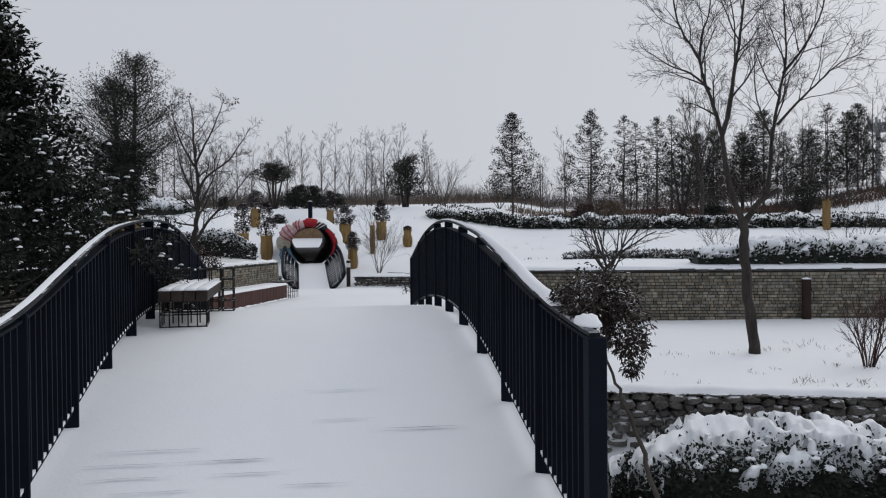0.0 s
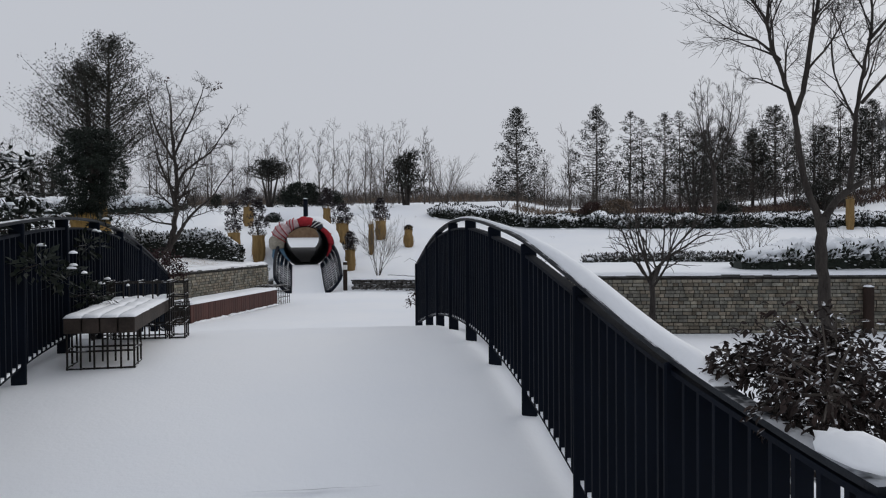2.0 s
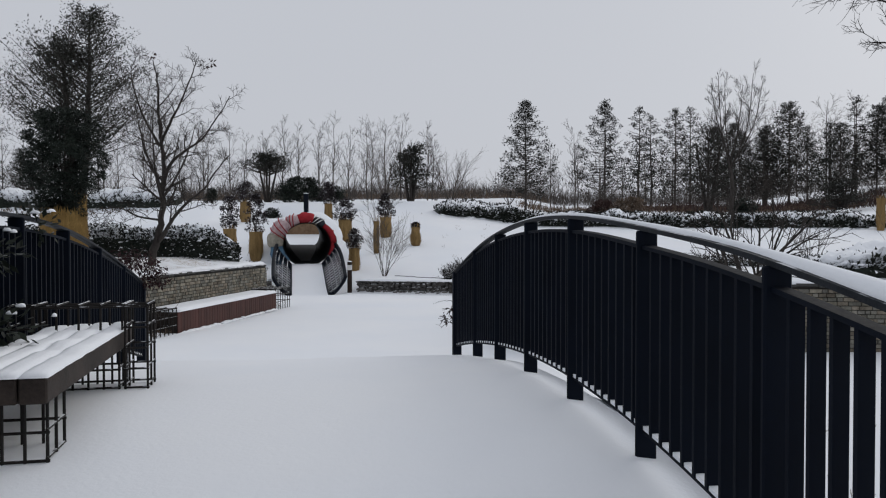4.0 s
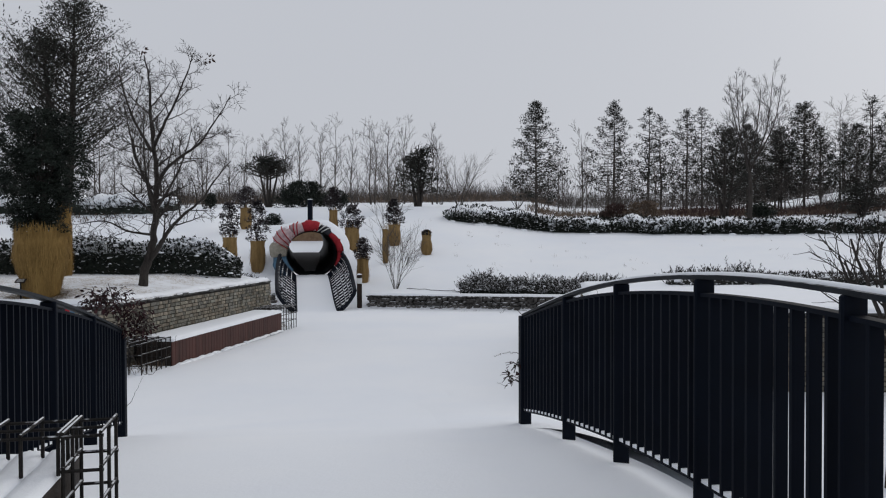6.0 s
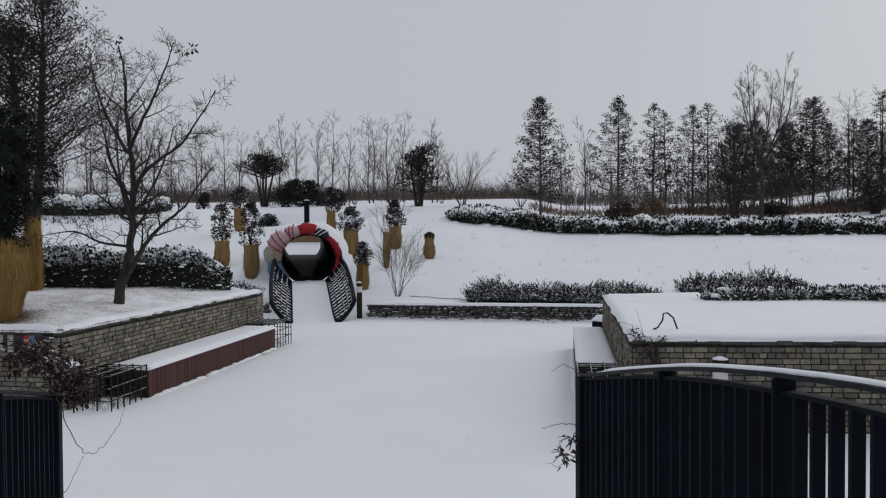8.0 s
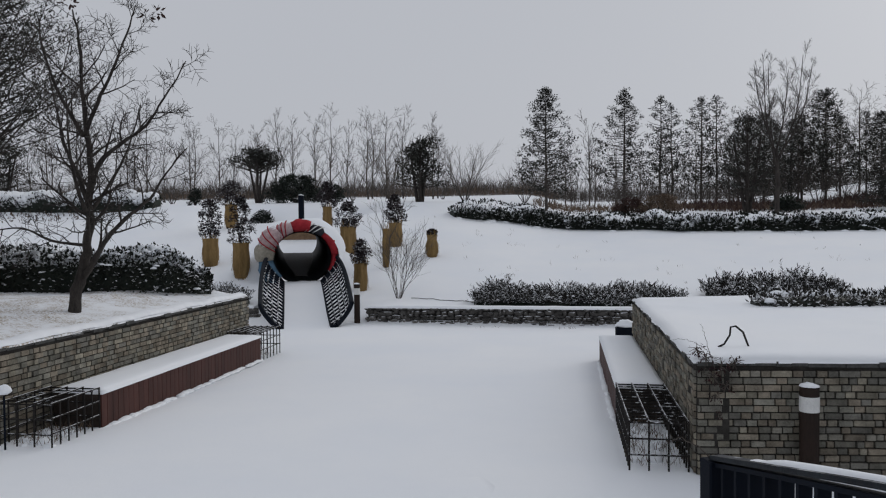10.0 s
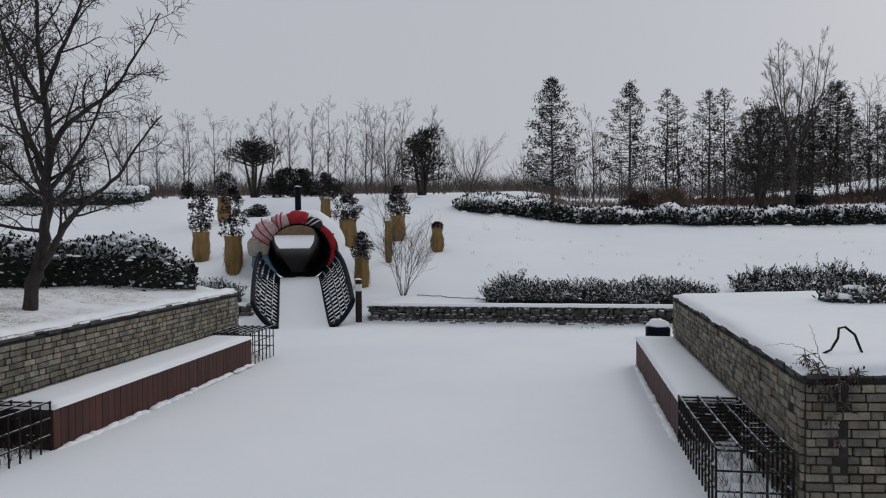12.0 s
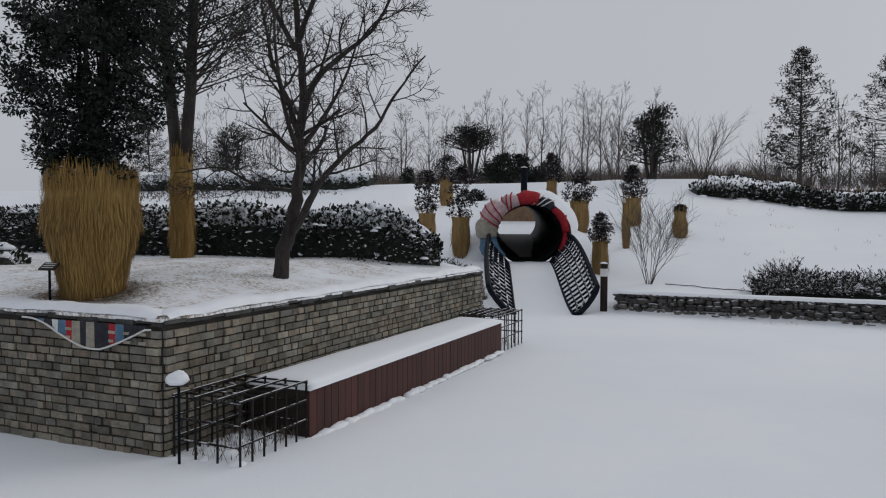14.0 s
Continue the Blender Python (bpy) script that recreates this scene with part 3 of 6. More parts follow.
def limb(geo, rng, pts, r0, r1, kids, reach, level, spread=0.8, lift=0.07, first=0.3, twig_kids=5, least=0.004):
    """A limb along a few points, smoothed, with branches growing from it."""
    pts = [Vector(p) for p in pts]
    fine = []
    for i in range(len(pts) - 1):
        a, b = pts[i], pts[i + 1]
        p0, p3 = pts[max(i - 1, 0)], pts[min(i + 2, len(pts) - 1)]
        for j in range(4):
            t = j / 4
            fine.append(0.5 * (2 * a + (b - p0) * t + (2 * p0 - 5 * a + 4 * b - p3) * t * t + (3 * a - p0 - 3 * b + p3) * t ** 3))
    fine.append(pts[-1])
    n = len(fine) - 1
    fine = [p + Vector((rng.gauss(0, 1), rng.gauss(0, 1), 0)) * (0.13 * r0 if 1 < i < n else 0.0) for i, p in enumerate(fine)]
    geo.tube(fine, [(r0 + (r1 - r0) * (i / n) ** 0.8) * (1 + 0.06 * math.sin(i * 1.7)) for i in range(n + 1)], 9, cap=True)
    turn = rng.uniform(0, 6.28)
    for k in range(kids):
        t = first + (1 - first) * (k + rng.uniform(0.2, 0.9)) / kids
        i = min(n - 1, int(t * n))
        q, d = fine[i], (fine[i + 1] - fine[i]).normalized()
        turn += 2.4 + rng.uniform(-0.4, 0.4)
        side = d.orthogonal().normalized()
        side.rotate(Matrix.Rotation(turn, 3, d))
        nd = (d * math.cos(spread) + side * math.sin(spread)).normalized()
        grow(geo, rng, q, nd, reach * rng.uniform(0.6, 1.1) * (1.15 - 0.5 * t), max(0.006, (r0 + (r1 - r0) * t) * 0.5), level, twig_kids, spread, lift, 0.12, 0.62, least)


def spray(geo, rng, centre, radius, count, size, slim=0.5, flat=0.6, shell=0.35):
    """A clump of leaves in a squashed ball."""
    c = Vector(centre)
    for _ in range(count):
        v = Vector((rng.gauss(0, 1), rng.gauss(0, 1), rng.gauss(0, 1))).normalized()
        p = c + Vector((v.x * radius, v.y * radius, v.z * radius * flat)) * (shell + (1 - shell) * rng.random())
        d = (v + Vector((rng.gauss(0, 0.6), rng.gauss(0, 0.6), rng.gauss(0, 0.4)))).normalized()
        up = Vector((rng.gauss(0, 0.5), rng.gauss(0, 0.5), 1.0)).normalized()
        k = size * rng.uniform(0.6, 1.3)
        geo.leaf(p, d, up, k, k * slim)


def blob(geo, rng, c, rx, ry, rz, n=8, rings=4):
    """A soft lump of snow, flat underneath."""
    vs, fs = [], []
    for i in range(rings):
        a = (math.pi / 2) * i / rings
        for j in range(n):
            b = 2 * math.pi * j / n
            w = 1 + rng.uniform(-0.13, 0.13)
            vs.append((c[0] + rx * math.cos(a) * math.cos(b) * w, c[1] + ry * math.cos(a) * math.sin(b) * w, c[2] + rz * math.sin(a) * w))
    vs.append((c[0], c[1], c[2] + rz))
    for i in range(rings - 1):
        fs += [(i * n + j, i * n + (j + 1) % n, (i + 1) * n + (j + 1) % n, (i + 1) * n + j) for j in range(n)]
    fs += [((rings - 1) * n + j, (rings - 1) * n + (j + 1) % n, rings * n) for j in range(n)]
    fs.append(tuple(range(n - 1, -1, -1)))
    geo.add(vs, fs)


def hedge(name, label, line, width, height, leaves, size, mat, seed, spiky=0.0, lumps=0, lump=0.1, slim=0.5, ragged=0.12, base=None, blanket=0.0, hang_down=0.5):
    """A clipped or straggling hedge along a plan line; height is over the ground or over base."""
    rng = random.Random(seed)
    pts = [Vector((*p, 0)) for p in line]
    for _ in range(3):
        pts = [pts[0]] + [p.lerp(q, t) for p, q in zip(pts, pts[1:]) for t in (0.25, 0.75)] + [pts[-1]]
    lens = [(b - a).length for a, b in zip(pts, pts[1:])]
    total = sum(lens)

    def along(r):
        for i, l in enumerate(lens):
            if r <= l or i == len(lens) - 1:
                d = (pts[i + 1] - pts[i]).normalized()
                return pts[i] + d * r, Vector((d.y, -d.x, 0))
            r -= l

    def size_at(r, ph):
        taper = min(1.0, (0.25 + min(r, total - r) / (0.6 * width)))
        return height * taper ** 0.5 * (1 + ragged * noise.noise((r * 0.9, ph, seed * 1.0))), width * 0.5 * taper ** 0.6 * (1 + ragged * noise.noise((r * 0.7, ph, seed + 9.0)))

    def surface(r, a, k=1.0):
        p, s = along(r)
        h, w = size_at(r, a * 0.6)
        ca, sa = math.cos(a), math.sin(a)
        cx = math.copysign(abs(ca) ** 0.55, ca) * w * k
        z0 = base if base is not None else ground_height(p.x + s.x * cx, p.y + s.y * cx)
        return p + s * cx + Vector((0, 0, z0 + h * k * abs(sa) ** 0.6)), s * ca + Vector((0, 0, sa))
    root = thing(name, label, "hedge", at=tuple(surface(total / 2, 1.57, 0.0)[0]))
    core = Geo()
    n, m = max(6, int(total / 0.4)), 9
    for i in range(n + 1):
        for j in range(m):
            q, _ = surface(total * i / n, math.pi * j / (m - 1), 0.72 if spiky <= 0.8 else 0.45)
            core.v.append(tuple(q))
    core.f = [(i * m + j, (i + 1) * m + j, (i + 1) * m + j + 1, i * m + j + 1) for i in range(n) for j in range(m - 1)] + [tuple(range(m)), tuple(range(n * m + m - 1, n * m - 1, -1))]
    part("twig_core", core, LEAF_CLEAN, root, "dark dense inner twigs")
    g = Geo()
    # straggling sprigs that arch up and out, feathered with short needles
    for _ in range(leaves // 16 if spiky > 0.8 else 0):
        r, a = rng.uniform(0, total), rng.uniform(0.15, math.pi - 0.15)
        q, nrm = surface(r, a, rng.uniform(0.25, 0.9))
        t = rng.uniform(0, 6.283)
        d = (nrm * 0.5 + Vector((math.cos(t), math.sin(t), rng.uniform(0.05, 0.75)))).normalized()
        reach, p = size * rng.uniform(0.8, 1.6) * (1.0 + 0.9 * max(0.0, noise.noise((r * 0.8, seed, 2.0)))), q
        for k in range(16):
            d = (d + Vector((rng.gauss(0, 0.06), rng.gauss(0, 0.06), 0.035 - 0.004 * k))).normalized()
            p = p + d * reach / 16
            e = (d * 0.8 + Vector((rng.gauss(0, 0.5), rng.gauss(0, 0.5), rng.gauss(0.1, 0.4)))).normalized()
            g.leaf(p, e, Vector((rng.gauss(0, 0.5), rng.gauss(0, 0.5), 1)), size * rng.uniform(0.3, 0.5), size * 0.11)
    for _ in range(leaves if spiky <= 0.8 else 0):
        r, a = rng.uniform(0, total), rng.uniform(0.02, math.pi - 0.02)
        q, nrm = surface(r, a, rng.uniform(0.78, 1.04))
        d = (nrm * (0.5 + spiky) + Vector((rng.gauss(0, 0.7), rng.gauss(0, 0.7), rng.gauss(0, 0.45) + spiky * 0.3))).normalized()
        k = size * rng.uniform(0.6, 1.4)
        side = (nrm + Vector((rng.gauss(0, 0.4), rng.gauss(0, 0.4), rng.gauss(0.2, 0.4)))).normalized()
        g.leaf(q, d, side, k, k * slim)
    part("leaves", g, mat, root, "small dark leaves dusted with snow")["kind"] = "stuff"
    if blanket:
        n, m = int(total / (0.035 if total < 9 else 0.06)), 44
        keep = Geo()
        for i in range(n + 1):
            for j in range(m + 1):
                a = math.pi / 2 + (j / m - 0.5) * 2.3
                q, nrm = surface(total * i / n, a, 1.02)
                lumpy = 0.4 + 0.6 * noise.noise((q.x * 4.5, q.y * 4.5, q.z * 4.5)) + 0.45 * noise.noise((q.x * 10, q.y * 10, q.z * 10)) + 0.3 * noise.noise((q.x * 21, q.y * 21, q.z * 21))
                reach = hang_down + 0.7 * noise.noise((q.x * 1.9, q.y * 1.9, q.z * 1.9 + 5)) + 0.75 * noise.noise((q.x * 6, q.y * 6, q.z * 6)) + 0.35 * noise.noise((q.x * 15, q.y * 15, q.z * 15))
                sink = step(reach - 0.12, reach + 0.12, abs(j / m - 0.5) * 2.3)
                keep.v.append(tuple(q + nrm * (0.012 + blanket * max(0.0, lumpy) - 0.3 * width * sink)))
        keep.f = [(i * (m + 1) + j, (i + 1) * (m + 1) + j, (i + 1) * (m + 1) + j + 1, i * (m + 1) + j + 1) for i in range(n) for j in range(m)]
        part("snow_blanket", keep, SNOW, root, "lumpy blanket of fresh snow", smooth=True)
    if lumps:
        g = Geo()
        for _ in range(lumps):
            q, nrm = surface(rng.uniform(0, total), rng.gauss(math.pi / 2, 0.45), 1.0)
            k = lump * rng.uniform(0.35, 1.2)
            blob(g, rng, (q.x, q.y, q.z - k * 0.25), k, k * rng.uniform(0.7, 1.2), k * rng.uniform(0.45, 0.75), 7, 3)
        for _ in range(int(total * 5) if base is None else 0):
            q, nrm = surface(rng.uniform(0, total), rng.choice((0.0, math.pi)), rng.uniform(0.9, 1.15))
            k = rng.uniform(0.05, 0.17)
            blob(g, rng, (q.x, q.y, q.z - 0.05), k * 1.5, k, k * rng.uniform(0.5, 1.0), 10, 4)
        part("snow_cap", g, SNOW, root, "soft lumps of fresh snow", smooth=True)["kind"] = "stuff"
    return root


# ---- planters ----
PL_X, PL_Y0, PL_Y1 = -9.19, 16.2, 23.05
PR_X, PR_Y0, PR_Y1 = -1.785, 16.3, 22.8
PR_SKEW = 0.1  # how the long wall draws away towards the east
WALL_TOP = 1.04
COURSE = 0.0665


def bricks_on(wall, a, b, out, z0, z1, seed, own):
    """Courses of split stone bricks along a plan line a to b; the first own metres are single pieces, the rest one joined part."""
    rng = random.Random(seed)
    a, b, out = Vector((*a, 0)), Vector((*b, 0)), Vector((*out, 0))
    d, run = (b - a).normalized(), (b - a).length
    yaw = math.atan2(d.y, d.x)
    shapes = {}
    rest, count = Geo(), 0
    rows = int((z1 - z0) / COURSE)
    for row in range(rows):
        z = z0 + (row + 0.5) * COURSE
        x = -rng.uniform(0, 0.12)
        while x < run:
            w = rng.choice((0.075, 0.09, 0.1, 0.1, 0.12, 0.14, 0.17, 0.2))
            x0, x1 = max(0.0, x), min(run, x + w)
            x += w
            if x1 - x0 < 0.03:
                continue
            depth = rng.choice((0.03, 0.038, 0.046))
            sx = round(x1 - x0 - 0.013, 3)
            m = Matrix.Translation(a + d * ((x0 + x1) / 2) + out * (depth / 2 - 0.012) + Vector((0, 0, z))) @ Matrix.Rotation(yaw + rng.uniform(-0.012, 0.012), 4, "Z") @ Matrix.Rotation(rng.uniform(-0.01, 0.01), 4, "Y")
            if x0 < own and count < 300:
                key = (sx, depth)
                if key not in shapes:
                    g = Geo()
                    g.box(Matrix.Identity(4), sx, depth, COURSE - 0.013, 0.004)
                    shapes[key] = g.mesh("brick", BRICK)
                ob = new("brick", shapes[key])
                ob.matrix_world = m
                ob.parent = wall
                count += 1
            else:
                rest.box(m, sx, depth, COURSE - 0.013)
    if rest.v:
        part("brickwork", rest, BRICK_FAR, wall)["kind"] = "stuff"


def planter_wall(name, label, a, b, out, seed, own, thick=0.3):
    """A brick retaining wall with mortar core and slate coping; out: plan direction in which it faces."""
    va, vb, vo = Vector((*a, 0)), Vector((*b, 0)), Vector((*out, 0))
    d = (vb - va).normalized()
    yaw, run = math.atan2(d.y, d.x), (vb - va).length
    g = Geo()
    g.box(Matrix.Translation((va + vb) / 2 - vo * (thick / 2 + 0.001) + Vector((0, 0, (WALL_TOP - 0.25) / 2))) @ Matrix.Rotation(yaw, 4, "Z"), run, thick, WALL_TOP + 0.25)
    wall = solid(name, g, MORTAR, label, "wall", kind="structure")
    rng = random.Random(seed + 50)
    cop = Geo()
    x = 0.0
    while x < run - 0.02:
        w = min(rng.uniform(0.12, 0.36), run - x)
        cop.box(Matrix.Translation(va + d * (x + w / 2) - vo * (thick / 2 - 0.016 + rng.uniform(-0.014, 0.014)) + Vector((0, 0, WALL_TOP + 0.02 + rng.uniform(-0.012, 0.008)))) @ Matrix.Rotation(yaw + rng.uniform(-0.03, 0.03), 4, "Z"), w - 0.006, thick + 0.02, 0.038 + rng.uniform(-0.016, 0.016))
        x += w
    part("coping", cop, COPING, wall, "thin dark slate coping stones")["kind"] = "stuff"
    bricks_on(wall, a, b, out, -0.06, WALL_TOP, seed, own)
    return wall


def snow_sheet(name, label, x0, x1, y0, y1, height, mat, step_size=0.22, skew=0.0):
    """A bed of snow whose height is a function of the plan; its rim falls off softly."""
    nx, ny = int((x1 - x0) / step_size), int((y1 - y0) / step_size)
    g = Geo()
    for j in range(ny + 1):
        for i in range(nx + 1):
            x = x0 + (x1 - x0) * i / nx
            y = y0 + skew * (x - x0) + (y1 - y0 - skew * (x - x0)) * j / ny
            edge = min(i, j, nx - i, ny - j)
            w = 0.03 * noise.noise((x * 3.1, y * 3.1, 5.0)) + 0.02 * noise.noise((x * 9.0, y * 9.0, 5.0))
            g.v.append((x + (w if edge == 0 else 0), y + (w if edge == 0 else 0), height(x, y) - (0.035 if edge == 0 else 0)))
    k = nx + 1
    g.f = [(j * k + i, j * k + i + 1, (j + 1) * k + i + 1, (j + 1) * k + i) for j in range(ny) for i in range(nx)]
    rim = [i for i in range(k)] + [j * k + nx for j in range(1, ny + 1)] + [ny * k + i for i in range(nx - 1, -1, -1)] + [j * k for j in range(ny - 1, 0, -1)]
    n = len(g.v)
    g.v += [(g.v[i][0], g.v[i][1], WALL_TOP + 0.03) for i in rim]
    g.f += [(rim[i], n + i, n + (i + 1) % len(rim), rim[(i + 1) % len(rim)]) for i in range(len(rim))]
    return solid(name, g, mat, label, "snow bed", kind="structure", smooth=True)


def left_bed(x, y):
    inner = min(step(0.0, 1.6, PL_X - x), step(0.0, 1.6, y - PL_Y0))
    return WALL_TOP + 0.085 + 0.2 * inner + 0.05 * inner * noise.noise((x * 0.7, y * 0.7, 1.0)) + 0.012 * noise.noise((x * 2.5, y * 2.5, 2.0))


def right_bed(x, y):
    return WALL_TOP + 0.10 + 0.03 * noise.noise((x * 0.6, y * 0.6, 3.0)) + 0.012 * noise.noise((x * 2.2, y * 2.2, 6.0)) + 0.06 * step(0, 2.5, min(x - PR_X, y - PR_Y0))


planter_wall("wall_left_east", "grey-brown split brick planter wall under a lip of snow", (PL_X, PL_Y0), (PL_X, PL_Y1), (1, 0), 11, 4.2)
planter_wall("wall_left_south", "grey-brown split brick planter wall with a knitted banner", (-24, PL_Y0 + 0.002), (PL_X - 0.002, PL_Y0 + 0.002), (0, -1), 12, 0.0)
planter_wall("wall_left_north", "grey-brown split brick planter wall, its far side", (PL_X - 0.302, PL_Y1 - 0.002), (-24, PL_Y1 - 0.002), (0, 1), 13, 0.0)
planter_wall("wall_right_west", "grey-brown split brick planter wall behind the bench", (PR_X, PR_Y1), (PR_X, PR_Y0), (-1, 0), 14, 4.2)
planter_wall("wall_right_south", "long grey-brown split brick planter wall with dark coping", (PR_X + 0.002, PR_Y0 + 0.002), (20, PR_Y0 + PR_SKEW * (20 - PR_X)), (PR_SKEW * 0.995, -0.995), 15, 4.2)
planter_wall("wall_right_north", "grey-brown split brick planter wall, its far side", (20, PR_Y1 - 0.002), (PR_X + 0.302, PR_Y1 - 0.002), (0, 1), 16, 0.0)
snow_sheet("planter_bed", "planter bed of thin snow with dry grass showing through", -24, PL_X + 0.028, PL_Y0 - 0.028, PL_Y1, left_bed, SNOW_THIN, 0.12)
snow_sheet("planter_bed", "planter bed under smooth unbroken snow", PR_X - 0.028, 20, PR_Y0 - 0.028, PR_Y1, right_bed, SNOW, 0.14, PR_SKEW)


# ---- benches and cages ----
def cage(name, label, x0, x1, y0, y1, z0, z1, nx, ny, nz, rod=0.0095, group="rebar cages", closed=True):
    """A welded cage of reinforcing rods."""
    root = thing(name, label, "cage", group, at=((x0 + x1) / 2, (y0 + y1) / 2, z0))
    xs = [x0 + (x1 - x0) * i / nx for i in range(nx + 1)]
    ys = [y0 + (y1 - y0) * i / ny for i in range(ny + 1)]
    zs = [z0 + (z1 - z0) * i / nz for i in range(nz + 1)]

    def rod_part(p, q):
        g = Geo()
        g.tube([p, q], [rod, rod], 6)
        part("rod", g, REBAR, root)
    for x in xs:
        for y in ys:
            if x in (x0, x1) or y in (y0, y1):
                rod_part((x, y, z0 - 0.03), (x, y, z1))
    for z in zs[1:]:
        e = rod * 1.6
        for x in (xs if z == zs[-1] else (x0, x1)):
            rod_part((x, y0 - 0.01, z + e), (x, y1 + 0.01, z + e))
        for y in (ys if z == zs[-1] else (y0, y1)):
            rod_part((x0 - 0.01, y, z), (x1 + 0.01, y, z))
    return root


def long_bench(label, x0, x1, y0, y1, face):
    """A box bench clad in upright red-brown boards; face: +1 if the boards look towards +x."""
    root = thing("boarded_bench", label, "bench", "boarded benches", at=((x0 + x1) / 2, (y0 + y1) / 2, 0))
    g = Geo()
    g.box(Matrix.Translation(((x0 + x1) / 2, (y0 + y1) / 2, 0.2)), x1 - x0 - 0.05, y1 - y0 - 0.05, 0.42)
    part("body", g, DARK_WOOD, root)
    n = round((y1 - y0) / 0.115)
    b = Geo()
    w = (y1 - y0) / n
    b.box(Matrix.Identity(4), 0.022, w - 0.005, 0.43, 0.003)
    me = b.mesh("board", RED_WOOD)
    rng = random.Random(3)
    for i in range(n):
        ob = new("board", me)
        ob.matrix_world = Matrix.Translation(((x1 if face > 0 else x0) - face * 0.012 + rng.uniform(-0.0015, 0.0015), y0 + w * (i + 0.5), 0.205))
        hang(ob, root)
    for y in (y0 + 0.011, y1 - 0.011):
        e = Geo()
        e.box(Matrix.Translation(((x0 + x1) / 2, y, 0.205)), x1 - x0 - 0.06, 0.022, 0.43)
        part("end_panel", e, DARK_WOOD, root, "dark stained end panel")
    nx, ny = 8, int((y1 - y0) / 0.12)
    s = Geo()
    for j in range(ny + 1):
        for i in range(nx + 1):
            x, y = x0 - 0.01 + (x1 - x0 + 0.02) * i / nx, y0 + (y1 - y0) * j / ny
            ed = min(i, nx - i, j, ny - j)
            s.v.append((x + 0.006 * noise.noise((y * 5, 0, 1)), y, 0.425 + (0.03 if ed == 0 else 0.06 if ed == 1 else 0.066) + 0.006 * noise.noise((x * 3, y * 3, 8))))
    k = nx + 1
    s.f = [(j * k + i, j * k + i + 1, (j + 1) * k + i + 1, (j + 1) * k + i) for j in range(ny) for i in range(nx)]
    rim = list(range(k)) + [j * k + nx for j in range(1, ny + 1)] + [ny * k + i for i in range(nx - 1, -1, -1)] + [j * k for j in range(ny - 1, 0, -1)]
    m = len(s.v)
    s.v += [(s.v[i][0], s.v[i][1], 0.418) for i in rim]
    s.f += [(rim[i], m + i, m + (i + 1) % len(rim), rim[(i + 1) % len(rim)]) for i in range(len(rim))]
    solid("bench_snow", s, SNOW, "even layer of snow on the bench seat", "snow", smooth=True)
    # drifted snow along its foot
    dr = Geo()
    rng = random.Random(8)
    xf = x1 if face > 0 else x0
    y = y0 + 0.1
    while y < y1 - 0.1:
        blob(dr, rng, (xf + face * 0.02, y, 0.0), rng.uniform(0.035, 0.07), rng.uniform(0.08, 0.2), rng.uniform(0.03, 0.055), 7, 3)
        y += rng.uniform(0.1, 0.25)
    ob = solid("snow_drift", dr, SNOW, "low ragged drift of snow along the foot of the bench", "snow", kind="stuff", smooth=True)


long_bench("long bench of red-brown upright boards, snow on its seat", PL_X + 0.045, -8.48, 17.13, 21.98, 1)
long_bench("long bench of red-brown upright boards beside the snow-covered planter", -2.4, PR_X - 0.045, 18.22, 22.56, -1)
cage("rebar_cage", "open cage of thin dark rebar, snow on its rods", PL_X + 0.06, -8.5, 16.25, 17.11, 0.0, 0.49, 3, 6, 3)
cage("rebar_cage", "small rebar cage at the far end of the boarded bench", PL_X + 0.06, -8.5, 22.0, 22.97, 0.0, 0.49, 5, 6, 3)
cage("rebar_cage", "long open cage of dark rebar beside the planter corner", -2.4, PR_X - 0.06, 16.36, 18.2, 0.0, 0.47, 3, 13, 3)


def grass_in_cage(x0, x1, y0, y1, seed, n):
    g = Geo()
    rng = random.Random(seed)
    for _ in range(n):
        p = Vector((rng.uniform(x0, x1), rng.uniform(y0, y1), 0.0))
        d = Vector((rng.gauss(0, 0.35), rng.gauss(0, 0.35), 1)).normalized()
        g.leaf(p, d, Vector((rng.gauss(0, 1), rng.gauss(0, 1), 0.2)), rng.uniform(0.05, 0.17), 0.008)
    solid("dry_grass", g, DRY_BRUSH, "dry brown grass stalks poking through snow inside the cage", "grass", kind="stuff")
    g = Geo()
    for _ in range(n // 12):
        blob(g, rng, (rng.uniform(x0, x1), rng.uniform(y0, y1), 0.0), rng.uniform(0.04, 0.1), rng.uniform(0.04, 0.1), rng.uniform(0.03, 0.09), 7, 3)
    solid("snow_clumps", g, SNOW, "lumpy snow caught among grass stalks", "snow", kind="stuff", smooth=True)


grass_in_cage(-9.1, -8.55, 16.28, 17.15, 4, 260)
grass_in_cage(-2.38, -1.85, 16.45, 18.3, 5, 320)
grass_in_cage(-9.1, -8.55, 22.05, 22.92, 6, 100)


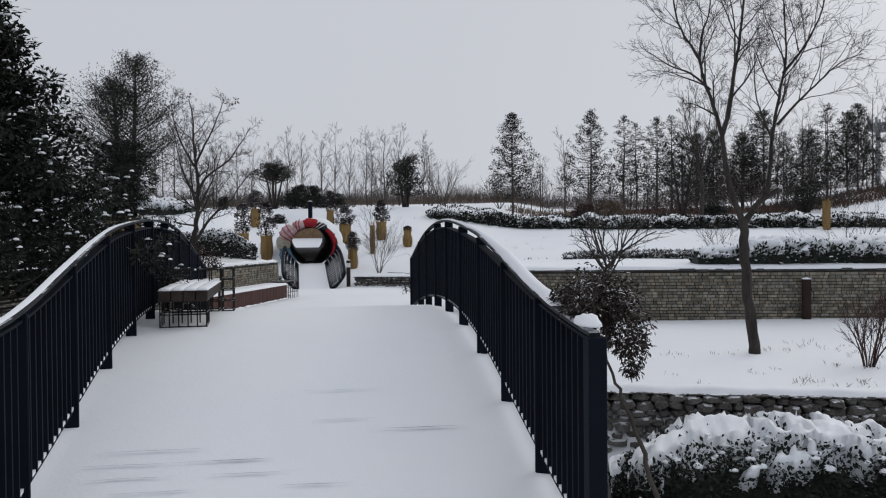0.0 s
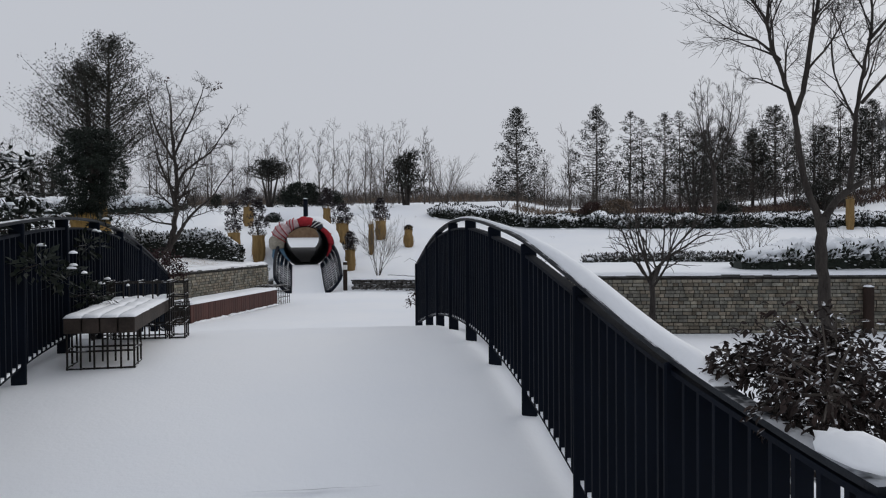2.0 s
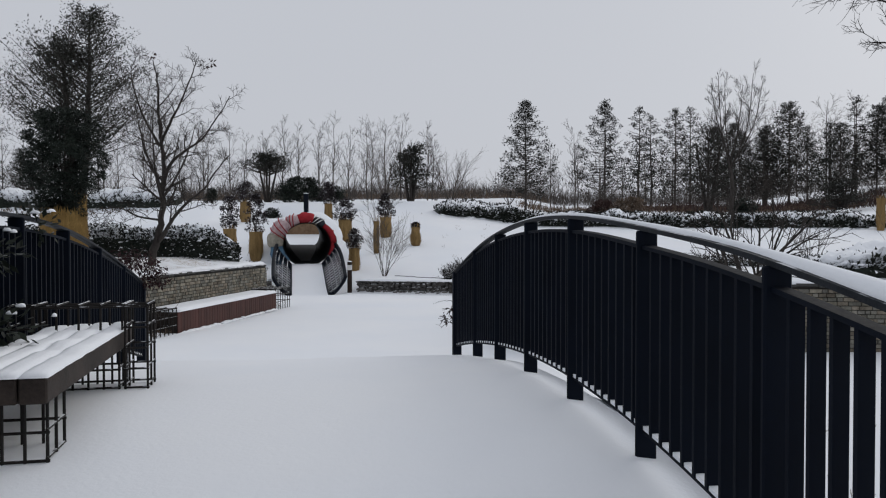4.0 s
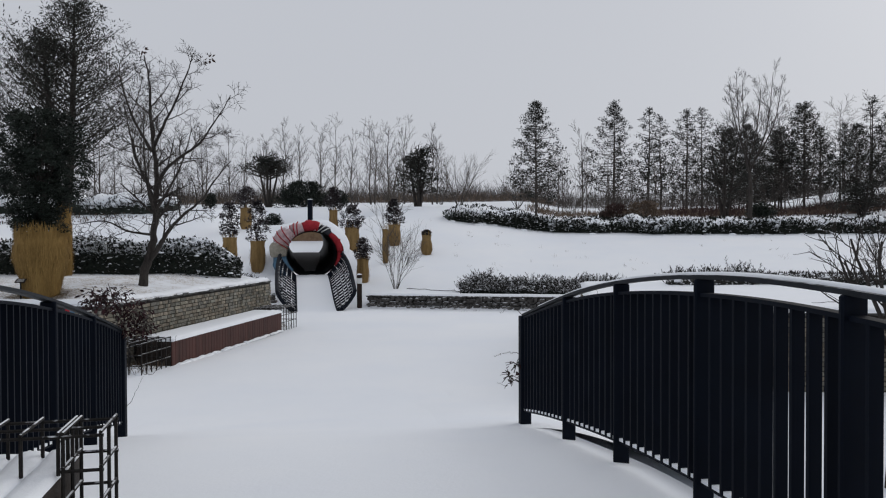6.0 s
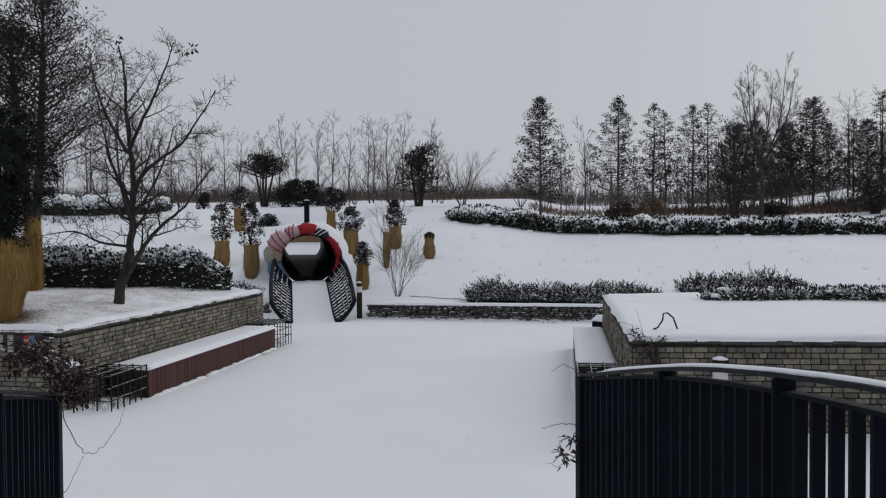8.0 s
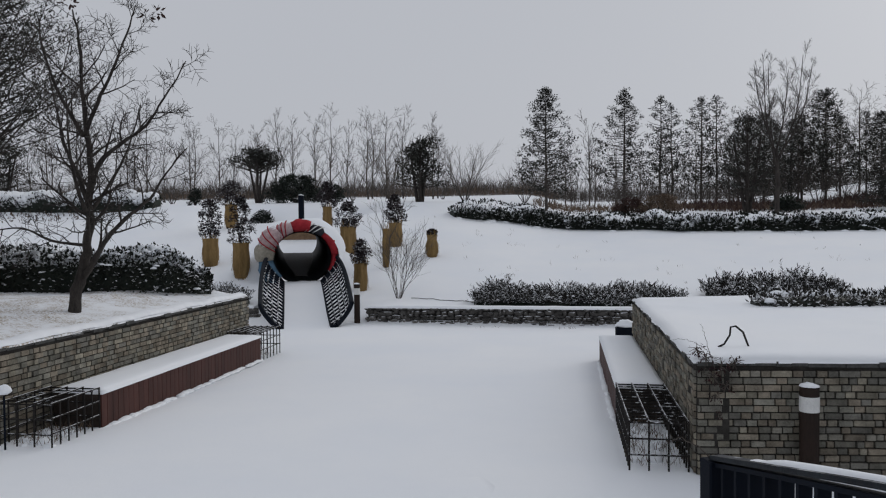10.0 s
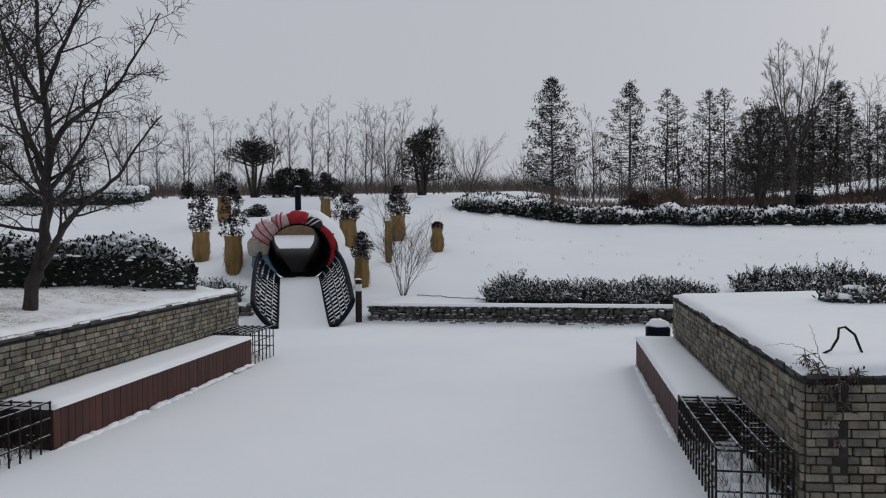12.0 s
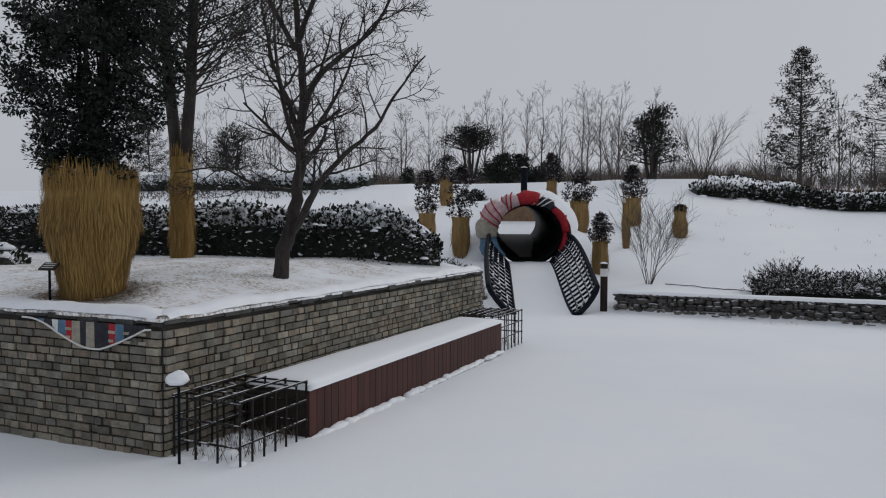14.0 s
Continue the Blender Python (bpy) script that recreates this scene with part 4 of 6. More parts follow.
def slatted_bench():
    """Four thick beams on a rebar cage, with a taller rebar tower at the far end, standing on the bridge."""
    a, b = Vector((-3.295, 6.56, 0)), Vector((-3.935, 8.2, 0))
    d = (b - a).normalized()
    w = Vector((-d.y, d.x, 0))
    yaw = math.atan2(d.y, d.x)
    run = (b - a).length
    zd = deck_height((a - BRIDGE_A).dot(BU))
    root = thing("slatted_bench", "low bench of four dark beams on rebar cages, snow on top", "bench", at=(a.x, a.y, zd))
    top = zd + 0.345
    for i in range(4):
        g = Geo()
        g.box(Matrix.Translation((a + b) / 2 + w * (0.055 + 0.11 * i) + Vector((0, 0, top - 0.05))) @ Matrix.Rotation(yaw, 4, "Z"), run, 0.103, 0.1, 0.006)
        part("beam", g, DARK_WOOD, root)
        s = Geo()
        k = 40
        for j in range(k + 1):
            r = run * j / k
            for q in range(6):
                t = math.pi * q / 5
                e = 0.35 if j in (0, k) else 1.0
                th = (0.024 + 0.014 * noise.noise((r * 5, i, 2.0))) * e
                s.v.append(tuple(a + d * r + w * (0.055 + 0.11 * i + (0.054 + 0.007 * noise.noise((r * 9, i, q))) * math.cos(t)) + Vector((0, 0, top + 0.001 + th * math.sin(t) ** 0.35))))
        s.f = [(j * 6 + q, j * 6 + q + 1, j * 6 + 7 + q, j * 6 + 6 + q) for j in range(k) for q in range(5)] + [tuple(range(5, -1, -1)), tuple(range(k * 6, k * 6 + 6))]
        solid("beam_snow", s, SNOW, "rounded strip of snow on a bench beam", "snow", "snow on the bench beams", smooth=True)

    def rod(p, q, r=0.0066):
        g = Geo()
        g.tube([p, q], [r, r], 6)
        part("rod", g, REBAR, root)

    def frame_cage(r0, r1, w0, w1, z0, z1, nr, nw, nz, foot=True):
        rs = [r0 + (r1 - r0) * i / nr for i in range(nr + 1)]
        ws = [w0 + (w1 - w0) * i / nw for i in range(nw + 1)]

        def P(r, q, z):
            return a + d * r + w * q + Vector((0, 0, z))
        for r in rs:
            for q in ws:
                if r in (r0, r1) or q in (w0, w1):
                    rod(P(r, q, z0 - 0.02), P(r, q, z1))
        for i in range(0 if foot else 1, nz + 1):
            z = z0 + (z1 - z0) * i / nz + (0.01 if i == 0 else 0)
            for r in (rs if i == nz else (r0, r1)):
                rod(P(r, w0 - 0.008, z), P(r, w1 + 0.008, z))
            for q in (ws if i == nz else (w0, w1)):
                rod(P(r0 - 0.008, q, z + 0.012), P(r1 + 0.008, q, z + 0.012))
    frame_cage(0.06, 0.3, 0.02, 0.43, zd, top - 0.1, 2, 5, 2)
    frame_cage(1.43, 1.65, 0.02, 0.43, zd + 0.02, top - 0.1, 2, 5, 2)
    frame_cage(1.42, 1.66, -0.135, -0.015, zd + 0.02, top + 0.145, 2, 1, 4)
    frame_cage(1.42, 1.66, 0.0, 0.46, top + 0.035, top + 0.145, 2, 4, 1, False)
    frame_cage(1.42, 1.66, 0.47, 0.59, zd + 0.03, top + 0.145, 2, 1, 4)


slatted_bench()


# ---- small fixtures ----
def band_post(label, x, y, h, r=0.075, band=True, z=0.0, mat=POST_WOOD):
    """A round dark post with a pale band and a cap of snow."""
    root = thing("marker_post", label, "post", "marker posts", at=(x, y, z))
    g = Geo()
    g.lathe(x, y, [(r, z - 0.05), (r, z + h - 0.012), (r - 0.012, z + h)], 18)
    part("shaft", g, mat, root)
    if band:
        g = Geo()
        g.lathe(x, y, [(r + 0.003, z + h * 0.74), (r + 0.003, z + h * 0.9)], 18)
        part("band", g, WHITE_BAND, root, "pale reflective band")
    s = Geo()
    rng = random.Random(2)
    blob(s, rng, (x, y, z + h + 0.001), r, r, 0.035, 10, 4)
    solid("snow_cap", s, SNOW, "little cap of snow on a post", "snow", "snow caps", smooth=True)


band_post("dark brown marker post with a pale band beside the ramp", -8.19, 27.5, 1.0)
band_post("dark brown marker post with a pale band against the brick wall", -0.79, 16.25, 0.88, 0.085)
band_post("dark brown post with a snow cap against the long brick wall", 4.82, 16.83, 0.86, 0.09, False)
band_post("black pillar lamp on the mound above the tunnel", -12.95, 36.9, 1.05, 0.11, False, ground_height(-12.95, 36.9), STEEL)

g = Geo()
g.box(Matrix.Translation((-1.7, 25.6, 0.115)), 0.44, 0.3, 0.25, 0.03)
low_box = solid("low_box_lamp", g, STEEL, "low dark box light with a rounded cap of snow", "lamp")
g = Geo()
blob(g, random.Random(1), (-1.7, 25.6, 0.241), 0.23, 0.16, 0.15, 14, 5)
solid("snow_cap", g, SNOW, "thick rounded cap of snow on the box light", "snow", "snow caps", smooth=True)


def small_sign(label, x, y, z, h, plate, tilt, yaw, snowy):
    root = thing("plant_sign", label, "sign", at=(x, y, z))
    g = Geo()
    g.tube([(x, y, z - 0.05), (x, y, z + h)], [0.011, 0.011], 8)
    part("stake", g, STEEL, root)
    g = Geo()
    m = Matrix.Translation((x, y, z + h + 0.01)) @ Matrix.Rotation(yaw, 4, "Z") @ Matrix.Rotation(tilt, 4, "X")
    g.box(m, plate, plate * 0.75, 0.015, 0.003)
    part("plate", g, DARK_WOOD, root, "dark tilted plate")
    g = Geo()
    for i in range(3):
        g.box(m @ Matrix.Translation((0, 0.03 - 0.03 * i, 0.009)), plate * 0.7, 0.009, 0.002)
    part("text_lines", g, WHITE_BAND, root, "faint pale lines of text")
    if snowy:
        s = Geo()
        blob(s, random.Random(4), (0, 0, 0), plate * 0.52, plate * 0.42, 0.07, 12, 4)
        s.v = [tuple(m @ Vector((v[0], v[1], v[2] + 0.011))) for v in s.v]
        solid("snow_cap", s, SNOW, "puffy cap of snow on a small sign", "snow", "snow caps", smooth=True)


small_sign("small dark plant sign on a thin stake in the planter", -10.63, 16.38, left_bed(-10.63, 16.38), 0.3, 0.15, 0.5, 0.3, False)
small_sign("small sign buried under snow beside the planter corner", -8.96, 16.12, 0.0, 0.64, 0.17, 0.45, 0.5, True)


def banner():
    """Patchwork of knitted strips hung under the coping, with a looped cord below."""
    root = thing("knitted_banner", "knitted patchwork banner of coloured strips hung on brick", "banner", at=(-9.9, PL_Y0 - 0.05, 0.9))
    y = PL_Y0 - 0.055
    x0, x1 = -10.56, -9.3
    cloths = [DARK_CLOTH, BLUE_CLOTH, DARK_CLOTH, WHITE_BAND, BLUE_CLOTH, RED_CLOTH, CREAM_CLOTH, DARK_CLOTH, CREAM_CLOTH, DARK_CLOTH, DARK_CLOTH, RED_CLOTH, BLUE_CLOTH, DARK_CLOTH, DARK_CLOTH, DARK_CLOTH]

    def low(x):
        t = (x - x0) / (x1 - x0)
        return WALL_TOP + 0.01 - 0.22 * min(1.0, math.sin(math.pi * (0.06 + 0.9 * t ** 0.8)) * 1.15) * (0.15 + 0.85 * step(0.0, 0.55, t))
    n = len(cloths)
    for i, c in enumerate(cloths):
        a, b = x0 + (x1 - x0) * i / n, x0 + (x1 - x0) * (i + 1) / n
        g = Geo()
        k = 4
        for j in range(k + 1):
            x = a + (b - a) * j / k
            wob = 0.004 * math.sin(x * 40)
            g.v += [(x, y + wob, WALL_TOP - 0.005), (x, y + wob * 2, low(x)), (x, y + wob * 2 + 0.006, low(x)), (x, y + wob + 0.006, WALL_TOP - 0.005)]
        for j in range(k):
            q = j * 4
            g.f += [(q, q + 1, q + 5, q + 4), (q + 1, q + 2, q + 6, q + 5), (q + 2, q + 3, q + 7, q + 6), (q + 3, q, q + 4, q + 7)]
        g.f += [(3, 2, 1, 0), (4 * k, 4 * k + 1, 4 * k + 2, 4 * k + 3)]
        part("strip", g, c, root)
        if i in (5, 11, 13, 15):
            for j in range(2):
                g = Geo()
                g.box(Matrix.Translation(((a + b) / 2, y - 0.003, WALL_TOP - 0.07 - 0.07 * j)), (b - a) * 0.9, 0.006, 0.022)
                part("patch", g, CREAM_CLOTH, root)
    g = Geo()
    pts = [(x0 - 0.1 + (x1 - x0 + 0.15) * i / 24, y - 0.006, low(min(x1, max(x0, x0 - 0.1 + (x1 - x0 + 0.15) * i / 24))) - 0.006) for i in range(25)]
    g.tube(pts, [0.008] * 25, 6)
    part("cord", g, WHITE_BAND, root, "pale looped cord")


banner()

g = Geo()
rng = random.Random(77)
run = [(-7.3 + 0.22 * i, 30.05 - 0.07 * i + 0.05 * rng.uniform(-1, 1)) for i in range(14)]
g.tube([(x, y, ground_height(x, y) + 0.012 + 0.02 * rng.random()) for x, y in run], [0.011] * 14, 6)
solid("garden_hose", g, REBAR, "thin dark hose trailing over snow behind the rubble wall", "hose", smooth=True)

g = Geo()
g.tube([(-1.48, 16.86, 1.14), (-1.42, 16.87, 1.17), (-1.36, 16.89, 1.26), (-1.35, 16.9, 1.34), (-1.3, 16.91, 1.35), (-1.23, 16.9, 1.29), (-1.18, 16.89, 1.15), (-1.18, 16.89, 1.04)], [0.0105] * 8, 8)
solid("bent_pipe", g, REBAR, "bent dark pipe loop sticking out of planter snow", "pipe", smooth=True)


# ---- low stone walls ----
def stone_wall(name, label, x0, x1, y, z0, z1, seed, sizes, depth=0.16):
    """Dry-stacked rubble: single stones with rough outlines."""
    rng = random.Random(seed)
    g = Geo()
    g.box(Matrix.Translation(((x0 + x1) / 2, y + 0.16, (z0 + z1) / 2 - 0.02)), x1 - x0, 0.24, z1 - z0 - 0.02)
    wall = solid(name, g, MORTAR, label, "wall", kind="structure")
    rest, count = Geo(), 0
    z = z0
    while z < z1 - 0.02:
        h = min(rng.uniform(*sizes) * 0.62, z1 - z)
        x = x0 - rng.uniform(0, 0.1)
        while x < x1:
            w = rng.uniform(*sizes) * 1.3
            n = 7
            vs, fs = [], []
            offs = [rng.uniform(0.72, 1.22) for _ in range(n)]
            zj = rng.uniform(-0.25, 0.25) * h
            dep = rng.uniform(0.6, 1.0) * depth
            for k, sc in ((0.0, 1.0), (-dep * 0.75, 0.98), (-dep, 0.62)):
                for j in range(n):
                    t = 2 * math.pi * j / n
                    vs.append((x + w / 2 + w * 0.53 * offs[j] * sc * math.copysign(abs(math.cos(t)) ** 0.7, math.cos(t)), y + 0.08 + k, z + zj + h / 2 + h * 0.6 * offs[j] * sc * math.copysign(abs(math.sin(t)) ** 0.7, math.sin(t))))
            fs = [(k * n + j, k * n + (j + 1) % n, (k + 1) * n + (j + 1) % n, (k + 1) * n + j) for k in range(2) for j in range(n)]
            fs.append(tuple(range(2 * n, 3 * n)))
            if count < 240:
                s = Geo()
                s.add(vs, fs)
                hang(solid("stone", s, STONE), wall)
                count += 1
            else:
                rest.add(vs, fs)
            x += w
        z += h
    if rest.v:
        part("stonework", rest, STONE, wall)["kind"] = "stuff"
    rng = random.Random(seed + 1)
    s = Geo()
    k = int((x1 - x0) / 0.15)
    for i in range(k + 1):
        x = x0 + (x1 - x0) * i / k
        w = 0.05 * noise.noise((x * 2.3, 0, seed))
        s.v += [(x, y - 0.035 + w * 0.5, z1 - 0.01), (x, y + 0.0 + w * 0.4, z1 + 0.045 + w * 0.3), (x, y + 0.25, z1 + 0.05 + w * 0.2), (x, y + 0.45, z1 - 0.06)]
    s.f = [(i * 4 + j, i * 4 + 4 + j, i * 4 + 5 + j, i * 4 + 1 + j) for i in range(k) for j in range(3)]
    part("snow_cover", s, SNOW, wall, "ragged strip of snow", smooth=True)


stone_wall("wall_stone_hill", "low dry-stacked rubble wall at the foot of the hill", -7.95, 12, 27.68, -0.03, 0.39, 21, (0.06, 0.2))
stone_wall("wall_stone_hill_west", "low dark rubble wall at the foot of the hill beyond the planter", -17, -11.0, 27.68, -0.03, 0.36, 23, (0.08, 0.2))
stone_wall("wall_stone_ditch", "rough rubble retaining wall under snow beside the bridge", 0.35, 16, 8.93, -0.98, 0.0, 22, (0.08, 0.2), 0.2)


# ---- tunnel ----
def build_tunnel():
    root = thing("tunnel", "black tunnel mouth ringed with knitted patches, a snowy ramp leading in", "tunnel", at=tuple(TUNNEL))

    def P(along, side, up):
        return TUNNEL + TD * along + TS * side + Vector((0, 0, up + 0.03 * max(0, along)))
    inner = Geo()
    n, rings = 40, 90
    for i in range(rings + 1):
        along = -0.25 + (TUNNEL_LENGTH + 0.6) * i / rings
        r = 1.0 + 0.014 * math.cos(i * math.pi)
        for j in range(n):
            t = 2 * math.pi * j / n
            inner.v.append(tuple(P(along, BORE_W * r * math.cos(t), BORE_H + BORE_H * r * math.sin(t))))
    inner.f = [(i * n + j, i * n + (j + 1) % n, (i + 1) * n + (j + 1) % n, (i + 1) * n + j) for i in range(rings) for j in range(n)]
    part("bore", inner, TUBE, root, "black ribbed tube, dark inside")
    outer = Geo()
    for i in range(2):
        for j in range(n):
            t = 2 * math.pi * j / n
            outer.v.append(tuple(P((-0.25, TUNNEL_LENGTH)[i], (BORE_W + 0.08) * math.cos(t), BORE_H + (BORE_H + 0.08) * math.sin(t))))
    outer.f = [(j, (j + 1) % n, n + (j + 1) % n, n + j) for j in range(n)]
    part("outer_shell", outer, TUBE, root)
    floor = Geo()
    for i in range(25):
        along = 1.5 + (TUNNEL_LENGTH - 1.4) * i / 24
        up = 0.03 + 0.26 * step(2.0, TUNNEL_LENGTH, along)
        half = BORE_W * math.sqrt(1 - (1 - up / BORE_H) ** 2) - 0.01
        floor.v += [tuple(P(along, -half, up)), tuple(P(along, half, up)), tuple(P(along, half * 0.8, up - 0.025)), tuple(P(along, -half * 0.8, up - 0.025))]
    floor.f = [(i * 4 + j, i * 4 + (j + 1) % 4, i * 4 + 4 + (j + 1) % 4, i * 4 + 4 + j) for i in range(24) for j in range(4)] + [(3, 2, 1, 0), (96, 97, 98, 99)]
    part("floor_plate", floor, TUBE, root, "dark sloping floor inside the tube")
    squash = (BORE_H + 0.06) / (BORE_W + 0.06)
    # padded collar of knitted arcs
    arcs = ((-30, 4, RED_CLOTH, 0.12), (4, 50, RED_CLOTH, 0.15), (50, 76, DARK_CLOTH, 0.17), (76, 106, RED_CLOTH, 0.23), (106, 128, PINK_CLOTH, 0.24), (128, 160, PINK_CLOTH, 0.33), (160, 186, CREAM_CLOTH, 0.33), (186, 226, BLUE_CLOTH, 0.29))
    rng = random.Random(31)
    for a0, a1, mat, fat in arcs:
        g = Geo()
        k, m = max(4, int((a1 - a0) / 4)), 12
        for i in range(k + 1):
            t = radians(a0 + (a1 - a0) * i / k)
            bulge = fat * (0.82 + 0.18 * math.sin(math.pi * i / k)) * (1 + 0.05 * rng.uniform(-1, 1))
            for j in range(m):
                q = 2 * math.pi * j / m
                rr = 0.97 + bulge * 0.7 + bulge * math.cos(q)
                g.v.append(tuple(P(-0.12 + bulge * 1.5 * math.sin(q), rr * math.cos(t), BORE_H + squash * rr * math.sin(t))))
        g.f = [(i * m + j, i * m + (j + 1) % m, (i + 1) * m + (j + 1) % m, (i + 1) * m + j) for i in range(k) for j in range(m)] + [tuple(range(m - 1, -1, -1)), tuple(range(k * m, k * m + m))]
        part("knitted_sleeve", g, mat, root, smooth=True)
        if mat in (PINK_CLOTH, DARK_CLOTH):
            for i in range(3):
                g = Geo()
                t = radians(a0 + (a1 - a0) * (0.2 + 0.3 * i))
                pts = []
                for j in range(9):
                    q = math.pi + 0.2 + (math.pi - 0.4) * j / 8
                    rr = 0.97 + fat * 0.7 + fat * 1.02 * math.cos(q + math.pi / 2 + 1.57)
                    pts.append(P(-0.12 + fat * 1.54 * math.sin(q), rr * math.cos(t + 0.03 * j), BORE_H + squash * rr * math.sin(t + 0.03 * j)))
                g.tube(pts, [0.02] * 9, 5)
                part("stripe", g, WHITE_BAND if mat is DARK_CLOTH else RED_CLOTH, root)
    # snow lying over the collar's crown and shoulder
    g = Geo()
    k, m = 26, 9
    for i in range(k + 1):
        t = radians(-14 + 132 * i / k)
        fade = step(0, 5, i) * step(0, 7, k - i)
        for j in range(m):
            q = j / (m - 1)
            rr = 1.2 + 0.24 * math.sin(math.pi * min(1, q * 1.15)) * fade * (1.1 - 0.5 * step(60, 100, math.degrees(t))) + (0.05 * noise.noise((t * 3, q * 3, 1)))
            g.v.append(tuple(P(-0.3 + 1.25 * q, rr * math.cos(t), BORE_H + squash * rr * math.sin(t) - (0.12 if j == 0 else 0) * (1 - fade * 0.5))))
    g.f = [(i * m + j, i * m + j + 1, (i + 1) * m + j + 1, (i + 1) * m + j) for i in range(k) for j in range(m - 1)]
    ob = part("snow_cover", g, SNOW, root, "thick snow over the crown", smooth=True)
    # side screens: lattice wings that flare from the path up to the mouth
    for sgn in (-1, 1):
        wing = new("side_screen")
        wing.location = (0, 0, 0)
        hang(wing, root)
        tagged(wing, "curved black lattice screen with snow on its bars")

        def S(u, v):
            al = -6.45 + 6.3 * u
            h = (0.04 + 0.44 * step(0.0, 0.1, u) + 0.3 * u) * v
            fl = 0.58 + (0.08 + 0.45 * step(-0.02, 0.09, u) + 0.08 * math.sin(math.pi * u)) * math.sin(min(1.0, v * 0.9) * math.pi / 2) ** 1.1
            path = 0.72 * step(-6.6, -0.6, al) - 0.72
            return P(0, 0, 0) + TD * al + TS * (sgn * fl) + Vector((0, 0, path + h))
        for v, r in ((0.0, 0.03), (0.2, 0.024), (0.4, 0.026), (0.6, 0.028), (0.8, 0.028), (1.0, 0.06)):
            g = Geo()
            g.tube([S((i / 30) ** 1.5, v) for i in range(31)], [r] * 31, 6)
            part("rail", g, WING_BAR if 0.0 < v < 1.0 else STEEL, wing)
        for i in range(19):
            u = i / 18
            g = Geo()
            r = 0.05 if i == 0 else 0.026
            g.tube([S(u, j / 6) for j in range(7)], [r] * 7, 6)
            part("rib", g, STEEL, wing)
    return root


build_tunnel()
g = Geo()
back = TUNNEL + TD * (TUNNEL_LENGTH + 4.6)
g.box(Matrix.Translation((back.x, back.y, ground_height(back.x, back.y) + 0.25)) @ Matrix.Rotation(TUNNEL_YAW, 4, "Z"), 3.4, 0.25, 0.9)
solid("wall_timber", g, BROWN_WALL, "brown timber wall beyond the far end of the tunnel", "wall", kind="structure")


# ---- straw-wrapped plants ----
def straw_wrap(root, cx, cy, z, profile, seed, blades, mat, blade=0.22, wide=0.012):
    rng = random.Random(seed)
    g = Geo()
    n = 26
    g.lathe(cx, cy, [(r * 0.97, z + h) for r, h in profile], n, 0.03, rng)
    part("straw_mat", g, mat, root)
    b = Geo()
    top = profile[-1][1]
    for _ in range(blades):
        h = rng.uniform(0.02, top)
        for (r0, h0), (r1, h1) in zip(profile, profile[1:]):
            if h <= h1:
                break
        r = r0 + (r1 - r0) * (h - h0) / max(1e-6, h1 - h0)
        t = rng.uniform(0, 6.283)
        out = Vector((math.cos(t), math.sin(t), 0))
        p = Vector((cx, cy, z + h)) + out * (r * 0.985 + rng.uniform(0, 0.015))
        up = rng.random() < (0.9 if h > top * 0.85 else 0.1)
        slope = (r1 - r0) / max(1e-6, h1 - h0)
        sg = 1.0 if up else -1.0
        d = Vector((rng.gauss(0, 0.1), rng.gauss(0, 0.1), sg)) + out * (sg * slope + rng.uniform(0.0, 0.1))
        b.leaf(p, d.normalized(), out.cross(Vector((0, 0, 1))).cross(d).normalized() + out * 0.3, blade * rng.uniform(0.5, 1.2), wide * rng.uniform(0.6, 1.3))
    part("straw", b, mat, root, "loose golden straw stalks")["kind"] = "stuff"


def leafy(root, cx, cy, z0, z1, r, seed, clumps, per, size, mat, stems=6, cone=0.5, vase=False):
    """An evergreen crown: upright stems and clumps of leaves in an uneven outline."""
    rng = random.Random(seed)
    g, lv = Geo(), Geo()
    for i in range(stems):
        t = rng.uniform(0, 6.28)
        pts = [Vector((cx, cy, z0 - 0.2))]
        for k in range(1, 5):
            pts.append(Vector((cx + math.cos(t) * r * 0.55 * k / 4 + rng.gauss(0, 0.03), cy + math.sin(t) * r * 0.55 * k / 4 + rng.gauss(0, 0.03), z0 + (z1 - z0) * 0.85 * k / 4)))
        g.tube(pts, [0.03 * (1.1 - k / 5) * max(0.4, r) for k in range(5)], 5)
    part("wood", g, BARK, root)["kind"] = "stuff"
    for _ in range(clumps):
        h = rng.random() ** 0.9
        w = r * (math.sin(math.pi * min(1.0, 0.22 + 0.7 * h)) * (1 - cone) + (1 - h) * cone + 0.12)
        if vase:
            w = r * (0.66 + 0.55 * step(0.0, 0.5, h) - 0.3 * step(0.7, 1.0, h))
        t, q = rng.uniform(0, 6.28), rng.uniform(0.25, 1.05)
        spray(lv, rng, (cx + math.cos(t) * w * q, cy + math.sin(t) * w * q, z0 + (z1 - z0) * h), rng.uniform(0.1, 0.22) * max(0.35, r * 1.3), per, size)
    part("leaves", lv, mat, root, "glossy dark leaves dusted with snow")["kind"] = "stuff"


def straw_pot(label, x, y, h, r, sh, sr, seed, belly=1.0, size=0.085):
    z = ground_height(x, y)
    root = thing("straw_wrapped_shrub", label, "shrub", "straw-wrapped shrubs on the hill", at=(x, y, z))
    straw_wrap(root, x, y, z - 0.1, [(r * 0.72, 0), (r * (0.9 + 0.1 * belly), h * 0.35), (r * (0.9 + 0.12 * belly), h * 0.6), (r * 0.92, h * 0.9), (r * 0.98, h + 0.1)], seed, 260, STRAW_DARK, 0.25, 0.02)
    if sh > 0:
        leafy(root, x, y, z + h, z + h + sh, sr, seed + 100, 80, 28, size, POT_LEAF, 4, 0.3)


